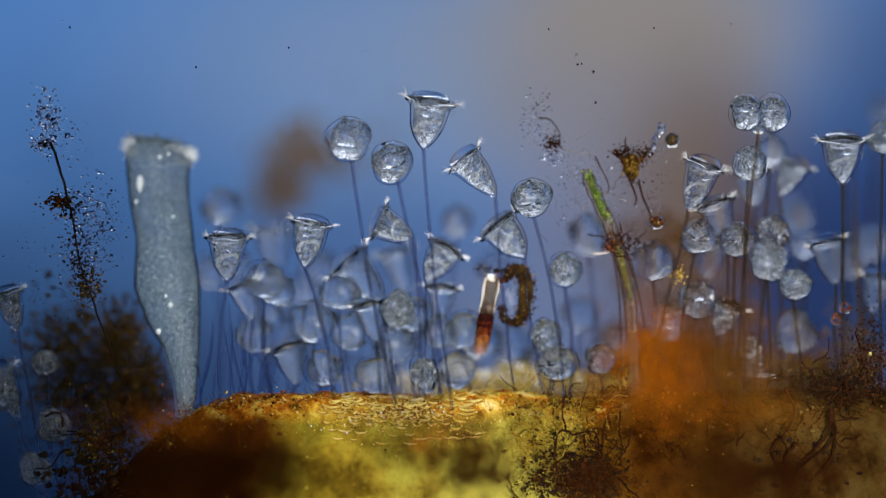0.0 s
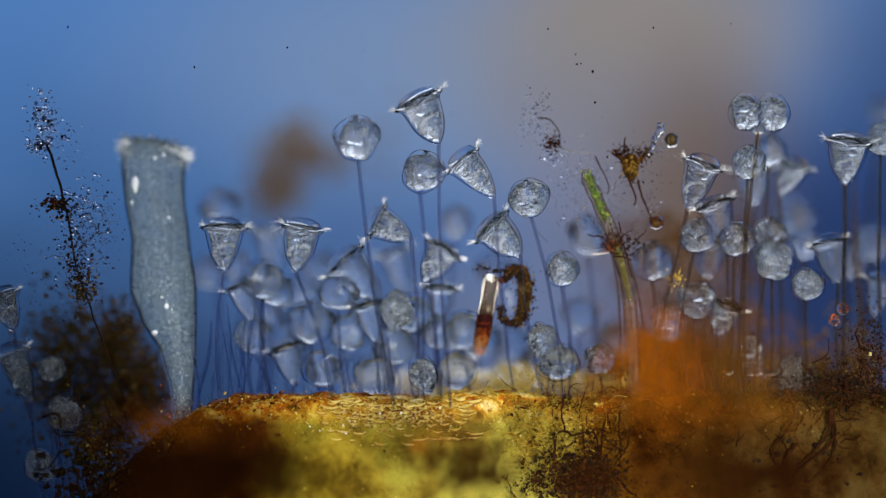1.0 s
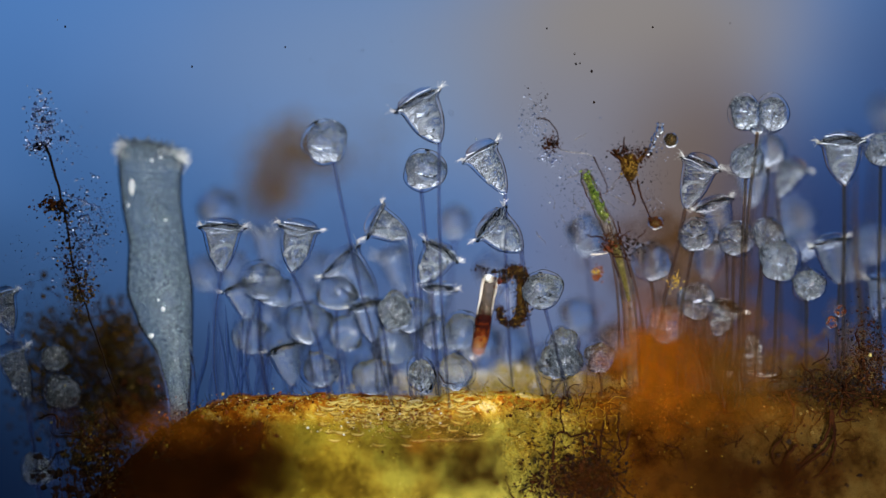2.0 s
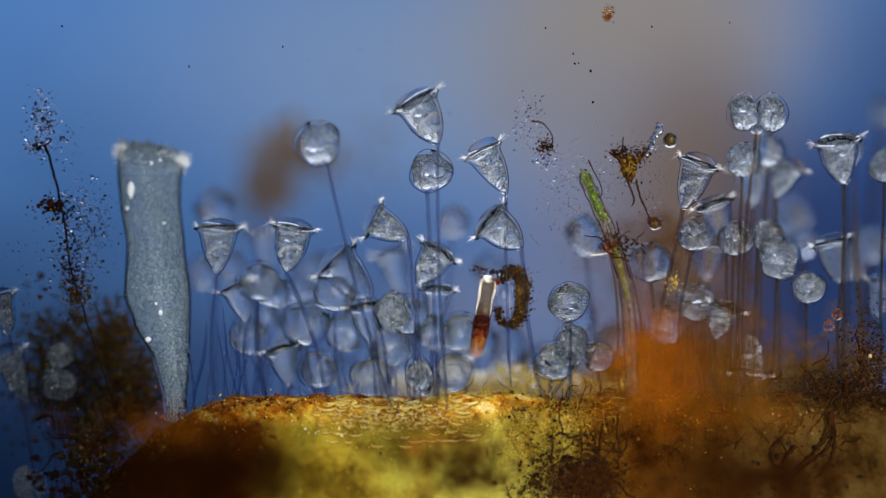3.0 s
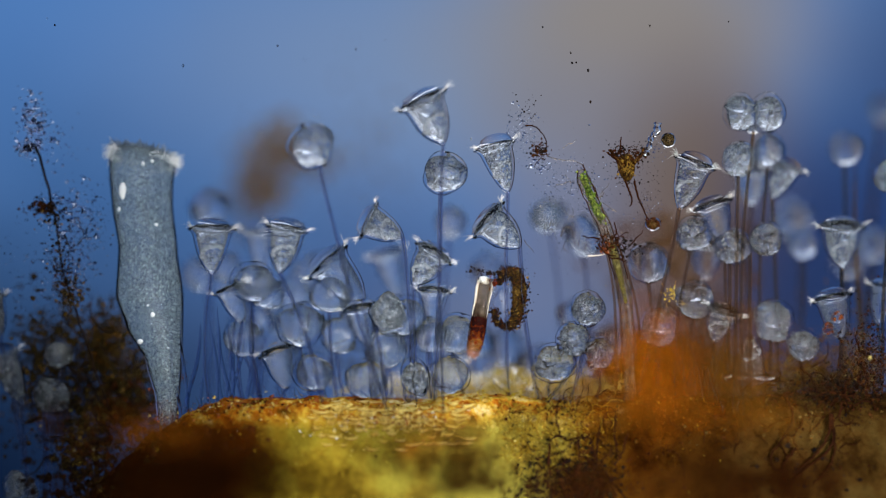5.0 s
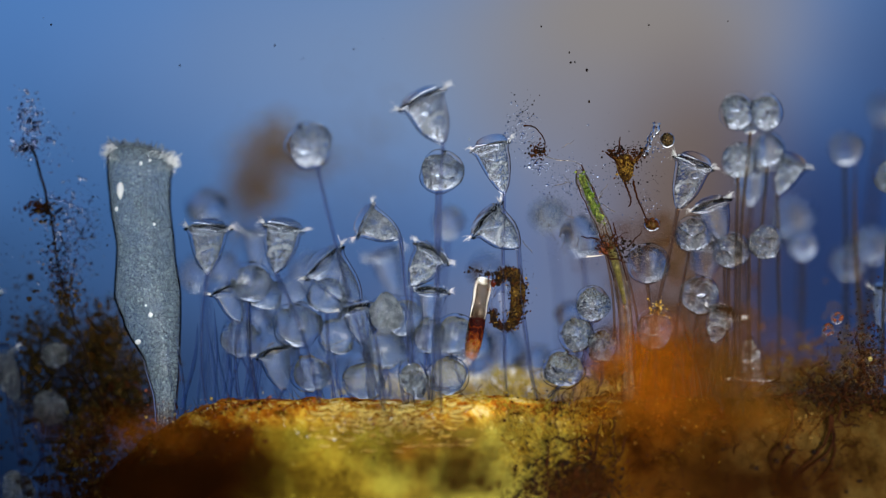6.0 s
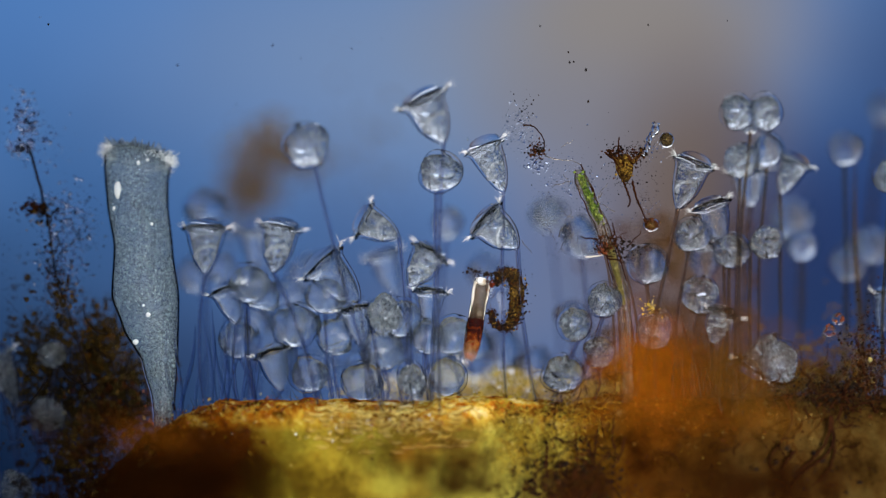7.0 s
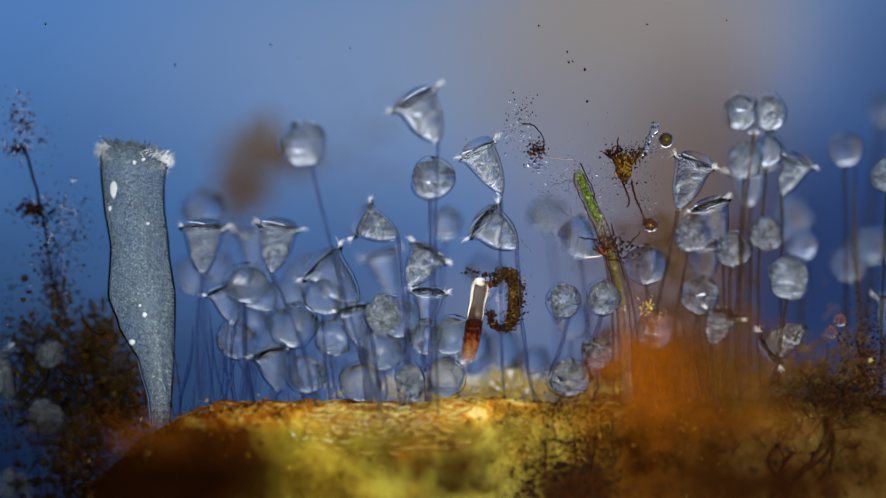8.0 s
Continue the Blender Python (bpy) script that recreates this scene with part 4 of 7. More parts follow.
# the dark thread with its grains; its foot is in the bushy matter
left_thread = detritus("detritus_thread", "dark upright thread hung with black and glassy grains", (-0.6090, -0.05, 0.3273), [
    (130, (-0.075, 0, 0.335), (0.013, 0.012, 0.024), 0.0015, 0.0060, GLASS),
    (60, (-0.078, 0, 0.320), (0.013, 0.012, 0.028), 0.0010, 0.0030, DARK_GRAIN),
    (50, (-0.086, 0, 0.292), (0.009, 0.008, 0.006), 0.002, 0.006, GLASS),
    (26, (-0.084, 0, 0.290), (0.010, 0.008, 0.005), 0.001, 0.0035, DARK_GRAIN),
    (46, (-0.040, 0, 0.300), (0.022, 0.012, 0.026), 0.001, 0.0040, GLASS),
    (150, (-0.050, 0, 0.188), (0.013, 0.012, 0.012), 0.001, 0.0046, DARK_GRAIN),
    (50, (-0.062, -0.01, 0.190), (0.012, 0.01, 0.006), 0.0015, 0.005, BROWN_GRAIN),
    (16, (-0.052, -0.01, 0.180), (0.012, 0.01, 0.010), 0.001, 0.003, CELL_GOLD_DIM),
    (110, (-0.005, 0, 0.160), (0.026, 0.014, 0.03), 0.0008, 0.0030, DARK_GRAIN),
    (240, (0.0, 0, 0.160), (0.024, 0.014, 0.030), 0.001, 0.0048, GLASS),
    (150, (-0.030, 0, 0.085), (0.016, 0.012, 0.034), 0.001, 0.0044, DARK_GRAIN),
    (220, (-0.020, 0, 0.085), (0.022, 0.012, 0.034), 0.001, 0.0048, GLASS),
    (60, (-0.022, -0.01, 0.080), (0.014, 0.012, 0.030), 0.001, 0.0036, BROWN_GRAIN),
    (20, (-0.016, -0.01, 0.070), (0.014, 0.012, 0.026), 0.001, 0.0028, CELL_GOLD_DIM),
    (110, (-0.012, 0, 0.042), (0.014, 0.012, 0.018), 0.0015, 0.006, OLIVE),
    (70, (-0.10, 0, 0.06), (0.03, 0.014, 0.05), 0.0006, 0.0024, GLASS),
    (50, (-0.10, 0, 0.06), (0.03, 0.014, 0.06), 0.0006, 0.0022, DARK_GRAIN),
], [
    ([(-0.070, 0, 0.296), (-0.052, 0, 0.23), (-0.038, 0, 0.16), (-0.026, 0, 0.08), (0.01, 0, -0.04), (0.05, 0, -0.16)], 0.0024, DARK_GRAIN),
    ([(-0.048, 0, 0.215), (0.0, 0, 0.192), (0.03, 0, 0.18)], 0.0012, GLASS),
    ([(-0.03, 0, 0.18), (0.012, 0, 0.19), (0.035, 0, 0.15)], 0.001, GLASS),
])
bush = detritus("detritus_bush", "bushy olive-brown detritus at the plant's edge", (-0.6115, 0.3, 0.1468), [
    (900, (-0.01, 0, 0.115), (0.030, 0.04, 0.040), 0.0015, 0.009, OLIVE),
    (220, (-0.005, -0.05, 0.115), (0.026, 0.03, 0.038), 0.0015, 0.005, AMBER_THIN),
    (900, (-0.11, 0, 0.09), (0.036, 0.06, 0.05), 0.0015, 0.009, OLIVE),
    (900, (0.035, 0, 0.02), (0.036, 0.04, 0.04), 0.0015, 0.009, OLIVE),
    (900, (-0.05, 0, -0.01), (0.06, 0.06, 0.045), 0.0015, 0.010, OLIVE),
    (350, (0.02, -0.02, 0.0), (0.05, 0.04, 0.04), 0.0015, 0.007, BROWN_GRAIN),
], stray_threads(rng, 24, (-0.02, -0.08, 0.06), (0.035, 0.03, 0.05), 0.07, 0.0016, DARK_GRAIN))
heap = detritus("detritus_heap", "rust and black detritus heap beside the plant", (-0.5877, -0.06, 0.0359), [
    (240, (-0.01, 0, 0.06), (0.024, 0.03, 0.034), 0.002, 0.009, OLIVE),
    (120, (0.0, -0.02, 0.07), (0.024, 0.02, 0.034), 0.0015, 0.006, BROWN_GRAIN),
    (260, (-0.02, 0, -0.01), (0.04, 0.04, 0.03), 0.002, 0.010, DARK_GRAIN),
    (40, (0.0, -0.03, 0.06), (0.03, 0.01, 0.04), 0.0008, 0.0026, CELL_GOLD),
    (200, (0.10, 0.02, 0.05), (0.05, 0.03, 0.03), 0.002, 0.008, OLIVE),
], stray_threads(rng, 12, (0.0, -0.03, 0.07), (0.03, 0.01, 0.03), 0.07, 0.002, DARK_GRAIN) + [
    ([(-0.025, 0, 0.09), (-0.028, -0.01, 0.118), (-0.01, -0.01, 0.125), (0.008, -0.01, 0.122), (0.01, 0, 0.10)], 0.0014, GLASS)])
crumbs = detritus("detritus_crumbs", "dark crumbs scattered along the plant's skin", (-0.4611, -0.06, 0.1235), [
    (110, (0.03, 0, 0.0), (0.07, 0.03, 0.018), 0.002, 0.009, BROWN_GRAIN),
    (6, (0.04, -0.02, 0.005), (0.06, 0.02, 0.014), 0.001, 0.003, CELL_GOLD),
])
right_heap = detritus("detritus_heap", "dark brown grainy detritus heap on the plant", (0.7514, 0.03, 0.1857), [
    (260, (-0.055, -0.03, 0.015), (0.024, 0.015, 0.02), 0.0012, 0.0042, DARK_GRAIN),
    (260, (0.005, -0.03, 0.03), (0.022, 0.015, 0.045), 0.0012, 0.0042, BROWN_GRAIN),
    (200, (-0.09, -0.03, 0.005), (0.04, 0.015, 0.014), 0.001, 0.003, BROWN_GRAIN),
    (700, (0.008, 0, 0.05), (0.022, 0.03, 0.05), 0.0008, 0.0032, DARK_GRAIN),
    (220, (0.0, -0.02, 0.06), (0.024, 0.02, 0.05), 0.001, 0.0036, BROWN_GRAIN),
    (420, (-0.07, 0, 0.0), (0.028, 0.02, 0.02), 0.0008, 0.0032, DARK_GRAIN),
    (90, (-0.07, -0.01, 0.0), (0.032, 0.02, 0.022), 0.001, 0.004, BROWN_GRAIN),
    (90, (-0.13, 0, 0.01), (0.03, 0.02, 0.012), 0.0008, 0.003, DARK_GRAIN),
    (600, (0.03, 0.30, 0.0), (0.045, 0.05, 0.06), 0.0015, 0.0075, FLOCK),
    (700, (-0.02, 0.35, 0.01), (0.09, 0.05, 0.03), 0.003, 0.010, HAZE_BROWN),
    (600, (-0.06, 0.26, 0.0), (0.08, 0.05, 0.03), 0.0015, 0.0075, FLOCK),
], stray_threads(rng, 26, (-0.06, -0.03, 0.0), (0.06, 0.015, 0.035), 0.06, 0.0016, THREAD))
tagged(part("glint", ball(0.0028, (-0.003, -0.07, 0.072), (1, 1, 1.2), 2, 0.3), CELL_PALE, right_heap, "bright golden grain"))
tangle = detritus("root_tangle", "tangle of dark brown hair-like threads", (0.6496, -0.045, 0.1027), [
    (60, (-0.02, 0, -0.04), (0.05, 0.03, 0.02), 0.002, 0.007, DARK_GRAIN),
], [
    ([(0.03, 0, 0.06), (0.024, 0, 0.02), (0.0, 0, -0.015), (-0.035, 0, -0.045)], 0.0029, THREAD),
    ([(0.028, 0, 0.062), (0.035, 0, 0.02), (0.02, 0, -0.01), (-0.03, 0, -0.05), (-0.04, 0, -0.08)], 0.0027, THREAD),
    ([(0.032, 0, 0.06), (0.037, 0, 0.0), (0.025, 0, -0.035), (0.0, 0, -0.06)], 0.0022, THREAD),
    ([(-0.05, 0, 0.095), (-0.035, 0, 0.055), (-0.05, 0, 0.02), (-0.072, 0, -0.01), (-0.066, 0, -0.035), (-0.04, 0, -0.04)], 0.0022, THREAD),
    ([(0.05, 0, 0.08), (0.045, 0, 0.05), (0.06, 0, 0.042), (0.07, 0, 0.05)], 0.0018, THREAD),
    ([(-0.03, 0, 0.0), (-0.05, 0, -0.03), (-0.045, 0, -0.08)], 0.0027, THREAD),
])
tangle_low = detritus("root_tangle", "clotted dark tangle of threads and grains in the plant's skin", (0.2296, -0.06, 0.0739), [
    (1000, (0.005, 0, -0.035), (0.046, 0.015, 0.028), 0.001, 0.0042, DARK_GRAIN),
    (260, (0.0, -0.01, -0.04), (0.045, 0.015, 0.026), 0.001, 0.0042, BROWN_GRAIN),
    (300, (0.0, 0.02, -0.035), (0.045, 0.02, 0.028), 0.002, 0.008, OLIVE),
    (90, (0.02, -0.03, -0.02), (0.045, 0.02, 0.024), 0.0015, 0.006, BROWN_GRAIN),
], [
    ([(-0.035, 0, 0.0), (-0.03, 0, 0.045), (-0.015, 0, 0.05), (0.0, 0, 0.044), (0.02, 0, 0.05)], 0.0025, THREAD),
    ([(0.02, 0, 0.05), (0.036, 0, 0.046), (0.042, 0, 0.02), (0.04, 0, -0.01)], 0.0023, THREAD),
    ([(0.016, 0, 0.045), (0.018, 0, 0.01)], 0.0018, THREAD),
    ([(0.046, 0, 0.0), (0.05, 0, 0.05), (0.062, 0, 0.088), (0.082, 0, 0.09)], 0.0022, THREAD),
    ([(0.08, 0, 0.088), (0.078, 0, 0.05), (0.085, 0, 0.015)], 0.0020, THREAD),
    ([(0.10, 0, 0.055), (0.09, 0, 0.02), (0.075, 0, 0.0)], 0.0022, THREAD),
    ([(-0.015, 0, 0.05), (-0.022, 0, 0.085), (-0.018, 0, 0.11)], 0.0018, THREAD),
    ([(0.11, 0, 0.108), (0.15, 0, 0.10), (0.18, 0, 0.07), (0.21, 0, 0.055)], 0.0018, THREAD),
] + stray_threads(rng, 26, (0.01, -0.01, -0.02), (0.045, 0.015, 0.03), 0.06, 0.0013, THREAD))
tuft_mid = detritus("moss_tuft", "yellow-brown mossy tuft on the plant's crest", (0.1297, 0.03, 0.1658), [
    (200, (0.0, 0, 0.0), (0.03, 0.03, 0.012), 0.001, 0.005, FUZZ),
    (40, (-0.03, -0.02, -0.01), (0.022, 0.02, 0.014), 0.001, 0.005, BROWN_GRAIN),
    (50, (0.06, 0, 0.0), (0.035, 0.03, 0.012), 0.0015, 0.006, OLIVE),
], stray_threads(rng, 12, (0.05, -0.02, 0.0), (0.05, 0.02, 0.012), 0.04, 0.0009, THREAD))



def moss_mat(place, label, spread, strands, bits):
    """Matted fine strands and film scraps; strands are (count, length, thickness, material), bits (count, largest, material)."""
    rg = random.Random(int(place[0] * 900) + 7)
    root = thing("moss_mat", place, label, "moss", kind="stuff")
    for count, length, thick, material in strands:
        bm = bmesh.new()
        for points, wide, _ in stray_threads(rg, count, (0, 0, 0), spread, length, thick, material):
            tube_into(bm, curve_points(points, 3), wide, 4)
        tagged(part("strands", bm, material, root), kind="stuff")
    for count, largest, material in bits:
        tagged(part("scraps", grains(rg, cloud(rg, count, (0, 0, 0), spread), largest * 0.25, largest), material, root, smooth=False), kind="stuff")
    return root


moss_mat((0.1527, -0.02, 0.1202), "matted yellow-green moss and fine strands on the plant", (0.06, 0.02, 0.035),
         [(300, 0.045, 0.0005, FUZZ), (30, 0.04, 0.0006, THREAD), (90, 0.05, 0.0012, STALK_AMBER)], [(420, 0.0026, FUZZ), (60, 0.003, BROWN_GRAIN), (260, 0.002, CELL_PALE)])
moss_mat((0.3402, -0.01, 0.1292), "matted rust-brown strands on the plant", (0.07, 0.02, 0.035),
         [(50, 0.05, 0.0008, THREAD), (90, 0.06, 0.0015, STALK_AMBER)], [(260, 0.0034, HAZE_BROWN), (160, 0.003, BROWN_GRAIN), (90, 0.0016, DARK_GRAIN)])
moss_mat((0.6159, -0.01, 0.1292), "matted dark brown strands and grains on the plant", (0.09, 0.02, 0.035),
         [(60, 0.05, 0.0009, THREAD), (80, 0.06, 0.0014, STALK_AMBER)], [(160, 0.003, BROWN_GRAIN), (160, 0.0022, DARK_GRAIN), (200, 0.003, FLOCK)])
# white and pale gold scraps imitate the crest's sparkle; the rust ones are matter
moss_mat((-0.0819, -0.07, 0.1485), "rust scraps and pale scraps added as highlights along the crest", (0.075, 0.012, 0.014),
         [(60, 0.03, 0.0008, STALK_AMBER)], [(50, 0.0022, GLINT), (160, 0.0026, RUST), (500, 0.0028, CELL_PALE)])
moss_mat((-0.3277, -0.03, 0.1553), "rust-red and golden scraps along the crest", (0.07, 0.014, 0.016),
         [(20, 0.02, 0.0007, STALK_AMBER)], [(260, 0.0034, RUST), (130, 0.0024, CELL_PALE), (10, 0.0018, GLINT), (160, 0.0036, BROWN_GRAIN)])

# orange matter behind
plume_rng = random.Random(9)
plume = thing("orange_detritus", (0.4040, 1, 0.0734), "soft orange-brown heap of detritus behind the bells", "detritus", kind="stuff")
spots = []
for _ in range(2400):
    f = plume_rng.random() ** 1.5
    spots.append((plume_rng.gauss(0.0, 0.13 * (1.12 - f)) + 0.05 * f, plume_rng.gauss(0, 0.12), -0.08 + 0.265 * f))
tagged(part("grains", grains(plume_rng, spots, 0.005, 0.017), ORANGE, plume, smooth=False), kind="stuff")
far_rng = random.Random(12)
spots = [(far_rng.gauss(0.15, 0.11), far_rng.gauss(0.1, 0.15), -0.1 + 0.25 * far_rng.random() ** 2.2) for _ in range(1100)]
tagged(part("grains", grains(far_rng, spots, 0.005, 0.016), HAZE_BROWN, plume, smooth=False), kind="stuff")
spots = [(far_rng.gauss(0.13, 0.085), far_rng.gauss(0.0, 0.12), 0.08 + 0.36 * far_rng.random() ** 1.4) for _ in range(620)]
tagged(part("grains", grains(far_rng, spots, 0.006, 0.018), AMBER_THIN, plume, smooth=False), kind="stuff")

front_rng = random.Random(19)


def soft_heap(place, label, groups):
    """Loose see-through matter: groups of (count, centre, spread, largest, material)."""
    root = thing("soft_detritus", place, label, "detritus", kind="stuff")
    for count, centre, spread, largest, material in groups:
        tagged(part("grains", grains(front_rng, cloud(front_rng, count, centre, spread), largest * 0.3, largest), material, root, smooth=False), kind="stuff")
    return root


soft_heap((0.2947, -0.65, 0.2297), "soft orange and brown matter drifting before the plant", [
    (340, (0.025, 0, 0.03), (0.045, 0.05, 0.035), 0.008, ORANGE_THIN),
    (220, (0.03, 0, 0.075), (0.03, 0.05, 0.04), 0.007, ORANGE_THIN),
    (260, (0.10, 0, 0.03), (0.07, 0.05, 0.05), 0.008, AMBER_THIN),
    (160, (0.15, 0, 0.05), (0.06, 0.05, 0.03), 0.008, AMBER_THIN),
    (180, (0.12, 0, 0.06), (0.05, 0.05, 0.04), 0.008, AMBER_THIN),
    (420, (0.18, 0, -0.125), (0.07, 0.05, 0.02), 0.009, UMBER),
    (160, (0.09, 0, -0.02), (0.08, 0.05, 0.02), 0.006, ORANGE_THIN),
    (200, (0.14, 0, -0.02), (0.08, 0.05, 0.02), 0.006, AMBER_THIN),
])
soft_heap((-0.3482, -0.8, 0.1607), "soft dark rust matter drifting before the plant's end", [
    (900, (0.03, 0, -0.035), (0.08, 0.05, 0.03), 0.010, UMBER),
    (160, (0.02, 0, 0.03), (0.07, 0.05, 0.014), 0.008, ORANGE_THIN),
])
soft_heap((0.0490, -0.5, 0.1596), "soft brown spots of matter drifting before the plant", [
    (150, (0.0, 0, 0.0), (0.026, 0.03, 0.016), 0.005, UMBER),
    (700, (-0.012, 0, -0.055), (0.030, 0.03, 0.024), 0.006, UMBER),
    (220, (0.17, 0, -0.075), (0.035, 0.03, 0.016), 0.006, UMBER),
    (150, (0.06, 0, -0.06), (0.024, 0.03, 0.02), 0.005, UMBER),
    (50, (-0.05, 0, -0.01), (0.03, 0.03, 0.012), 0.008, ORANGE_THIN),
    (80, (0.08, 0, 0.03), (0.014, 0.03, 0.014), 0.004, UMBER),
])

drifter = thing("brown_flock", (-0.4059, 1.9, 0.6495), "blurred brown flock of matter floating far behind", "detritus", kind="stuff")
fl = random.Random(3)
tagged(part("grains", grains(fl, cloud(fl, 210, (-0.03, 0, -0.035), (0.045, 0.06, 0.06)) + cloud(fl, 80, (0.03, 0, 0.06), (0.04, 0.05, 0.03)) + cloud(fl, 60, (0.11, 0, 0.03), (0.05, 0.05, 0.025)), 0.006, 0.018), FLOCK, drifter, smooth=False), kind="stuff")
faint = thing("brown_flock", (-0.2048, 2, 0.6976), "faint blurred flock of brown matter floating behind", "detritus", kind="stuff")
tagged(part("grains", grains(fl, cloud(fl, 40, (0.02, 0, 0.02), (0.06, 0.06, 0.09)), 0.005, 0.012), FLOCK, faint, smooth=False), kind="stuff")

# the hollow rod and the hairy oval
def build_rod(place):
    root = thing("hollow_rod", place, "broken hollow rod with milky walls and rust-red core", "plant fragment")
    root.matrix_world = Matrix.Translation(place) @ pose(0, 0, 0, 0, 10, 0)
    outer = lathe([(0.012, -0.066), (0.013, -0.05), (0.0138, -0.01), (0.0145, 0.0), (0.015, 0.05), (0.0152, 0.064), (0.013, 0.066), (0.0115, 0.058), (0.0115, 0.0), (0.0112, -0.065)], 20, 0.10, 2)
    part("shell", outer, SHEATH, root, "clear outer wall")
    for side, wide in ((-1, 0.0028), (1, 0.0020)):
        line = [(side * (0.0124 + 0.0006 * math.sin(k * 0.8)), -0.006, -0.006 + 0.066 * k / 13) for k in range(14)]
        part("wall", tube(line, [wide * min(1.0, 0.15 + 0.12 * k) for k in range(14)], 7), MILKY, root, "milky white wall edge")
    part("filling", lathe([(0.004, -0.004), (0.009, 0.006), (0.0105, 0.03), (0.0105, 0.05), (0.004, 0.06)], 16, 0.3, 9), CELL_AMBER, root, "pale grainy filling")
    part("cap", ball(0.008, (-0.003, -0.008, 0.062), (1.2, 0.8, 0.9), 2, 0.6, 4), GLINT, root, "bright white broken end")
    part("core", lathe([(0.001, -0.092), (0.006, -0.084), (0.0115, -0.070), (0.0142, -0.052), (0.0150, -0.034), (0.0150, -0.020), (0.0144, -0.006), (0.0115, 0.006), (0.007, 0.016), (0.003, 0.024), (0.001, 0.027)], 18, 0.12, 5), ROD_CORE, root, "maroon core fading to orange at its lower end")
    rg = random.Random(4)
    tagged(part("grains", grains(rg, cloud(rg, 90, (0.0, -0.004, 0.076), (0.018, 0.006, 0.004)), 0.0010, 0.0034), DARK_GRAIN, root, smooth=False), kind="stuff")
    tagged(part("grains", grains(rg, cloud(rg, 26, (0.013, -0.008, 0.060), (0.005, 0.004, 0.008)), 0.0010, 0.0034), RUST_DARK, root, smooth=False), kind="stuff")
    return root


rod = build_rod((0.0788, 0.07, 0.3288))


def build_oval(place):
    """A loop of brown grainy matter, thick on one side, clear inside, bristled at both ends."""
    root = thing("hairy_flake", place, "dark brown grainy looped flake set with bristles", "plant fragment")
    rg = random.Random(8)
    path = curve_points([(-0.016, 0, 0.030), (-0.010, 0, 0.046), (0.006, 0, 0.050), (0.017, 0, 0.034), (0.019, 0, 0.006), (0.015, 0, -0.022), (0.006, 0, -0.042), (-0.010, 0, -0.046), (-0.022, 0, -0.036), (-0.026, 0, -0.020)], 5)
    last = len(path) - 1
    wide = [0.0025 + 0.0100 * math.sin(math.pi * min(1.0, 1.25 * k / last)) ** 0.8 + 0.002 * (k > 0.8 * last) for k in range(last + 1)]
    band = tube(path, wide, 14)
    for v in band.verts:
        q = 1 + 0.5 * noise.noise(v.co * 110) + 0.3 * noise.noise(v.co * 260)
        v.co = Vector((v.co.x + 0.004 * (q - 1), v.co.y * 0.45 * q, v.co.z + 0.004 * (q - 1)))
    part("band", band, GOLD_CRUST, root, "brown mottled band")
    part("film", ball(1, (-0.008, 0.004, -0.004), (0.016, 0.004, 0.036), 3, 0.5, 3), DOME, root, "clear film inside the loop")
    crust = []
    for _ in range(2200):
        k = rg.randrange(last + 1)
        crust.append(path[k] + Vector((rg.gauss(0, 0.8 * wide[k]), rg.uniform(-0.009, 0.004), rg.gauss(0, 0.6 * wide[k]))))
    for lot, largest, material in ((crust[:1500], 0.0026, DARK_GRAIN), (crust[1500:2050], 0.0026, BROWN_GRAIN), (crust[2050:], 0.0022, CELL_GOLD_DIM)):
        tagged(part("crust", grains(rg, lot, 0.0007, largest), material, root, smooth=False), kind="stuff")
    for k in range(46):
        low = k % 2
        a = rg.uniform(-2.9, -0.6) if low else rg.uniform(0.5, 2.6)
        foot = Vector((0.002 + 0.020 * math.cos(a), rg.uniform(-0.006, 0.002), 0.047 * math.sin(a)))
        tip = foot + Vector((math.cos(a + rg.gauss(0, 0.5)), 0, math.sin(a + rg.gauss(0, 0.5)))) * rg.uniform(0.005, 0.015)
        part("bristle", tube([foot, foot.lerp(tip, 0.5) + Vector((0.001, 0, 0.001)), tip], [0.0011, 0.0009, 0.0003], 4), THREAD, root)
    return root


oval = build_oval((0.1302, 0.075, 0.3538))
bright = detritus("pale_speck", "pale bright speck beside the rod", (0.0500, 0.2, 0.2330), [(60, (0, 0, 0), (0.006, 0.005, 0.007), 0.0008, 0.0026, GLINT)])


gold_speck = detritus("gold_speck", "cluster of tiny golden crystals in the water", (0.4122, 0.02, 0.3818), [
    (46, (0, 0, 0), (0.009, 0.005, 0.009), 0.0008, 0.0034, CELL_GOLD), (14, (0.002, 0, 0.002), (0.005, 0.004, 0.006), 0.0008, 0.0028, CELL_PALE)])
# golden tuft; the wide spread of pale and white grains imitates a glowing haze
soft_heap((0.1300, 0.38, 0.1886), "yellow-orange tuft behind the crest with pale grains added as bright haze", [
    (320, (0.010, 0, 0.004), (0.016, 0.04, 0.012), 0.005, CELL_GOLD), (1700, (0.01, 0, -0.010), (0.095, 0.05, 0.013), 0.0045, CELL_PALE),
    (700, (-0.07, 0, 0.0), (0.09, 0.05, 0.014), 0.0045, GLINT), (500, (0.05, 0.1, 0.0), (0.10, 0.04, 0.014), 0.005, FUZZ), (260, (-0.18, 0, -0.004), (0.08, 0.05, 0.010), 0.0045, CELL_PALE)])
stem = thing("brown_stem", (0.9205, 0.95, 0.1261), "tall blurred brown stem behind the bells", "stem")
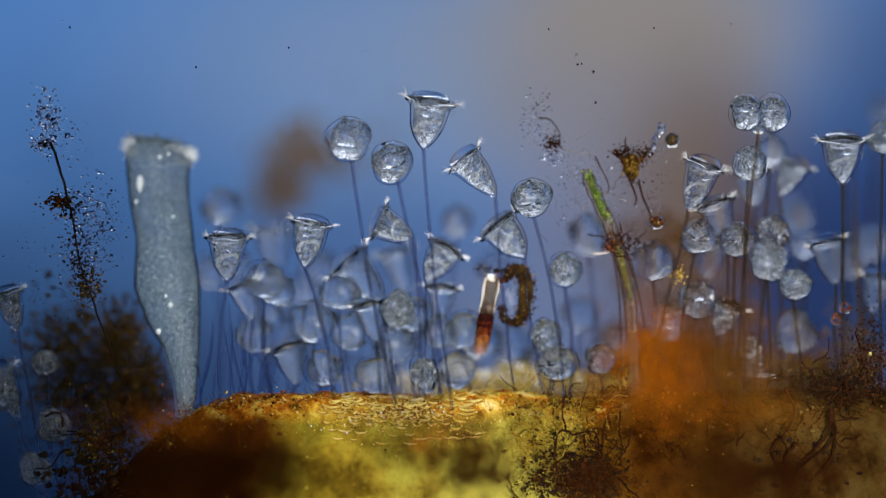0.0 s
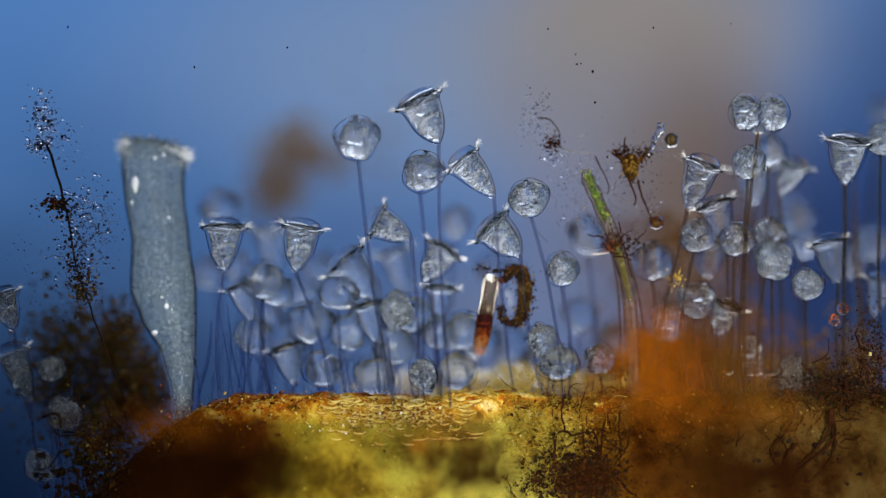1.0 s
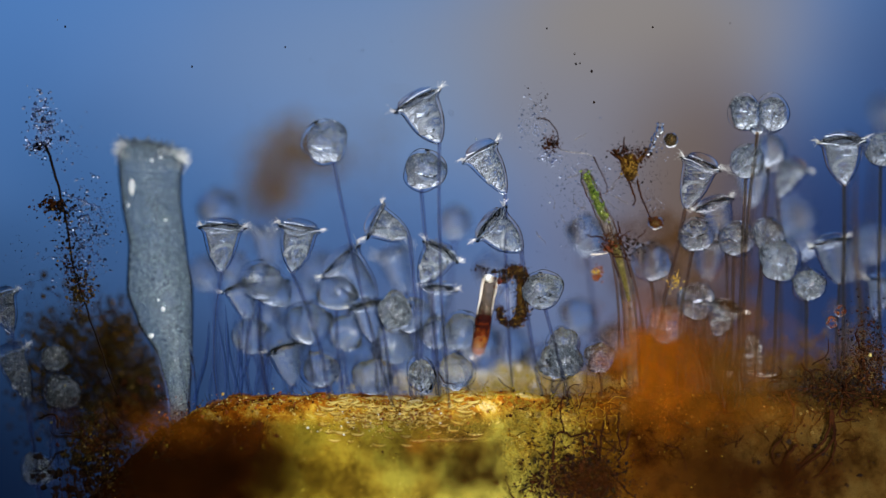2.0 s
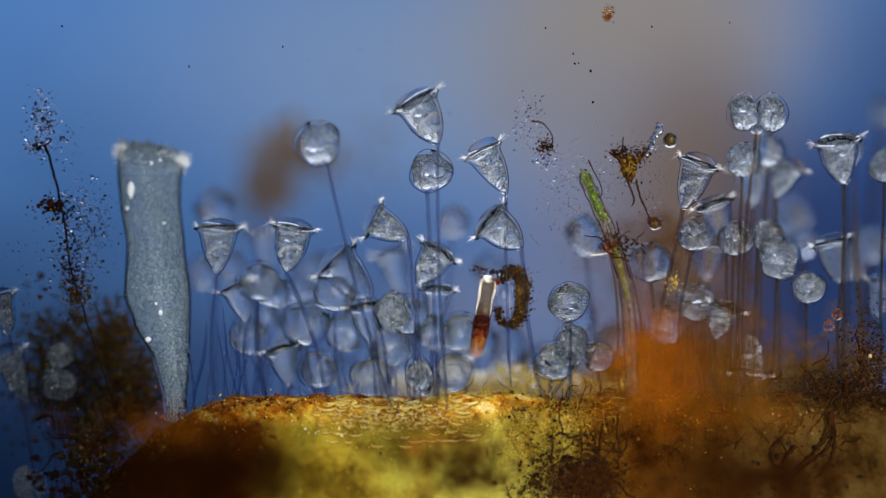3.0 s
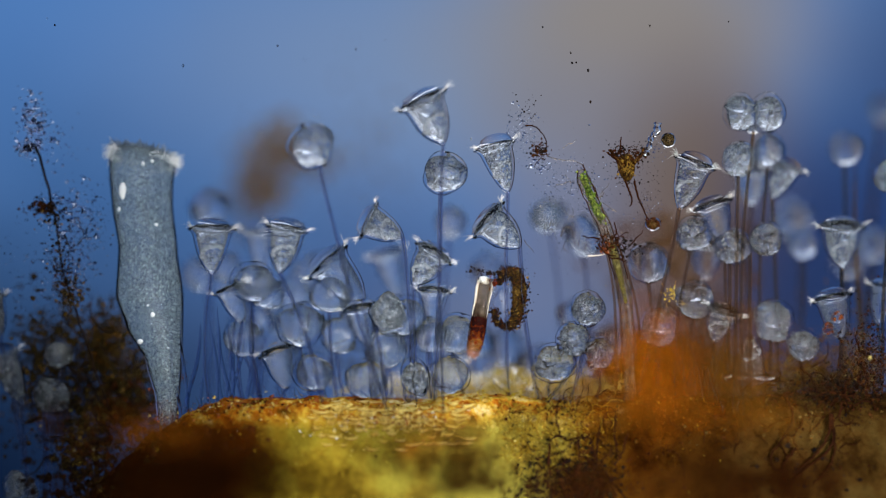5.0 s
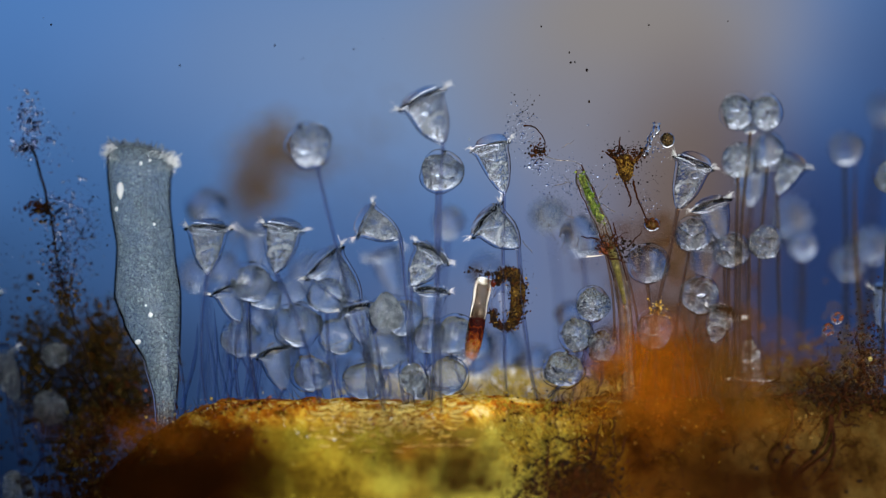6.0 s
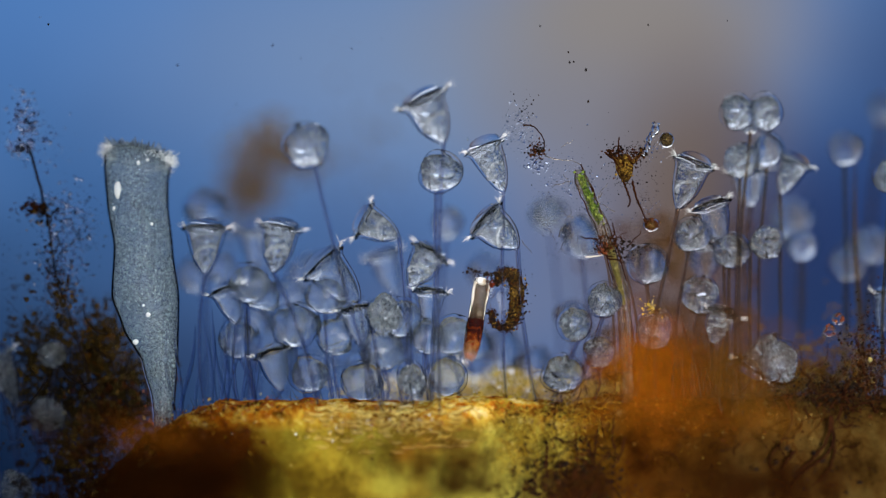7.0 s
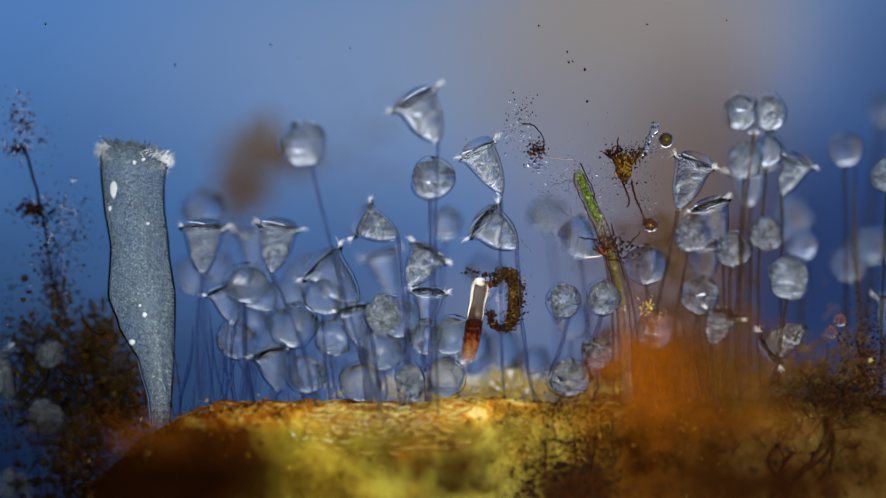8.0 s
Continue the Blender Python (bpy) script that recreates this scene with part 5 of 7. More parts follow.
part("tube", tube(curve_points([(0, 0, -0.03), (0.004, 0, 0.2), (0.02, 0, 0.42), (0.04, 0, 0.6)]), [0.006] * 13 + [0.005] * 12, 10), OLIVE, stem)
part("head", ball(0.03, (0.044, 0, 0.62), (0.9, 0.9, 1.2), 3, 0.3, 4), CELL_FAR, stem, "pale blurred head")


# the green filament, its knot and its company
def build_filament(place):
    root = thing("green_filament", place, "green algal filament in a clear sheath", "algae")
    line = curve_points([(-0.015, 0, 0.048), (-0.004, 0, 0.015), (0.012, 0, -0.02), (0.035, 0, -0.07), (0.056, 0, -0.14), (0.068, 0, -0.22), (0.074, 0, -0.36)])
    part("sheath", tube(line, [min(1.0, 0.35 + 0.12 * k) * (0.0112 + 0.003 * math.sin(k * 0.4)) for k in range(len(line))], 14), SHEATH, root, "clear brownish sheath")
    for side in (-1, 1):
        part("edge", tube([Vector(p) + Vector((side * 0.0115 * min(1.0, 0.35 + 0.12 * k), -0.004, 0.002 * math.sin(k))) for k, p in enumerate(line[:34])], 0.0011, 5), THREAD, root, "dark edge line of the sheath")
    for k in range(5):
        part("strand", pipe([Vector(p) + Vector((0.006 * (k - 2) * (1 + 0.05 * j), 0.004 * (k % 2), 0)) for j, p in enumerate(line[26:])], 0.0026, 0.0011), STALK_AMBER, root, "amber see-through strand")
    rg = random.Random(21)
    upper = curve_points([(-0.011, 0, 0.038), (0.004, 0, 0.0), (0.022, 0, -0.042)])
    part("green_cell", tube(upper, [0.003] + [0.0062 + 0.0008 * math.sin(1.3 * k) for k in range(len(upper) - 2)] + [0.004], 12), GREEN, root, "bright green grainy cell")
    lower = curve_points([(0.040, 0, -0.085), (0.054, 0, -0.135), (0.066, 0, -0.188)])
    part("green_cell", tube(lower, [0.005] + [0.0075 - 0.0003 * k for k in range(len(lower) - 2)] + [0.002], 12), OLIVE_GREEN, root, "olive-yellow grainy cell")
    dots = [Vector(p) + Vector((rg.gauss(0, 0.005), -0.010 - rg.random() * 0.002, rg.gauss(0, 0.004))) for p in upper for _ in range(12)]
    tagged(part("grains", grains(rg, dots, 0.001, 0.0028), GREEN, root, smooth=False), kind="stuff")
    return root


filament = build_filament((0.2709, 0.06, 0.5366))
knot = detritus("brown_knot", "rust and black knot of debris on the filament", (0.3141, 0.06, 0.4544), [
    (120, (-0.012, 0, 0.004), (0.010, 0.008, 0.010), 0.0008, 0.0034, BROWN_GRAIN),
    (70, (0.016, 0, -0.008), (0.012, 0.008, 0.010), 0.0012, 0.0045, DARK_GRAIN),
    (24, (-0.015, -0.01, -0.006), (0.007, 0.004, 0.008), 0.001, 0.004, RUST),
], stray_threads(rng, 12, (0.0, -0.01, 0.0), (0.014, 0.006, 0.01), 0.035, 0.0012, THREAD) + [
    ([(-0.045, 0, -0.022), (-0.02, 0, -0.02), (-0.005, 0, -0.014)], 0.0016, MILKY),
    ([(0.0, 0, -0.005), (-0.012, 0, 0.03), (-0.02, 0, 0.06), (-0.032, 0, 0.10)], 0.0012, THREAD)])
funnel = detritus("brown_funnel", "brown funnel-shaped debris with branching arms", (0.3391, 0.06, 0.5847), [
    (90, (0.0, 0, 0.012), (0.010, 0.008, 0.011), 0.0008, 0.003, BROWN_GRAIN),
    (50, (-0.018, 0, 0.032), (0.010, 0.007, 0.007), 0.0010, 0.0034, DARK_GRAIN),
    (50, (0.020, 0, 0.028), (0.010, 0.007, 0.010), 0.0010, 0.0034, DARK_GRAIN),
    (30, (-0.014, 0, 0.030), (0.010, 0.007, 0.006), 0.0012, 0.004, BROWN_GRAIN),
    (30, (0.018, 0, 0.028), (0.010, 0.007, 0.008), 0.0012, 0.004, BROWN_GRAIN),
    (70, (0.035, 0, -0.045), (0.016, 0.008, 0.035), 0.0005, 0.0018, DARK_GRAIN),
    (70, (0.0, -0.006, 0.004), (0.007, 0.004, 0.010), 0.001, 0.0034, CELL_GOLD_DIM),
    (60, (0.0, 0, 0.015), (0.03, 0.01, 0.03), 0.0005, 0.0018, DARK_GRAIN),
    (34, (-0.005, 0, -0.022), (0.010, 0.006, 0.006), 0.0008, 0.003, DARK_GRAIN),
    (40, (0.04, 0, -0.065), (0.01, 0.006, 0.012), 0.0006, 0.002, GLASS),
    (50, (0.05, 0, 0.04), (0.012, 0.006, 0.014), 0.0006, 0.0022, GLASS),
], [
    ([(-0.002, 0, 0.005), (-0.016, 0, 0.02), (-0.030, 0, 0.035)], 0.0042, BROWN_FILM),
    ([(-0.012, 0, 0.022), (-0.012, 0, 0.045), (-0.011, 0, 0.058)], 0.0016, THREAD),
    ([(0.002, 0, 0.005), (0.018, 0, 0.018), (0.03, 0, 0.036)], 0.0046, BROWN_FILM),
    ([(-0.006, 0, -0.015), (0.002, 0, -0.035), (0.008, 0, -0.055), (0.004, 0, -0.065)], 0.002, THREAD),
    ([(0.012, 0, -0.02), (0.018, 0, -0.045), (0.028, 0, -0.07), (0.038, 0, -0.09)], 0.002, THREAD),
    ([(-0.034, 0, 0.03), (-0.016, 0, 0.012), (-0.012, 0, 0.0)], 0.002, THREAD)] + stray_threads(rng, 7, (0.0, 0, 0.012), (0.012, 0.006, 0.012), 0.02, 0.0008, THREAD))
film = lathe([(0.003, -0.022), (0.009, -0.012), (0.0125, 0.0), (0.0135, 0.012), (0.012, 0.022), (0.006, 0.027)], 22, 0.8, 6)
for v in film.verts:
    v.co.y *= 0.3
part("film", film, GOLD_CRUST, funnel, "golden-brown film between the arms")
part("bud", ball(0.0085, (0.045, 0, -0.096), (1.1, 1, 0.9), 3, 0.45, 2), GOLD_CRUST, funnel, "rust-brown bud in a clear skin")
tagged(part("bud_crust", grains(rng, cloud(rng, 110, (0.045, -0.004, -0.096), (0.006, 0.005, 0.0055)), 0.0008, 0.0032), BROWN_GRAIN, funnel, smooth=False), kind="stuff")
part("bud_skin", ball(0.0125, (0.045, 0, -0.096), (1.1, 1, 0.95), 3, 0.1, 2), PELLICLE, funnel, "clear skin of the bud")
vase = thing("clear_vase", (0.3942, 0.06, 0.6448), "tiny clear vase with an olive-brown ball beside it", "protozoan")
neck_line = curve_points([(-0.026, 0, -0.034), (-0.017, 0, -0.020), (-0.013, 0, -0.004), (-0.004, 0, 0.008), (-0.002, 0, 0.022)])
part("neck", tube(neck_line, [0.0035 + 0.0022 * math.sin(k * 0.55) ** 2 + 0.0018 * (k > 22) for k in range(len(neck_line))], 10), VACUOLE, vase)
tagged(part("specks", grains(rng, [p + Vector((rng.gauss(0, 0.004), -0.006, rng.gauss(0, 0.004))) for p in neck_line], 0.0006, 0.0022), DARK_GRAIN, vase, "dark specks along the neck", smooth=False), kind="stuff")
tagged(part("ball_crust", grains(rng, [Vector((0.017, 0, -0.008)) + 0.0100 * Vector((rng.gauss(0, 1), -abs(rng.gauss(0, 1)), rng.gauss(0, 1))).normalized() for _ in range(44)], 0.0007, 0.0026), DARK_GRAIN, vase, "dark grains on the ball", smooth=False), kind="stuff")
part("olive_ball", ball(0.0105, (0.017, 0, -0.008), (1, 1, 1.05), 3, 0.15, 6), OLIVE, vase, "olive-brown grainy ball")
part("ball_skin", ball(0.0128, (0.017, 0, -0.008), (1, 1, 1.05), 3, 0.05, 6), PELLICLE, vase, "clear skin round the ball")
rags = detritus("clear_rag", "ragged colourless debris with a fine curved hair", (0.1744, 0.03, 0.6383), [
    (120, (-0.02, 0, 0.02), (0.016, 0.01, 0.018), 0.0006, 0.0030, GLASS),
    (40, (-0.01, 0, 0.05), (0.012, 0.01, 0.018), 0.0006, 0.0022, DARK_GRAIN),
    (55, (0.013, 0, -0.018), (0.008, 0.006, 0.008), 0.0012, 0.0045, BROWN_GRAIN),
    (30, (0.012, 0, -0.04), (0.014, 0.008, 0.008), 0.0012, 0.005, GLASS),
    (60, (0.07, 0, -0.06), (0.028, 0.01, 0.022), 0.0006, 0.0022, GLASS),
    (70, (0.05, 0.0, -0.09), (0.03, 0.01, 0.035), 0.0005, 0.0016, DARK_GRAIN),
    (160, (0.09, 0, -0.12), (0.05, 0.012, 0.05), 0.0004, 0.0016, DARK_GRAIN),
    (140, (0.08, 0, -0.12), (0.04, 0.012, 0.05), 0.0008, 0.0032, GLASS),
    (40, (0.013, -0.004, -0.018), (0.009, 0.006, 0.009), 0.001, 0.0035, DARK_GRAIN),
], stray_threads(rng, 16, (0.08, 0, -0.11), (0.04, 0.008, 0.05), 0.035, 0.0008, SHEATH) + stray_threads(rng, 9, (0.013, 0, -0.018), (0.006, 0.004, 0.006), 0.022, 0.0007, THREAD) + [
    ([(-0.012, 0, 0.028), (0.008, 0, 0.025), (0.026, 0, 0.0), (0.022, 0, -0.026)], 0.0013, THREAD),
    ([(0.026, 0, -0.026), (0.05, 0, -0.032), (0.075, 0, -0.034), (0.09, 0, -0.042)], 0.0010, SHEATH),
    ([(0.09, 0, -0.04), (0.10, 0, -0.062), (0.113, 0, -0.09), (0.112, 0, -0.11)], 0.0013, THREAD),
    ([(0.052, 0, -0.168), (0.056, 0, -0.155), (0.068, 0, -0.152), (0.075, 0, -0.172)], 0.0015, SHEATH)])
red_pair = thing("red_balls", (0.6930, 0.02, 0.3153), "two tiny clear balls with red specks", "protozoan")
for x, z in ((0.008, 0.012), (-0.007, -0.008)):
    core = part("ball", ball(0.011, (x, 0, z), (1, 1, 1), 3, 0.1, z * 90), PELLICLE, red_pair)
    rg = random.Random(int(1000 * (x + 1)))
    dots = [Vector((x, 0, z)) + 0.0092 * Vector((rg.gauss(0, 1), -abs(rg.gauss(0, 1)), rg.gauss(0, 1))).normalized() for _ in range(26)]
    tagged(part("speck_crust", grains(rg, dots, 0.001, 0.003), RUST, core, smooth=False), kind="stuff")

# thin stalks with no head in view, standing in bundles
BUNDLES = [(0.457, 0.167, 0.145, 7, 0.08, True), (0.488, 0.169, 0.135, 6, 0.06, True), (-0.429, 0.170, 0.155, 5, 0.04, False), (-0.368, 0.171, 0.175, 6, 0.03, False), (-0.329, 0.169, 0.132, 5, 0.1, False), (-0.223, 0.162, 0.102, 6, 0.2, False), (0.504, 0.183, 0.105, 4, 0.0, True), (0.811, 0.160, 0.525, 1, 0.35, True), (-0.663, 0.091, 0.160, 4, -0.02, False)]


def build_bundles():
    rg = random.Random(31)
    for x, z, height, count, y, amber in BUNDLES:
        for k in range(count):
            foot = Vector((x + rg.gauss(0, 0.012), y + rg.gauss(0, 0.02), z - 0.03))
            top = Vector((x + rg.gauss(0, 0.022), foot.y, z + height * rg.uniform(0.75, 1.05)))
            ob = thing("bare_stalk", foot, "thin see-through bare stalk standing on the plant", "stalk", "bare stalks")
            line = [(top - foot) * (j / 9) + Vector((0.004 * math.sin(j * 0.7 + k), 0, 0)) for j in range(10)]
            wide = rg.uniform(0.0026, 0.0036) * (1.4 if amber else 1.0)
            part("tube", tube(line, [wide * min(1.0, 0.12 + 0.3 * (9 - j)) for j in range(10)], 8), AMBER_TUBE if amber else STALK, ob)


build_bundles()

# motes in the water
mote_rng = random.Random(44)
for _ in range(22):
    at = (mote_rng.uniform(-0.78, 0.78), mote_rng.uniform(-0.05, 0.3), mote_rng.uniform(0.45, 0.86))
    mote = tagged(part("mote", ball(mote_rng.uniform(0.0008, 0.0024), (0, 0, 0), (1, 1, 1.3), 1, 0.4, at[0] * 50), DARK_GRAIN if mote_rng.random() < 0.6 else BLUE_GRAIN, None), "tiny mote floating in the water", "mote", "motes")
    mote.location = at


swimmer = detritus("orange_speck", "tiny blurred red-orange speck swimming upward", (0.2950, -0.1, 0.2), [(24, (0, 0, 0), (0.005, 0.004, 0.006), 0.002, 0.006, ORANGE), (10, (-0.002, -0.004, 0.004), (0.003, 0.002, 0.003), 0.001, 0.004, CELL_GOLD)], category="mote")
for at, size in (((0.268, 0.03, 0.757), 0.0022), ((0.240, 0.03, 0.770), 0.0018), ((0.247, 0.03, 0.771), 0.0014), ((0.272, 0.03, 0.702), 0.0020), ((0.188, 0.02, 0.832), 0.0016), ((0.375, 0.02, 0.834), 0.0015)):
    mote = tagged(part("mote", ball(size, (0, 0, 0), (1, 1, 1.25), 2, 0.5, at[0] * 50), DARK_GRAIN, None), "tiny dark brown mote floating in the water", "mote", "motes")
    mote.location = at


# ---- loose fuzz on the plant's crest ----
def build_fuzz():
    rg = random.Random(66)
    coat = thing("plant_fuzz", (0.0, 0.1, 0.16), "loose golden and rust fuzz on the plant's crest", "detritus", kind="stuff")
    for count, lo, hi, spread, smallest, largest, material in ((1100, -0.44, 0.2, 0.10, 0.0004, 0.0020, FUZZ), (500, -0.5, 0.0, 0.08, 0.0005, 0.0024, BROWN_GRAIN), (260, 0.05, 0.5, 0.12, 0.0005, 0.002, FUZZ),
                                                               (380, 0.1, 0.85, 0.14, 0.0006, 0.003, BROWN_GRAIN)):
        spots = []
        for _ in range(count):
            x, y = rg.uniform(lo, hi), rg.gauss(-0.04, spread * 0.4)
            spots.append((x, y - 0.1, plant_height(x, y) - 0.16 + abs(rg.gauss(0, 0.002))))
        tagged(part("grains", grains(rg, spots, smallest, largest), material, coat, smooth=False), kind="stuff")
    spots = []
    for _ in range(320):
        x, y = rg.gauss(-0.06, 0.13), rg.gauss(-0.03, 0.04)
        spots.append((x, y - 0.1, plant_height(x, y) - 0.159 + abs(rg.gauss(0, 0.002))))
    tagged(part("grains", grains(rg, spots, 0.0005, 0.0018), CELL_PALE, coat, smooth=False), kind="stuff")
    hairs = bmesh.new()
    for _ in range(110):
        x, y = rg.uniform(0.0, 0.85) if rg.random() < 0.7 else rg.uniform(-0.42, 0), rg.gauss(-0.02, 0.05)
        foot = Vector((x, y - 0.1, plant_height(x, y) - 0.165))
        tip = foot + Vector((rg.gauss(0, 0.014), 0, rg.uniform(0.008, 0.034)))
        tube_into(hairs, [foot, foot.lerp(tip, 0.5) + Vector((rg.gauss(0, 0.004), 0, 0)), tip], [0.0011, 0.0009, 0.0003], 4)
    tagged(part("hairs", hairs, STALK_AMBER, coat), kind="stuff")


build_fuzz()


# ---- cells of the plant's skin, their highlights and shaded undersides modelled as arcs ----
def build_cells():
    rg = random.Random(55)
    shapes = []
    for k in range(6):
        bm = bmesh.new()
        wide, deep = 0.010 + 0.0015 * k, 0.003 + 0.0012 * (k % 3)
        # pale arc for a cell's highlight, dimmer arc below for its shaded underside
        for low, thick in ((0.0, 1.7), (-0.0042, 1.4)):
            arc = [(wide * q / 3, 0.0, low + deep * (q / 3) ** 2) for q in range(-3, 4)]
            tube_into(bm, arc, [thick * w for w in (0.0003, 0.0009, 0.0013, 0.0016, 0.0013, 0.0009, 0.0003)], 4)
        mesh = bpy.data.meshes.new("cell")
        bm.to_mesh(mesh)
        bm.free()
        mesh.materials.append(CELL_PALE)
        mesh.materials.append(CELL_GOLD_DIM)
        half = len(mesh.polygons) // 2
        mesh.polygons.foreach_set("material_index", [0] * half + [1] * half)
        mesh.polygons.foreach_set("use_smooth", [True] * len(mesh.polygons))
        shapes.append(mesh)
    count = 0
    for row in range(9):
        y = -0.036 - 0.0046 * row
        x = -0.21 + 0.026 * rg.random()
        while x < 0.06 and count < 290:
            if rg.random() < 0.8:
                ob = new("cell", shapes[rg.randrange(6)])
                ob.parent = plant
                ob.matrix_world = pose(x, y - 0.002, plant_height(x, y) + 0.002, 5 * row + rg.uniform(-6, 6), rg.uniform(-9, 9), rg.uniform(-12, 12)) @ Matrix.Scale(rg.uniform(0.6, 1.05), 4)
                count += 1
            x += rg.uniform(0.020, 0.030)


build_cells()


def motions():
    walk(swimmer, [(0.0, pose(0.2750, -0.1, 0.16)), (1.5, pose(0.2700, -0.1, 0.20)), (2.1, pose(0.2680, -0.1, 0.46)), (2.8, pose(0.2762, -0.1, 0.7996)), (2.9, pose(0.2858, -0.1, 0.8220)), (3.0, pose(0.2888, -0.1, 0.8445)), (3.2, pose(0.2940, -0.1, 0.8960)), (8.0, pose(0.32, -0.1, 1.6))])
    walk(trumpet, [(0.0, pose(-0.4639, 0.08, 0.1595, -15, -0.76, 0)), (1.5, pose(-0.4681, 0.08, 0.1565, -15, -1.19, 0)), (3.5, pose(-0.4724, 0.08, 0.1471, -15, 0.00, 0)), (4.5, pose(-0.4743, 0.08, 0.1471, -15, -0.22, 0)), (6.5, pose(-0.4711, 0.08, 0.1491, -15, -0.41, 0)), (8.0, pose(-0.4725, 0.08, 0.1507, -15, -0.61, 0))])
    walk(left_thread, [(0.0, pose(-0.6041, -0.05, 0.3354, 0, -2.08, 0)), (1.0, pose(-0.6077, -0.05, 0.3321, 0, -2.03, 0)), (3.5, pose(-0.6090, -0.05, 0.3273, 0, 0.00, 0)), (4.5, pose(-0.6091, -0.05, 0.3266, 0, -0.79, 0)), (6.0, pose(-0.6097, -0.05, 0.3267, 0, -0.74, 0)), (8.0, pose(-0.6126, -0.05, 0.3250, 0, -0.78, 0))])
    walk(rags, [(0.0, pose(0.1841, 0.07, 0.6484)), (1.5, pose(0.1855, 0.07, 0.6484)), (3.0, pose(0.1767, 0.07, 0.6423)), (4.5, pose(0.1707, 0.07, 0.6352)), (6.0, pose(0.1707, 0.07, 0.6342)), (8.0, pose(0.1729, 0.07, 0.6372))])
    walk(drifter, [(0.0, pose(-0.3892, 1.9, 0.6489)), (1.5, pose(-0.4026, 1.9, 0.6491)), (3.5, pose(-0.4147, 1.9, 0.6495)), (6.5, pose(-0.4365, 1.9, 0.6501)), (8.0, pose(-0.4568, 1.9, 0.6504))])
    walk(red_pair, [(0.0, pose(0.7062, 0.02, 0.3245)), (1.5, pose(0.7005, 0.02, 0.3228)), (3.5, pose(0.6930, 0.02, 0.3153)), (6.0, pose(0.6937, 0.02, 0.3139)), (8.0, pose(0.6991, 0.02, 0.3122))])
    walk(gold_speck, [(0.0, pose(0.4221, 0.06, 0.3913)), (3.5, pose(0.4163, 0.06, 0.3812)), (4.5, pose(0.4218, 0.06, 0.3773)), (6.0, pose(0.3934, 0.06, 0.3403)), (8.0, pose(0.3792, 0.06, 0.3434))])
    walk(bells[0][0], [(0.0, pose(-0.3964, 0, 0.1225, 0, 3.3, 0)), (1.0, pose(-0.3948, 0, 0.1407, 0, 2.2, 0)), (1.5, pose(-0.3947, 0, 0.1411, 0, 2.2, 0)), (3.5, pose(-0.3944, 0, 0.1395, 0, 1.6, 0)), (4.5, pose(-0.3944, 0, 0.1403, 0, 1.6, 0)), (6.0, pose(-0.3941, 0, 0.1415, 0, 1.1, 0)), (8.0, pose(-0.3941, 0, 0.1428, 0, 1.1, 0))])
    walk(bells[0][1], [(0.0, pose(0, 0, 0.2625, 8, -1.3, 0)), (1.0, pose(0, 0, 0.2625, 8, -0.2, 0)), (1.5, pose(0, 0, 0.2625, 8, -0.2, 0)), (3.5, pose(0, 0, 0.2625, 8, 0.4, 0)), (4.5, pose(0, 0, 0.2625, 8, 0.4, 0)), (6.0, pose(0, 0, 0.2625, 8, 0.9, 0)), (8.0, pose(0, 0, 0.2625, 8, 0.9, 0))])
    walk(bells[1][0], [(0.0, pose(-0.1897, -0.02, 0.1441, 0, -11.5, 0)), (1.0, pose(-0.1867, -0.02, 0.1414, 0, -15.2, 0)), (1.5, pose(-0.1865, -0.02, 0.1409, 0, -15.3, 0)), (3.5, pose(-0.1864, -0.02, 0.1450, 0, -17.3, 0)), (4.5, pose(-0.1867, -0.02, 0.1460, 0, -17.4, 0)), (6.0, pose(-0.1870, -0.02, 0.1478, 0, -17.8, 0)), (8.0, pose(-0.1874, -0.02, 0.1493, 0, -17.9, 0))])
    walk(bells[1][1], [(0.0, pose(0, 0, 0.2705, 5, 21.5, 0)), (1.0, pose(0, 0, 0.2705, 5, 25.2, 0)), (1.5, pose(0, 0, 0.2705, 5, 25.3, 0)), (3.5, pose(0, 0, 0.2705, 5, 27.3, 0)), (4.5, pose(0, 0, 0.2705, 5, 27.4, 0)), (6.0, pose(0, 0, 0.2705, 5, 27.8, 0)), (8.0, pose(0, 0, 0.2705, 5, 27.9, 0))])
    walk(bells[2][0], [(0.0, pose(-0.0782, -0.06, 0.1477, 0, -10.3, 0)), (0.5, pose(-0.0787, -0.06, 0.1470, 0, -9.3, 0)), (1.0, pose(-0.0791, -0.06, 0.1468, 0, -8.4, 0)), (1.5, pose(-0.0780, -0.06, 0.1496, 0, -11.2, 0)), (2.8, pose(-0.0764, -0.06, 0.1508, 0, -14.8, 0)), (3.5, pose(-0.0764, -0.06, 0.1505, 0, -14.6, 0)), (4.5, pose(-0.0751, -0.06, 0.1479, 0, -15.6, 0)), (6.0, pose(-0.0751, -0.06, 0.1477, 0, -15.5, 0)), (8.0, pose(-0.0757, -0.06, 0.1503, 0, -15.8, 0))])
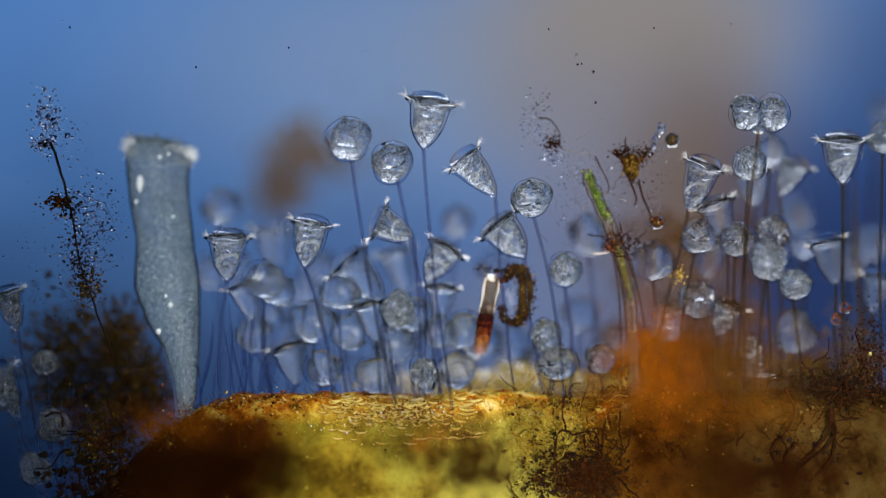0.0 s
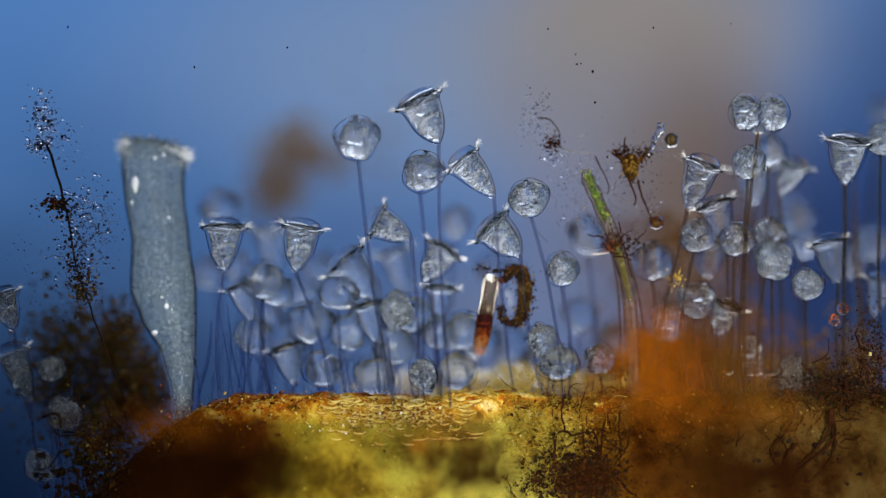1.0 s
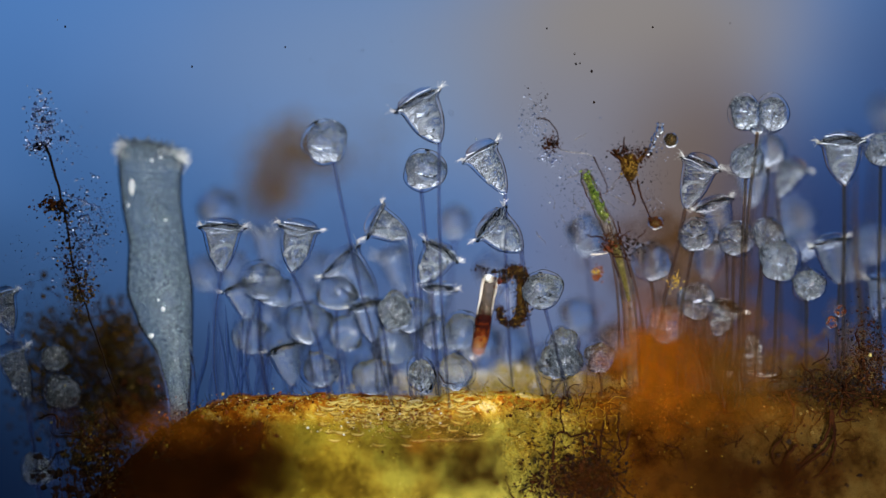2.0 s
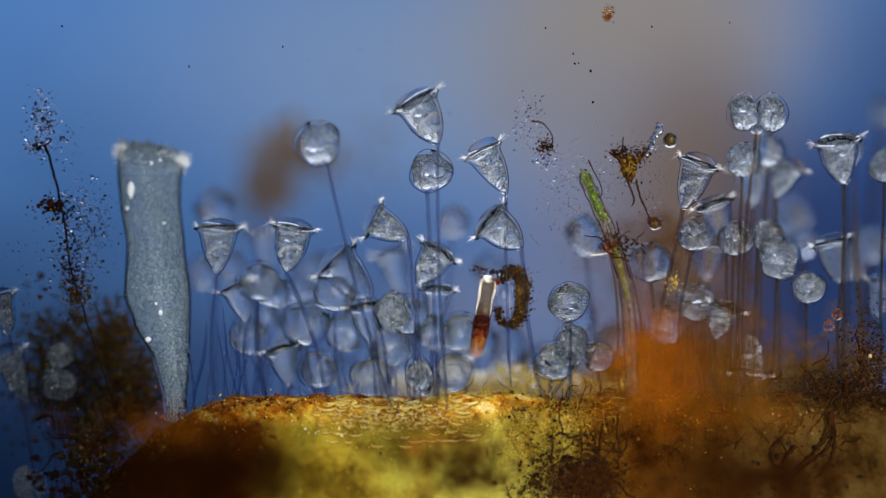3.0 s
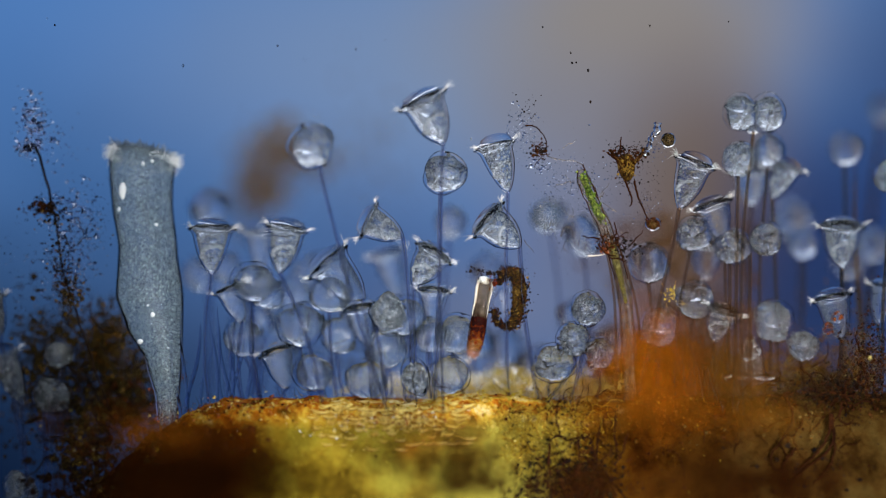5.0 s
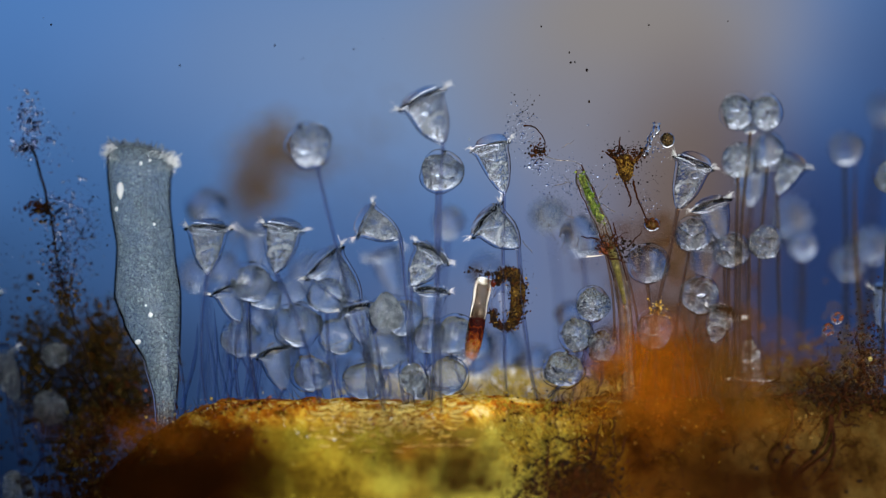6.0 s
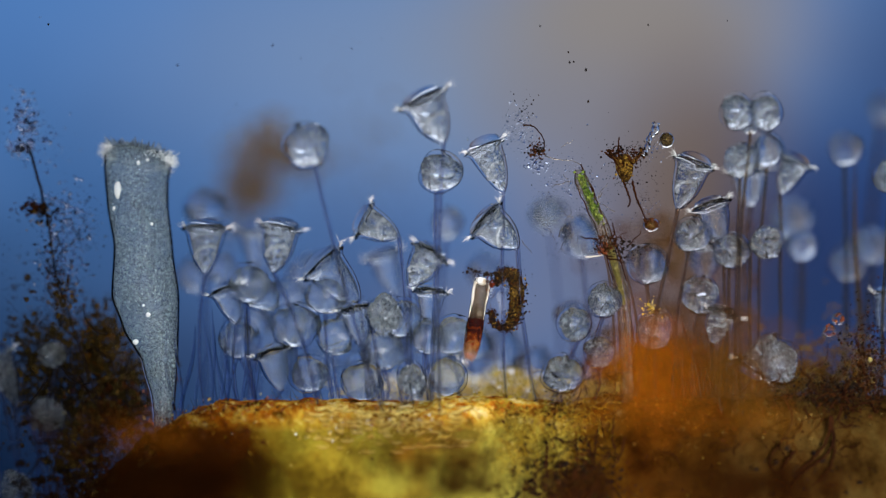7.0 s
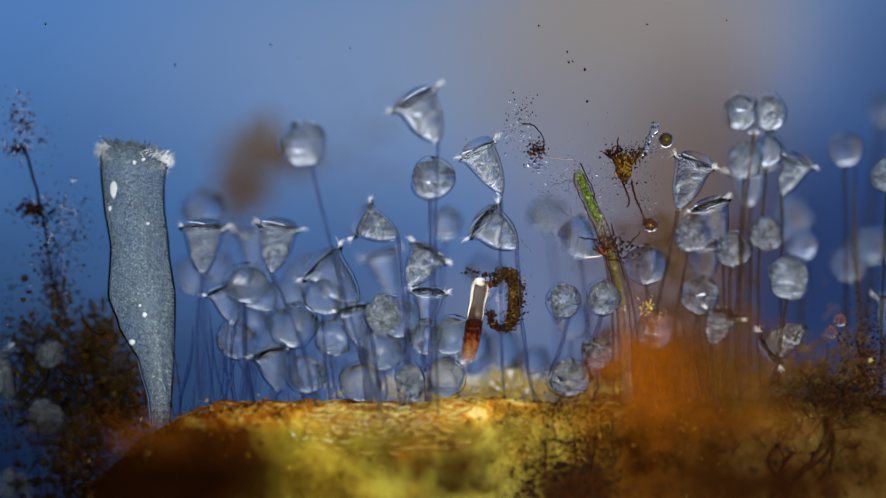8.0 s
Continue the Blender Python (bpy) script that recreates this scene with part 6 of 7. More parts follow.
    walk(bells[2][1], [(0.0, pose(0, 0, 0.4572, 30, 2.3, 0)), (0.5, pose(0, 0, 0.4572, 30, 5.3, 0)), (1.0, pose(0, 0, 0.4572, 30, 6.4, 0)), (1.5, pose(0, 0, 0.4572, 30, -6.8, 0)), (2.8, pose(0, 0, 0.4572, 30, -10.2, 0)), (3.5, pose(0, 0, 0.4572, 30, -10.4, 0)), (4.5, pose(0, 0, 0.4572, 30, -6.4, 0)), (6.0, pose(0, 0, 0.4572, 30, -6.5, 0)), (8.0, pose(0, 0, 0.4572, 30, -6.2, 0))])
    walk(bells[3][0], [(0.0, pose(0.0195, -0.06, 0.1436, 0, -6.5, 0)), (0.5, pose(0.0181, -0.06, 0.1460, 0, -4.7, 0)), (1.0, pose(0.0166, -0.06, 0.1504, 0, -2.7, 0)), (3.5, pose(0.0161, -0.06, 0.1494, 0, -1.8, 0)), (4.5, pose(0.0154, -0.06, 0.1483, 0, -0.5, 0)), (6.0, pose(0.0150, -0.06, 0.1500, 0, 0.3, 0)), (7.0, pose(0.0147, -0.06, 0.1499, 0, 0.8, 0)), (7.5, pose(0.0150, -0.06, 0.1518, 0, 0.3, 0)), (8.0, pose(0.0152, -0.06, 0.1508, 0, -0.1, 0))])
    walk(bells[3][1], [(0.0, pose(0, 0, 0.4760, 10, 16.5, 0)), (0.5, pose(0, 0, 0.4760, 10, -5.3, 0)), (1.0, pose(0, 0, 0.4760, 10, -22.3, 0)), (3.5, pose(0, 0, 0.4760, 10, -25.2, 0)), (4.5, pose(0, 0, 0.4760, 10, -24.5, 0)), (6.0, pose(0, 0, 0.4760, 10, -25.3, 0)), (7.0, pose(0, 0, 0.4760, 10, -25.8, 0)), (7.5, pose(0, 0, 0.4760, 10, -28.3, 0)), (8.0, pose(0, 0, 0.4760, 10, -27.9, 0))])
    walk(bells[4][0], [(0.0, pose(0.0034, 0.03, 0.1444, 0, -11.5, 0)), (0.5, pose(0.0032, 0.03, 0.1255, 0, -6.9, 0)), (1.0, pose(0.0027, 0.03, 0.1213, 0, -5.8, 0)), (1.5, pose(0.0023, 0.03, 0.1232, 0, -5.6, 0)), (3.0, pose(0.0001, 0.03, 0.1210, 0, -2.9, 0)), (3.5, pose(-0.0008, 0.03, 0.1188, 0, -1.9, 0)), (4.0, pose(-0.0024, 0.03, 0.1177, 0, -0.2, 0)), (4.5, pose(-0.0046, 0.03, 0.1171, 0, 2.0, 0)), (6.0, pose(-0.0040, 0.03, 0.1202, 0, 1.5, 0)), (7.0, pose(-0.0041, 0.03, 0.1204, 0, 1.6, 0)), (7.5, pose(-0.0034, 0.03, 0.1116, 0, 0.8, 0)), (8.0, pose(-0.0031, 0.03, 0.1083, 0, 0.4, 0))])
    walk(bells[4][1], [(0.0, pose(0, 0, 0.4276, 30, -8.5, 0)), (0.5, pose(0, 0, 0.4276, 30, 6.9, 0)), (1.0, pose(0, 0, 0.4276, 30, 15.8, 0)), (1.5, pose(0, 0, 0.4276, 30, 15.6, 0)), (3.0, pose(0, 0, 0.4276, 30, 12.9, 0)), (3.5, pose(0, 0, 0.4276, 30, 11.9, 0)), (4.0, pose(0, 0, 0.4276, 30, 10.2, 0)), (4.5, pose(0, 0, 0.4276, 30, 8.0, 0)), (6.0, pose(0, 0, 0.4276, 30, 8.5, 0)), (7.0, pose(0, 0, 0.4276, 30, 8.4, 0)), (7.5, pose(0, 0, 0.4276, 30, 9.2, 0)), (8.0, pose(0, 0, 0.4276, 30, 4.6, 0))])
    walk(bells[5][0], [(0.0, pose(-0.0433, 0.03, 0.1371, 0, -1.8, 0)), (1.5, pose(-0.0430, 0.03, 0.1389, 0, -2.3, 0)), (3.5, pose(-0.0433, 0.03, 0.1410, 0, -1.9, 0)), (4.5, pose(-0.0432, 0.03, 0.1417, 0, -2.2, 0)), (6.0, pose(-0.0430, 0.03, 0.1428, 0, -2.6, 0)), (8.0, pose(-0.0433, 0.03, 0.1438, 0, -2.2, 0))])
    walk(bells[5][1], [(0.0, pose(0, 0, 0.3242, 5, -62.2, 0)), (1.5, pose(0, 0, 0.3242, 5, -61.7, 0)), (3.5, pose(0, 0, 0.3242, 5, -62.1, 0)), (4.5, pose(0, 0, 0.3242, 5, -61.8, 0)), (6.0, pose(0, 0, 0.3242, 5, -61.4, 0)), (8.0, pose(0, 0, 0.3242, 5, -61.8, 0))])
    walk(bells[6][0], [(0.0, pose(0.1331, 0.03, 0.1379, 0, -5.7, 0)), (0.5, pose(0.1331, 0.03, 0.1379, 0, -5.7, 0)), (1.0, pose(0.1335, 0.03, 0.1363, 0, -5.9, 0)), (1.5, pose(0.1319, 0.03, 0.1387, 0, -3.8, 0)), (2.8, pose(0.1306, 0.03, 0.1414, 0, -1.8, 0)), (3.5, pose(0.1302, 0.03, 0.1415, 0, -1.2, 0)), (4.5, pose(0.1296, 0.03, 0.1438, 0, -0.1, 0)), (6.0, pose(0.1301, 0.03, 0.1422, 0, -0.9, 0)), (7.0, pose(0.1299, 0.03, 0.1441, 0, -0.7, 0)), (8.0, pose(0.1300, 0.03, 0.1424, 0, -0.9, 0))])
    walk(bells[6][1], [(0.0, pose(0, 0, 0.4012, 7, -34.3, 0)), (0.5, pose(0, 0, 0.4012, 7, -34.3, 0)), (1.0, pose(0, 0, 0.4012, 7, -34.1, 0)), (1.5, pose(0, 0, 0.4012, 7, -31.2, 0)), (2.8, pose(0, 0, 0.4012, 7, -26.2, 0)), (3.5, pose(0, 0, 0.4012, 7, -26.8, 0)), (4.5, pose(0, 0, 0.4012, 7, -14.9, 0)), (6.0, pose(0, 0, 0.4012, 7, -14.1, 0)), (7.0, pose(0, 0, 0.4012, 7, -21.3, 0)), (8.0, pose(0, 0, 0.4012, 7, -27.1, 0))])
    walk(bells[7][0], [(0.0, pose(0.1906, 0.05, 0.1221, 0, -8.4, 0)), (1.0, pose(0.1911, 0.05, 0.1260, 0, -9.6, 0)), (1.5, pose(0.1898, 0.05, 0.1302, 0, -8.9, 0)), (3.5, pose(0.1872, 0.05, 0.1415, 0, -7.4, 0)), (6.0, pose(0.1867, 0.05, 0.1429, 0, -6.8, 0)), (8.0, pose(0.1867, 0.05, 0.1419, 0, -6.7, 0))])
    walk(bells[7][1], [(0.0, pose(0, 0, 0.3080, 7, -31.6, 0)), (1.0, pose(0, 0, 0.3080, 7, -35.4, 0)), (1.5, pose(0, 0, 0.3080, 7, -39.1, 0)), (3.5, pose(0, 0, 0.3080, 7, -42.6, 0)), (6.0, pose(0, 0, 0.3080, 7, -43.2, 0)), (8.0, pose(0, 0, 0.3080, 7, -43.3, 0))])
    walk(bells[8][0], [(0.0, pose(-0.0994, 0.08, 0.1269, 0, -2.5, 0)), (3.5, pose(-0.0977, 0.08, 0.1329, 0, -6.4, 0)), (6.0, pose(-0.0967, 0.08, 0.1335, 0, -8.4, 0)), (8.0, pose(-0.0969, 0.08, 0.1328, 0, -7.7, 0))])
    walk(bells[8][1], [(0.0, pose(0, 0, 0.2208, 8, -39.5, 0)), (3.5, pose(0, 0, 0.2208, 8, -35.6, 0)), (6.0, pose(0, 0, 0.2208, 8, -33.6, 0)), (8.0, pose(0, 0, 0.2208, 8, -34.3, 0))])
    walk(bells[9][0], [(0.0, pose(-0.0798, 0.03, 0.1428, 0, -8.0, 0)), (3.5, pose(-0.0796, 0.03, 0.1437, 0, -8.6, 0)), (8.0, pose(-0.0798, 0.03, 0.1441, 0, -8.5, 0))])
    walk(bells[9][1], [(0.0, pose(0, 0, 0.1818, 25, 78.0, 0)), (3.5, pose(0, 0, 0.1818, 25, 78.6, 0)), (8.0, pose(0, 0, 0.1818, 25, 78.5, 0))])
    walk(bells[10][0], [(0.0, pose(-0.2108, 0.08, 0.1290, 0, -9.7, 0)), (3.5, pose(-0.2100, 0.08, 0.1295, 0, -11.2, 0)), (8.0, pose(-0.2106, 0.08, 0.1332, 0, -11.6, 0))])
    walk(bells[10][1], [(0.0, pose(0, 0, 0.1505, 30, 14.7, 0)), (3.5, pose(0, 0, 0.1505, 30, 16.2, 0)), (8.0, pose(0, 0, 0.1505, 30, 16.6, 0))])
    walk(bells[11][0], [(0.0, pose(-0.0329, 0.04, 0.1431, 0, 0.6, 0)), (3.5, pose(-0.0317, 0.04, 0.1388, 0, -1.4, 0)), (8.0, pose(-0.0317, 0.04, 0.1408, 0, -1.6, 0))])
    walk(bells[11][1], [(0.0, pose(0, 0, 0.2416, 10, 31.4, 0)), (3.5, pose(0, 0, 0.2416, 10, 33.4, 0)), (8.0, pose(0, 0, 0.2416, 10, 33.6, 0))])
    walk(bells[21][0], [(0.0, pose(0.2249, 0, 0.0983, 0, -9.1, 0)), (1.0, pose(0.2253, 0, 0.0990, 0, -9.6, 0)), (1.5, pose(0.2249, 0, 0.0964, 0, -8.9, 0)), (1.7, pose(0.2250, 0, 0.0944, 0, -8.7, 0)), (2.0, pose(0.2535, 0, -0.0612, 0, -9.9, 0)), (2.4, pose(0.2265, 0, -0.1458, 0, -2.2, 0)), (2.8, pose(0.1957, 0, -0.1219, 0, 3.8, 0)), (3.0, pose(0.1881, 0, -0.0847, 0, 6.1, 0)), (3.5, pose(0.2042, 0, -0.0483, 0, 2.8, 0)), (4.0, pose(0.2230, 0, 0.0146, 0, -3.3, 0)), (4.5, pose(0.2300, 0.16, 0.0597, 0, -4.3, 0)), (4.7, pose(0.2266, 0.16, 0.0818, 0, -2.9, 0)), (5.2, pose(0.2542, 0.7, 0.0675, 0, -2.7, 0)), (6.0, pose(0.2534, 0.7, 0.0769, 0, -2.3, 0)), (8.0, pose(0.2534, 0.7, 0.0798, 0, -2.4, 0))])
    walk(bells[21][1], [(0.0, pose(0, 0, 0.4068, 30, -0.9, 0)), (1.0, pose(0, 0, 0.4068, 30, -0.4, 0)), (1.5, pose(0, 0, 0.4068, 30, -1.1, 0)), (1.7, pose(0, 0, 0.4068, 30, -1.3, 0)), (2.0, pose(0, 0, 0.4068, 30, -0.1, 0)), (2.4, pose(0, 0, 0.4068, 30, -7.8, 0)), (2.8, pose(0, 0, 0.4068, 30, -13.8, 0)), (3.0, pose(0, 0, 0.4068, 30, -16.1, 0)), (3.5, pose(0, 0, 0.4068, 30, -12.8, 0)), (4.0, pose(0, 0, 0.4068, 30, -6.7, 0)), (4.5, pose(0, 0, 0.4068, 30, -5.7, 0)), (4.7, pose(0, 0, 0.4068, 30, -7.1, 0)), (5.2, pose(0, 0, 0.4068, 30, -7.3, 0)), (6.0, pose(0, 0, 0.4068, 30, -7.7, 0)), (8.0, pose(0, 0, 0.4068, 30, -7.6, 0))])
    walk(bells[22][0], [(0.0, pose(0.2263, 0.05, 0.1331, 0, -2.1, 0)), (1.0, pose(0.2267, 0.05, 0.1349, 0, -3.1, 0)), (1.4, pose(0.2278, 0.05, 0.1232, 0, -3.6, 0)), (1.6, pose(0.2410, 0.05, 0.0134, 0, -6.0, 0)), (2.0, pose(0.2378, 0.05, -0.0271, 0, -3.8, 0)), (3.5, pose(0.2006, 0.05, 0.0180, 0, 9.5, 0)), (4.5, pose(0.2002, 0.05, 0.0629, 0, 13.8, 0)), (5.2, pose(0.2006, 0.05, 0.0818, 0, 16.6, 0)), (6.0, pose(0.2003, 0.05, 0.0903, 0, 18.6, 0)), (6.5, pose(0.1996, 0.05, 0.0920, 0, 19.5, 0)), (7.0, pose(0.1997, 0.05, 0.1077, 0, 24.2, 0)), (8.0, pose(0.2022, 0.05, 0.1114, 0, 23.5, 0))])
    walk(bells[22][1], [(0.0, pose(0, 0, 0.2433, 30, 2.1, 0)), (1.0, pose(0, 0, 0.2433, 30, 3.1, 0)), (1.4, pose(0, 0, 0.2433, 30, 3.6, 0)), (1.6, pose(0, 0, 0.2433, 30, 6.0, 0)), (2.0, pose(0, 0, 0.2433, 30, 3.8, 0)), (3.5, pose(0, 0, 0.2433, 30, -9.5, 0)), (4.5, pose(0, 0, 0.2433, 30, -13.8, 0)), (5.2, pose(0, 0, 0.2433, 30, -16.6, 0)), (6.0, pose(0, 0, 0.2433, 30, -18.6, 0)), (6.5, pose(0, 0, 0.2433, 30, -19.5, 0)), (7.0, pose(0, 0, 0.2433, 30, -24.2, 0)), (8.0, pose(0, 0, 0.2433, 30, -23.5, 0))])
    walk(bells[23][0], [(0.0, pose(0.1789, 0.05, 0.0514, 0, 3.3, 0)), (0.5, pose(0.1749, 0.05, 0.0491, 0, 5.3, 0)), (1.0, pose(0.1850, 0.05, 0.0438, 0, 0.1, 0)), (1.5, pose(0.1800, 0.05, 0.0446, 0, 2.6, 0)), (2.2, pose(0.1298, 0.05, 0.0629, 0, 29.9, 0)), (4.5, pose(0.1350, 0.05, 0.0823, 0, 33.1, 0)), (6.0, pose(0.1429, 0.05, 0.0948, 0, 33.3, 0)), (6.5, pose(0.1499, 0.05, 0.1020, 0, 31.6, 0)), (7.0, pose(0.1556, 0.05, 0.1053, 0, 28.8, 0)), (7.5, pose(0.1705, 0.05, 0.1198, 0, 20.3, 0)), (8.0, pose(0.1761, 0.05, 0.1310, 0, 17.8, 0))])
    walk(bells[23][1], [(0.0, pose(0, 0, 0.2097, 30, -23.3, 0)), (0.5, pose(0, 0, 0.2097, 30, -25.3, 0)), (1.0, pose(0, 0, 0.2097, 30, -20.1, 0)), (1.5, pose(0, 0, 0.2097, 30, -22.6, 0)), (2.2, pose(0, 0, 0.2097, 30, -49.9, 0)), (4.5, pose(0, 0, 0.2097, 30, -53.1, 0)), (6.0, pose(0, 0, 0.2097, 30, -53.3, 0)), (6.5, pose(0, 0, 0.2097, 30, -51.6, 0)), (7.0, pose(0, 0, 0.2097, 30, -48.8, 0)), (7.5, pose(0, 0, 0.2097, 30, -40.3, 0)), (8.0, pose(0, 0, 0.2097, 30, -37.8, 0))])
    walk(bells[24][0], [(0.0, pose(0.2018, 0.055, 0.1234, 0, -2.0, 0)), (1.5, pose(0.2002, 0.055, 0.1259, 0, 0.6, 0)), (3.5, pose(0.2010, 0.055, 0.1290, 0, -1.0, 0)), (4.7, pose(0.2006, 0.055, 0.1290, 0, -0.1, 0)), (6.0, pose(0.1882, 0.055, 0.1270, 0, 22.7, 0)), (6.5, pose(0.1870, 0.055, 0.1270, 0, 26.4, 0)), (7.0, pose(0.1879, 0.055, 0.1209, 0, 23.5, 0)), (7.5, pose(0.1865, 0.055, 0.1213, 0, 28.9, 0)), (8.0, pose(0.1861, 0.055, 0.1235, 0, 34.6, 0))])
    walk(bells[24][1], [(0.0, pose(0, 0, 0.0862, 30, 12.0, 0)), (1.5, pose(0, 0, 0.0862, 30, 9.4, 0)), (3.5, pose(0, 0, 0.0862, 30, 11.0, 0)), (4.7, pose(0, 0, 0.0862, 30, 10.1, 0)), (6.0, pose(0, 0, 0.0862, 30, -12.7, 0)), (6.5, pose(0, 0, 0.0862, 30, -16.4, 0)), (7.0, pose(0, 0, 0.0862, 30, -13.5, 0)), (7.5, pose(0, 0, 0.0862, 30, -18.9, 0)), (8.0, pose(0, 0, 0.0862, 30, -24.6, 0))])
    walk(bells[25][0], [(0.0, pose(0.2814, 0.055, 0.0861, 0, -0.7, 0)), (1.5, pose(0.2805, 0.055, 0.0887, 0, 0.1, 0)), (3.5, pose(0.2799, 0.055, 0.0958, 0, 0.7, 0)), (4.7, pose(0.2784, 0.055, 0.0978, 0, 2.4, 0)), (5.5, pose(0.2767, 0.055, 0.1147, 0, 6.4, 0)), (6.5, pose(0.2768, 0.055, 0.1193, 0, 7.2, 0)), (7.0, pose(0.2763, 0.055, 0.1087, 0, 6.1, 0)), (8.0, pose(0.2767, 0.055, 0.1079, 0, 5.3, 0))])
    walk(bells[25][1], [(0.0, pose(0, 0, 0.1336, 30, 0.7, 0)), (1.5, pose(0, 0, 0.1336, 30, -0.1, 0)), (3.5, pose(0, 0, 0.1336, 30, -0.7, 0)), (4.7, pose(0, 0, 0.1336, 30, -2.4, 0)), (5.5, pose(0, 0, 0.1336, 30, -6.4, 0)), (6.5, pose(0, 0, 0.1336, 30, -7.2, 0)), (7.0, pose(0, 0, 0.1336, 30, -6.1, 0)), (8.0, pose(0, 0, 0.1336, 30, -5.3, 0))])
    walk(bells[26][0], [(0.0, pose(0.3411, 0.04, 0.1333, 0, 14.6, 0)), (1.5, pose(0.3417, 0.04, 0.1348, 0, 14.1, 0)), (3.5, pose(0.3422, 0.04, 0.1350, 0, 13.2, 0)), (4.5, pose(0.3426, 0.04, 0.1358, 0, 12.9, 0)), (6.0, pose(0.3425, 0.04, 0.1352, 0, 12.7, 0)), (8.0, pose(0.3426, 0.04, 0.1362, 0, 13.1, 0))])
    walk(bells[26][1], [(0.0, pose(0, 0, 0.3898, 11, 3.4, 0)), (1.5, pose(0, 0, 0.3898, 11, 3.9, 0)), (3.5, pose(0, 0, 0.3898, 11, 4.8, 0)), (4.5, pose(0, 0, 0.3898, 11, 5.1, 0)), (6.0, pose(0, 0, 0.3898, 11, 5.3, 0)), (8.0, pose(0, 0, 0.3898, 11, 4.9, 0))])
    walk(bells[27][0], [(0.0, pose(0.4170, 0.03, 0.1356, 0, 6.1, 0)), (1.5, pose(0.4177, 0.03, 0.1390, 0, 5.6, 0)), (3.5, pose(0.4181, 0.03, 0.1423, 0, 5.5, 0)), (8.0, pose(0.4182, 0.03, 0.1442, 0, 5.5, 0))])
    walk(bells[27][1], [(0.0, pose(0, 0, 0.3009, 25, -1.1, 0)), (1.5, pose(0, 0, 0.3009, 25, -0.6, 0)), (3.5, pose(0, 0, 0.3009, 25, -0.5, 0)), (8.0, pose(0, 0, 0.3009, 25, -0.5, 0))])
    walk(bells[28][0], [(0.0, pose(0.5061, 0.03, 0.1271, 0, 2.7, 0)), (1.5, pose(0.5062, 0.03, 0.1288, 0, 2.6, 0)), (3.5, pose(0.5063, 0.03, 0.1311, 0, 2.6, 0)), (4.5, pose(0.5062, 0.03, 0.1269, 0, 2.4, 0)), (5.2, pose(0.5062, 0.03, 0.1154, 0, 1.8, 0)), (6.0, pose(0.5063, 0.03, 0.1122, 0, 1.6, 0)), (8.0, pose(0.5054, 0.03, 0.1156, 0, 2.8, 0))])
    walk(bells[28][1], [(0.0, pose(0, 0, 0.3040, 30, 2.3, 0)), (1.5, pose(0, 0, 0.3040, 30, 2.4, 0)), (3.5, pose(0, 0, 0.3040, 30, 2.4, 0)), (4.5, pose(0, 0, 0.3040, 30, 2.6, 0)), (5.2, pose(0, 0, 0.3040, 30, 3.2, 0)), (6.0, pose(0, 0, 0.3040, 30, 3.4, 0)), (8.0, pose(0, 0, 0.3040, 30, 2.2, 0))])
    walk(bells[29][0], [(0.0, pose(0.5154, -0.01, 0.1377, 0, 3.0, 0)), (1.5, pose(0.5157, -0.01, 0.1408, 0, 2.8, 0)), (3.5, pose(0.5168, -0.01, 0.1456, 0, 1.3, 0)), (4.5, pose(0.5169, -0.01, 0.1466, 0, 1.0, 0)), (6.0, pose(0.5168, -0.01, 0.1439, 0, 1.1, 0)), (8.0, pose(0.5159, -0.01, 0.1446, 0, 2.8, 0))])
    walk(bells[29][1], [(0.0, pose(0, 0, 0.4251, 25, -0.0, 0)), (1.5, pose(0, 0, 0.4251, 25, 0.2, 0)), (3.5, pose(0, 0, 0.4251, 25, 1.7, 0)), (4.5, pose(0, 0, 0.4251, 25, 2.0, 0)), (6.0, pose(0, 0, 0.4251, 25, 1.9, 0)), (8.0, pose(0, 0, 0.4251, 25, 0.2, 0))])
    walk(bells[30][0], [(0.0, pose(0.5312, -0.03, 0.1481, 0, 2.5, 0)), (1.5, pose(0.5312, -0.03, 0.1479, 0, 2.5, 0)), (3.5, pose(0.5313, -0.03, 0.1474, 0, 2.3, 0)), (4.5, pose(0.5313, -0.03, 0.1472, 0, 2.2, 0)), (6.0, pose(0.5318, -0.03, 0.1476, 0, 1.4, 0)), (7.0, pose(0.5317, -0.03, 0.1475, 0, 1.5, 0)), (8.0, pose(0.5313, -0.03, 0.1476, 0, 2.3, 0))])
    walk(bells[32][0], [(0.0, pose(0.6335, 0.24, 0.1245, 0, -0.1, 0)), (1.5, pose(0.6337, 0.24, 0.1226, 0, -0.3, 0)), (3.5, pose(0.6348, 0.24, 0.1202, 0, -1.9, 0)), (4.5, pose(0.6351, 0.24, 0.1186, 0, -2.3, 0)), (6.0, pose(0.6337, 0.24, 0.1291, 0, -0.5, 0)), (8.0, pose(0.6330, 0.24, 0.1295, 0, 0.9, 0))])
    walk(bells[32][1], [(0.0, pose(0, 0, 0.4168, 10, 25.1, 0)), (1.5, pose(0, 0, 0.4168, 10, 25.3, 0)), (3.5, pose(0, 0, 0.4168, 10, 26.9, 0)), (4.5, pose(0, 0, 0.4168, 10, 27.3, 0)), (6.0, pose(0, 0, 0.4168, 10, 25.5, 0)), (8.0, pose(0, 0, 0.4168, 10, 24.1, 0))])
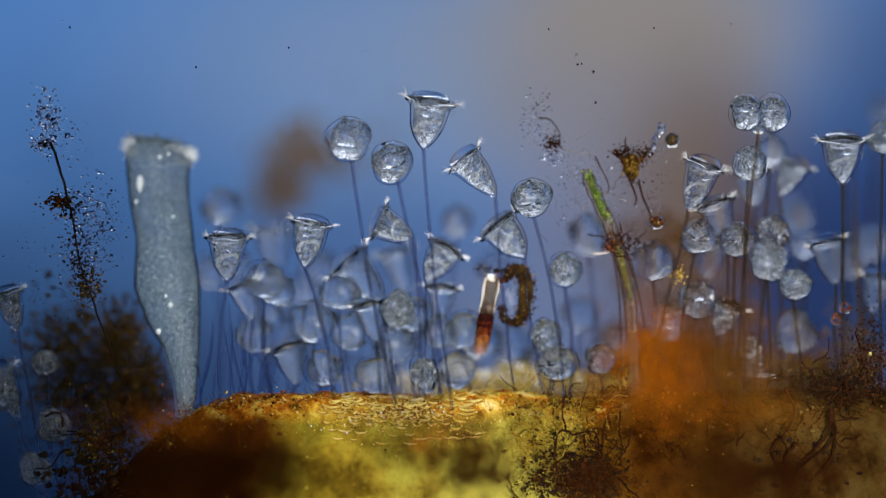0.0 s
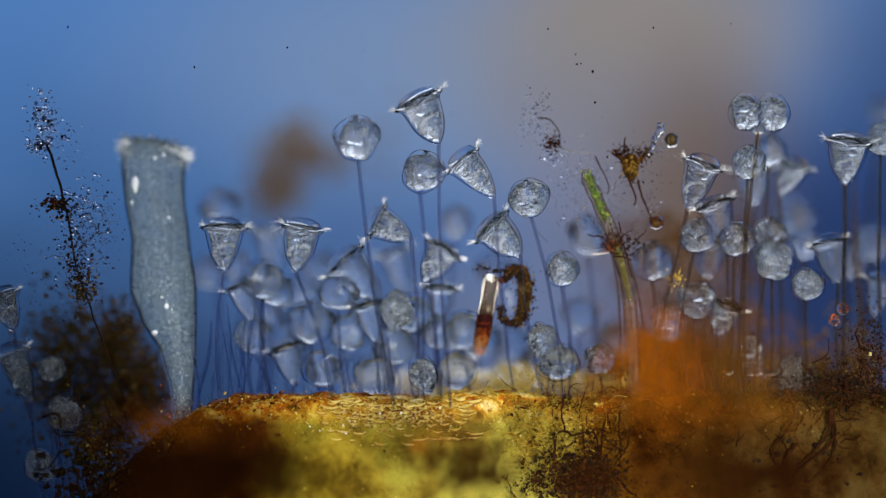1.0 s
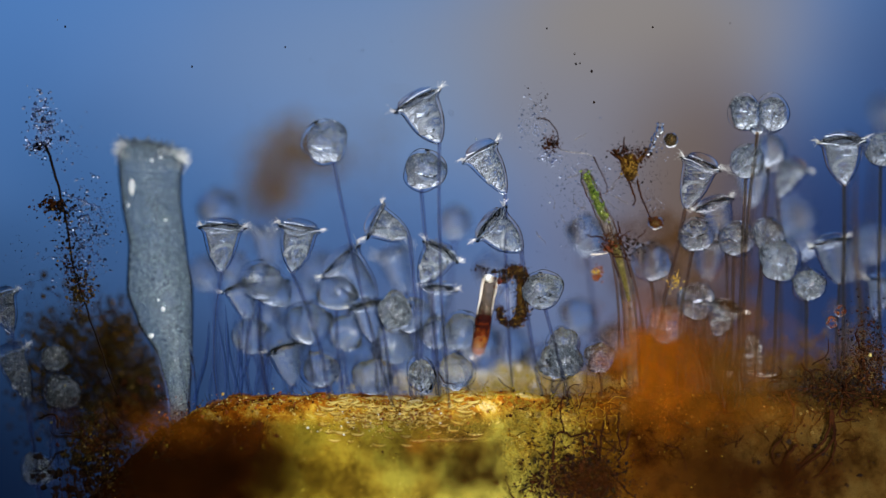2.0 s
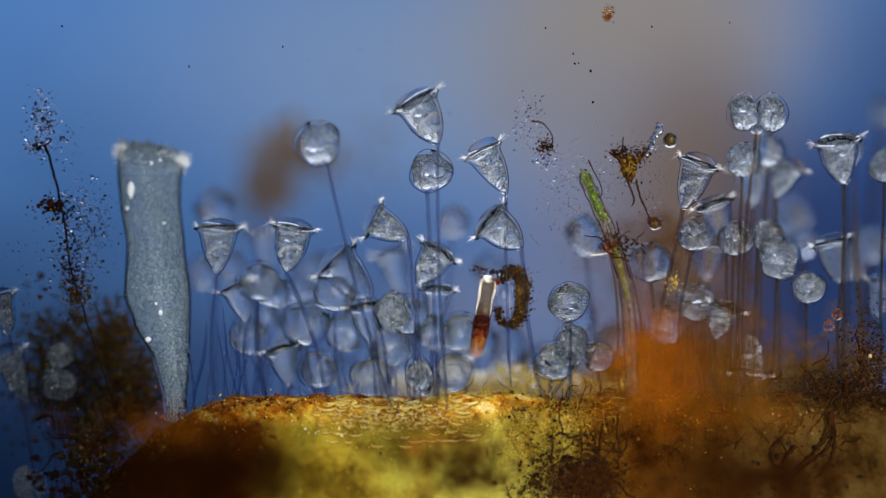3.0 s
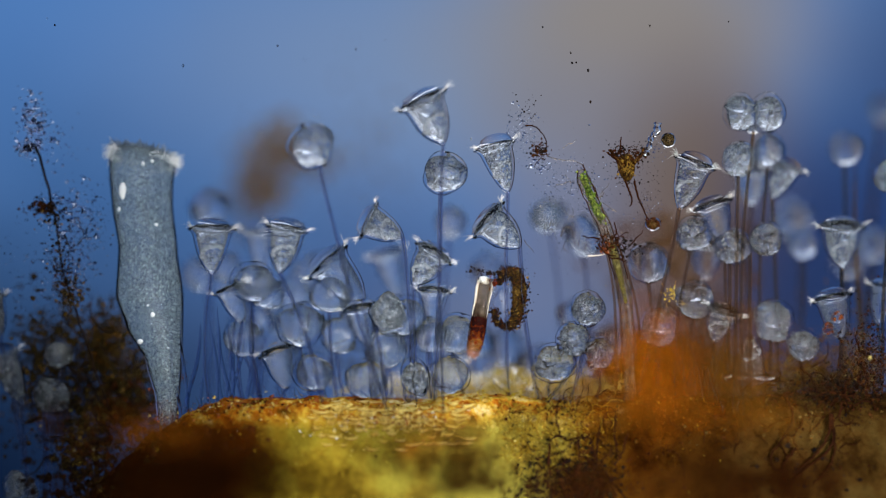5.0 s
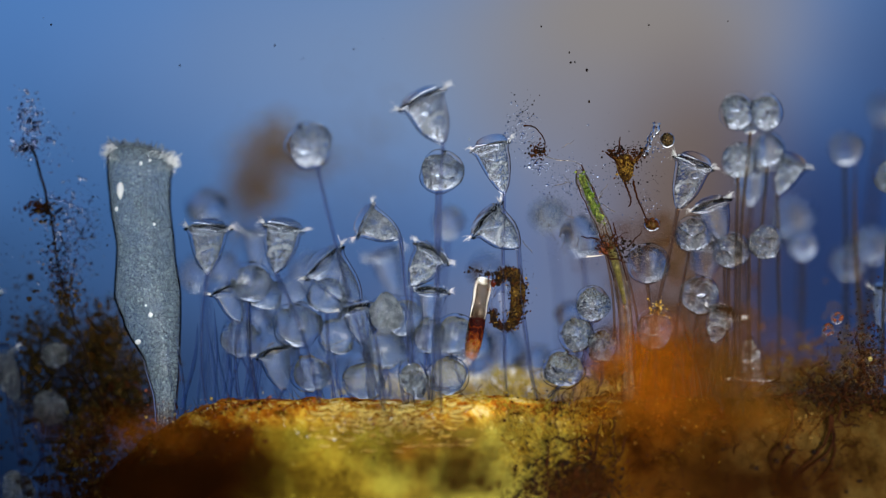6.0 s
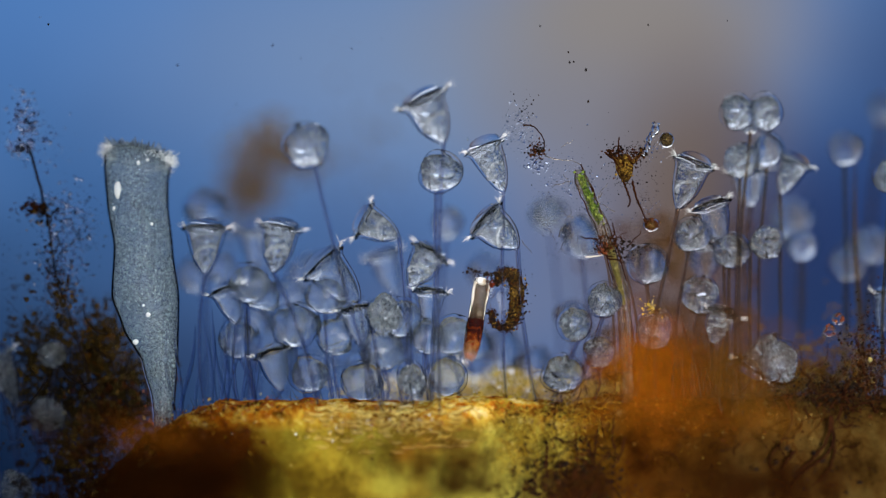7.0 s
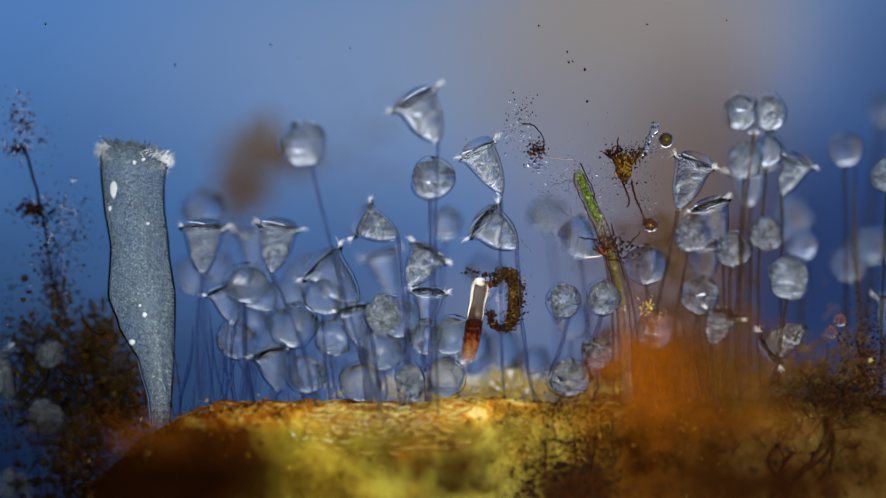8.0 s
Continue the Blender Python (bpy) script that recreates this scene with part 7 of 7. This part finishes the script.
    walk(bells[33][0], [(0.0, pose(0.7063, 0, 0.1446, 0, 0.1, 0)), (0.5, pose(0.7059, 0, 0.1437, 0, 0.8, 0)), (1.0, pose(0.7059, 0, 0.1429, 0, 0.7, 0)), (1.5, pose(0.7060, 0, 0.1429, 0, 0.6, 0)), (3.5, pose(0.7061, 0, 0.1441, 0, 0.4, 0)), (4.5, pose(0.7063, 0, 0.1465, 0, 0.0, 0)), (4.7, pose(0.7063, 0, 0.1446, 0, 0.0, 0)), (5.1, pose(0.7358, 0.17, -0.0941, 0, 0.1, 0)), (5.5, pose(0.7183, 0.17, -0.3790, 0, 2.8, 0)), (8.0, pose(0.7006, 0.17, -0.3726, 0, 5.6, 0))])
    walk(bells[33][1], [(0.0, pose(0, 0, 0.4123, 11, -2.1, 0)), (0.5, pose(0, 0, 0.4123, 11, 1.2, 0)), (1.0, pose(0, 0, 0.4123, 11, 3.3, 0)), (1.5, pose(0, 0, 0.4123, 11, -0.6, 0)), (3.5, pose(0, 0, 0.4123, 11, -12.4, 0)), (4.5, pose(0, 0, 0.4123, 11, -14.0, 0)), (4.7, pose(0, 0, 0.4123, 11, -14.0, 0)), (5.1, pose(0, 0, 0.4123, 11, -0.1, 0)), (5.5, pose(0, 0, 0.4123, 11, -2.8, 0)), (8.0, pose(0, 0, 0.4123, 11, -5.6, 0))])
    walk(bells[36][0], [(0.0, pose(0.5808, 0.03, 0.1210, 0, -0.9, 0)), (0.5, pose(0.5805, 0.03, 0.1201, 0, -0.3, 0)), (1.0, pose(0.5794, 0.03, 0.1225, 0, 1.3, 0)), (1.5, pose(0.5777, 0.03, 0.1213, 0, 3.7, 0)), (3.5, pose(0.5781, 0.03, 0.1291, 0, 3.9, 0)), (4.7, pose(0.5778, 0.03, 0.1314, 0, 4.8, 0)), (5.1, pose(0.5892, 0.17, -0.0472, 0, 3.2, 0)), (5.6, pose(0.5553, 0.17, -0.2246, 0, 11.8, 0)), (6.6, pose(0.5448, 0.17, -0.2195, 0, 14.7, 0)), (7.2, pose(0.5619, 0.03, 0.0486, 0, 9.3, 0)), (7.6, pose(0.5682, 0.03, 0.0883, 0, 9.5, 0)), (8.0, pose(0.5695, 0.03, 0.0999, 0, 10.1, 0))])
    walk(bells[36][1], [(0.0, pose(0, 0, 0.2678, 30, 8.9, 0)), (0.5, pose(0, 0, 0.2678, 30, 8.3, 0)), (1.0, pose(0, 0, 0.2678, 30, 6.7, 0)), (1.5, pose(0, 0, 0.2678, 30, 4.3, 0)), (3.5, pose(0, 0, 0.2678, 30, 4.1, 0)), (4.7, pose(0, 0, 0.2678, 30, 3.2, 0)), (5.1, pose(0, 0, 0.2678, 30, 4.8, 0)), (5.6, pose(0, 0, 0.2678, 30, -3.8, 0)), (6.6, pose(0, 0, 0.2678, 30, -6.7, 0)), (7.2, pose(0, 0, 0.2678, 30, -1.3, 0)), (7.6, pose(0, 0, 0.2678, 30, -1.5, 0)), (8.0, pose(0, 0, 0.2678, 30, -2.1, 0))])
    walk(bells[37][0], [(0.0, pose(0.6481, 0.05, 0.1298, 0, -5.8, 0)), (0.5, pose(0.6465, 0.05, 0.1228, 0, -2.2, 0)), (1.0, pose(0.6448, 0.05, 0.1283, 0, 0.7, 0)), (1.5, pose(0.6445, 0.05, 0.1298, 0, 1.4, 0)), (3.5, pose(0.6441, 0.05, 0.1238, 0, 1.7, 0)), (4.7, pose(0.6437, 0.05, 0.1243, 0, 2.5, 0)), (5.1, pose(0.6880, 0.17, -0.0342, 0, -7.7, 0)), (5.5, pose(0.6872, 0.17, -0.1766, 0, -7.5, 0)), (8.0, pose(0.6833, 0.17, -0.1720, 0, -6.2, 0))])
    walk(bells[37][1], [(0.0, pose(0, 0, 0.2244, 30, 10.8, 0)), (0.5, pose(0, 0, 0.2244, 30, 7.2, 0)), (1.0, pose(0, 0, 0.2244, 30, 4.3, 0)), (1.5, pose(0, 0, 0.2244, 30, 3.6, 0)), (3.5, pose(0, 0, 0.2244, 30, 3.3, 0)), (4.7, pose(0, 0, 0.2244, 30, 2.5, 0)), (5.1, pose(0, 0, 0.2244, 30, 12.7, 0)), (5.5, pose(0, 0, 0.2244, 30, 12.5, 0)), (8.0, pose(0, 0, 0.2244, 30, 11.2, 0))])
    walk(bells[38][0], [(0.0, pose(0.7220, 0.08, 0.1243, 0, -2.8, 0)), (3.5, pose(0.7207, 0.08, 0.1267, 0, -0.4, 0)), (4.7, pose(0.7207, 0.08, 0.1277, 0, -0.3, 0)), (5.1, pose(0.7184, 0.08, -0.0240, 0, 0.6, 0)), (5.6, pose(0.7167, 0.08, -0.2030, 0, 1.1, 0)), (8.0, pose(0.7146, 0.08, -0.1983, 0, 1.7, 0))])
    walk(bells[38][1], [(0.0, pose(0, 0, 0.2554, 5, -12.2, 0)), (3.5, pose(0, 0, 0.2554, 5, -14.6, 0)), (4.7, pose(0, 0, 0.2554, 5, -14.7, 0)), (5.1, pose(0, 0, 0.2554, 5, -15.6, 0)), (5.6, pose(0, 0, 0.2554, 5, -16.1, 0)), (8.0, pose(0, 0, 0.2554, 5, -16.7, 0))])
    walk(bells[39][0], [(0.0, pose(0.5502, 0.045, 0.1167, 0, 5.7, 0)), (1.5, pose(0.5510, 0.045, 0.1126, 0, 4.3, 0)), (3.5, pose(0.5534, 0.045, 0.1158, 0, 1.5, 0)), (4.7, pose(0.5546, 0.045, 0.1256, 0, -0.2, 0)), (6.0, pose(0.5549, 0.045, 0.1281, 0, -0.7, 0)), (7.0, pose(0.5545, 0.045, 0.1276, 0, -0.0, 0)), (8.0, pose(0.5542, 0.045, 0.1298, 0, 0.5, 0))])
    walk(bells[39][1], [(0.0, pose(0, 0, 0.3291, 20, 4.3, 0)), (1.5, pose(0, 0, 0.3291, 20, 5.7, 0)), (3.5, pose(0, 0, 0.3291, 20, 38.5, 0)), (4.7, pose(0, 0, 0.3291, 20, 70.2, 0)), (6.0, pose(0, 0, 0.3291, 20, 88.7, 0)), (7.0, pose(0, 0, 0.3291, 20, 86.0, 0)), (8.0, pose(0, 0, 0.3291, 20, 59.5, 0))])
    walk(bells[40][0], [(0.0, pose(0.4506, 0.06, 0.1121, 0, 0.8, 0)), (3.5, pose(0.4507, 0.06, 0.1106, 0, 0.7, 0)), (4.7, pose(0.4508, 0.06, 0.1139, 0, 0.6, 0)), (6.0, pose(0.4488, 0.06, 0.1271, 0, 4.4, 0)), (8.0, pose(0.4486, 0.06, 0.1291, 0, 5.0, 0))])
    walk(bells[40][1], [(0.0, pose(0, 0, 0.2065, 25, 4.2, 0)), (3.5, pose(0, 0, 0.2065, 25, 4.3, 0)), (4.7, pose(0, 0, 0.2065, 25, 4.4, 0)), (6.0, pose(0, 0, 0.2065, 25, 0.6, 0)), (8.0, pose(0, 0, 0.2065, 25, -0.0, 0))])
    walk(bells[41][0], [(0.0, pose(0.4862, 0.05, 0.1297, 0, 1.9, 0)), (3.5, pose(0.4868, 0.05, 0.1274, 0, 0.6, 0)), (8.0, pose(0.4868, 0.05, 0.1232, 0, 0.6, 0))])
    walk(bells[41][1], [(0.0, pose(0, 0, 0.1575, 15, 18.1, 0)), (3.5, pose(0, 0, 0.1575, 15, 19.4, 0)), (8.0, pose(0, 0, 0.1575, 15, 19.4, 0))])
    walk(bells[42][0], [(0.0, pose(0.5669, 0.07, 0.0729, 0, -3.1, 0)), (3.5, pose(0.5654, 0.07, 0.0774, 0, -2.0, 0)), (6.0, pose(0.5659, 0.07, 0.0735, 0, -2.3, 0)), (6.5, pose(0.5646, 0.07, 0.0760, 0, -1.3, 0)), (7.0, pose(0.5466, 0.07, 0.0879, 0, 15.2, 0)), (7.5, pose(0.5462, 0.07, 0.1167, 0, 28.1, 0)), (8.0, pose(0.5483, 0.07, 0.1221, 0, 29.7, 0))])
    walk(bells[42][1], [(0.0, pose(0, 0, 0.2180, 6, 186.1, 0)), (3.5, pose(0, 0, 0.2180, 6, 185.0, 0)), (6.0, pose(0, 0, 0.2180, 6, 185.3, 0)), (6.5, pose(0, 0, 0.2180, 6, 184.3, 0)), (7.0, pose(0, 0, 0.2180, 6, 199.8, 0)), (7.5, pose(0, 0, 0.2180, 6, 206.9, 0)), (8.0, pose(0, 0, 0.2180, 6, 210.3, 0))])
    walk(bells[43][0], [(0.0, pose(0.3961, 0.08, 0.1265, 0, 3.8, 0)), (3.5, pose(0.3961, 0.08, 0.1274, 0, 4.0, 0)), (4.7, pose(0.3971, 0.08, 0.1268, 0, 1.9, 0)), (6.0, pose(0.3998, 0.08, 0.1238, 0, -3.1, 0)), (8.0, pose(0.3990, 0.08, 0.1259, 0, -1.7, 0))])
    walk(bells[43][1], [(0.0, pose(0, 0, 0.1465, 25, -3.8, 0)), (3.5, pose(0, 0, 0.1465, 25, -4.0, 0)), (4.7, pose(0, 0, 0.1465, 25, -1.9, 0)), (6.0, pose(0, 0, 0.1465, 25, 3.1, 0)), (8.0, pose(0, 0, 0.1465, 25, 1.7, 0))])
    walk(bells[44][0], [(0.0, pose(0.6544, 0.2, 0.0941, 0, -0.9, 0)), (1.0, pose(0.6585, 0.2, 0.0134, 0, -2.7, 0)), (1.6, pose(0.6579, 0.2, -0.1320, 0, -2.4, 0)), (8.0, pose(0.6505, 0.2, -0.1182, 0, 1.6, 0))])
    walk(bells[44][1], [(0.0, pose(0, 0, 0.1555, 20, 0.9, 0)), (1.0, pose(0, 0, 0.1555, 20, 2.7, 0)), (1.6, pose(0, 0, 0.1555, 20, 2.4, 0)), (8.0, pose(0, 0, 0.1555, 20, -1.6, 0))])
    walk(bells[45][0], [(0.0, pose(0.7931, 0.2, 0.1188, 0, 0.7, 0)), (1.0, pose(0.7922, 0.2, 0.1143, 0, 2.1, 0)), (3.5, pose(0.7912, 0.2, 0.1121, 0, 3.5, 0)), (8.0, pose(0.7832, 0.2, 0.0890, 0, 9.8, 0))])
    walk(bells[45][1], [(0.0, pose(0, 0, 0.2036, 10, 9.3, 0)), (1.0, pose(0, 0, 0.2036, 10, 7.9, 0)), (3.5, pose(0, 0, 0.2036, 10, 6.5, 0)), (8.0, pose(0, 0, 0.2036, 10, 0.2, 0))])
    walk(bells[46][0], [(0.0, pose(0.7879, 0.065, 0.1283, 0, 0.3, 0)), (1.5, pose(0.7883, 0.065, 0.1182, 0, -0.3, 0)), (3.5, pose(0.7859, 0.065, 0.0681, 0, 1.3, 0)), (6.0, pose(0.7842, 0.065, 0.0589, 0, 2.2, 0)), (8.0, pose(0.7859, 0.065, 0.0611, 0, 1.3, 0))])
    walk(bells[46][1], [(0.0, pose(0, 0, 0.4843, 20, 4.7, 0)), (1.5, pose(0, 0, 0.4843, 20, 5.3, 0)), (3.5, pose(0, 0, 0.4843, 20, 3.7, 0)), (6.0, pose(0, 0, 0.4843, 20, 2.8, 0)), (8.0, pose(0, 0, 0.4843, 20, 3.7, 0))])
    walk(bells[47][0], [(0.0, pose(-0.6913, -0.05, 0.0051, 0, -9.9, 0)), (1.0, pose(-0.6908, -0.05, 0.0046, 0, -10.6, 0)), (3.5, pose(-0.6906, -0.05, 0.0009, 0, -9.8, 0)), (8.0, pose(-0.6898, -0.05, 0.0056, 0, -12.9, 0))])
    walk(bells[47][1], [(0.0, pose(0, 0, 0.2999, 8, -5.1, 0)), (1.0, pose(0, 0, 0.2999, 8, -4.4, 0)), (3.5, pose(0, 0, 0.2999, 8, -5.2, 0)), (8.0, pose(0, 0, 0.2999, 8, -2.1, 0))])
    walk(bells[48][0], [(0.0, pose(-0.6625, -0.04, -0.0228, 0, -6.5, 0)), (0.6, pose(-0.6646, -0.04, -0.0385, 0, -3.4, 0)), (1.5, pose(-0.6679, -0.04, -0.0227, 0, -1.0, 0)), (2.8, pose(-0.6725, -0.04, -0.0071, 0, 4.9, 0)), (3.5, pose(-0.6734, -0.04, -0.0042, 0, 6.7, 0)), (6.0, pose(-0.6737, -0.04, 0.0006, 0, 8.1, 0)), (8.0, pose(-0.6732, -0.04, 0.0041, 0, 8.1, 0))])
    walk(bells[48][1], [(0.0, pose(0, 0, 0.2453, 25, -13.5, 0)), (0.6, pose(0, 0, 0.2453, 25, -16.6, 0)), (1.5, pose(0, 0, 0.2453, 25, -19.0, 0)), (2.8, pose(0, 0, 0.2453, 25, -24.9, 0)), (3.5, pose(0, 0, 0.2453, 25, -26.7, 0)), (6.0, pose(0, 0, 0.2453, 25, -28.1, 0)), (8.0, pose(0, 0, 0.2453, 25, -28.1, 0))])
    walk(bells[49][0], [(0.0, pose(-0.6777, -0.05, -0.0634, 0, -17.5, 0)), (0.5, pose(-0.6892, -0.05, -0.0431, 0, -10.6, 0)), (1.0, pose(-0.6922, -0.05, -0.0395, 0, -6.8, 0)), (3.5, pose(-0.6931, -0.05, -0.0409, 0, -5.2, 0)), (6.0, pose(-0.6947, -0.05, -0.0370, 0, -3.0, 0)), (8.0, pose(-0.6947, -0.05, -0.0340, 0, -3.3, 0))])
    walk(bells[49][1], [(0.0, pose(0, 0, 0.2180, 5, -2.5, 0)), (0.5, pose(0, 0, 0.2180, 5, -9.4, 0)), (1.0, pose(0, 0, 0.2180, 5, -13.2, 0)), (3.5, pose(0, 0, 0.2180, 5, -14.8, 0)), (6.0, pose(0, 0, 0.2180, 5, -17.0, 0)), (8.0, pose(0, 0, 0.2180, 5, -16.7, 0))])
    walk(bells[50][0], [(0.0, pose(-0.6161, -0.02, -0.1020, 0, -21.2, 0)), (1.0, pose(-0.6376, -0.02, -0.0927, 0, -10.1, 0)), (2.8, pose(-0.6494, -0.02, -0.0374, 0, -6.4, 0)), (3.5, pose(-0.6481, -0.02, -0.0455, 0, -7.1, 0)), (4.5, pose(-0.6476, -0.02, -0.0486, 0, -7.1, 0)), (6.0, pose(-0.6445, -0.02, -0.0749, 0, -7.0, 0)), (8.0, pose(-0.6436, -0.02, -0.0863, 0, -6.6, 0))])
    walk(bells[50][1], [(0.0, pose(0, 0, 0.2248, 20, 51.2, 0)), (1.0, pose(0, 0, 0.2248, 20, 40.1, 0)), (2.8, pose(0, 0, 0.2248, 20, 36.4, 0)), (3.5, pose(0, 0, 0.2248, 20, 37.1, 0)), (4.5, pose(0, 0, 0.2248, 20, 37.1, 0)), (6.0, pose(0, 0, 0.2248, 20, 37.0, 0)), (8.0, pose(0, 0, 0.2248, 20, 36.6, 0))])
    walk(bells[51][0], [(0.0, pose(-0.6733, 0, -0.0577, 0, -35.0, 0)), (1.5, pose(-0.6712, 0, -0.0582, 0, -26.9, 0)), (3.5, pose(-0.6729, 0, -0.0822, 0, -35.0, 0)), (8.0, pose(-0.6639, 0, -0.0694, 0, -35.0, 0))])
    walk(bells[51][1], [(0.0, pose(0, 0, 0.1084, 20, 75.0, 0)), (1.5, pose(0, 0, 0.1084, 20, 66.9, 0)), (3.5, pose(0, 0, 0.1084, 20, 75.0, 0)), (8.0, pose(0, 0, 0.1084, 20, 75.0, 0))])


motions()
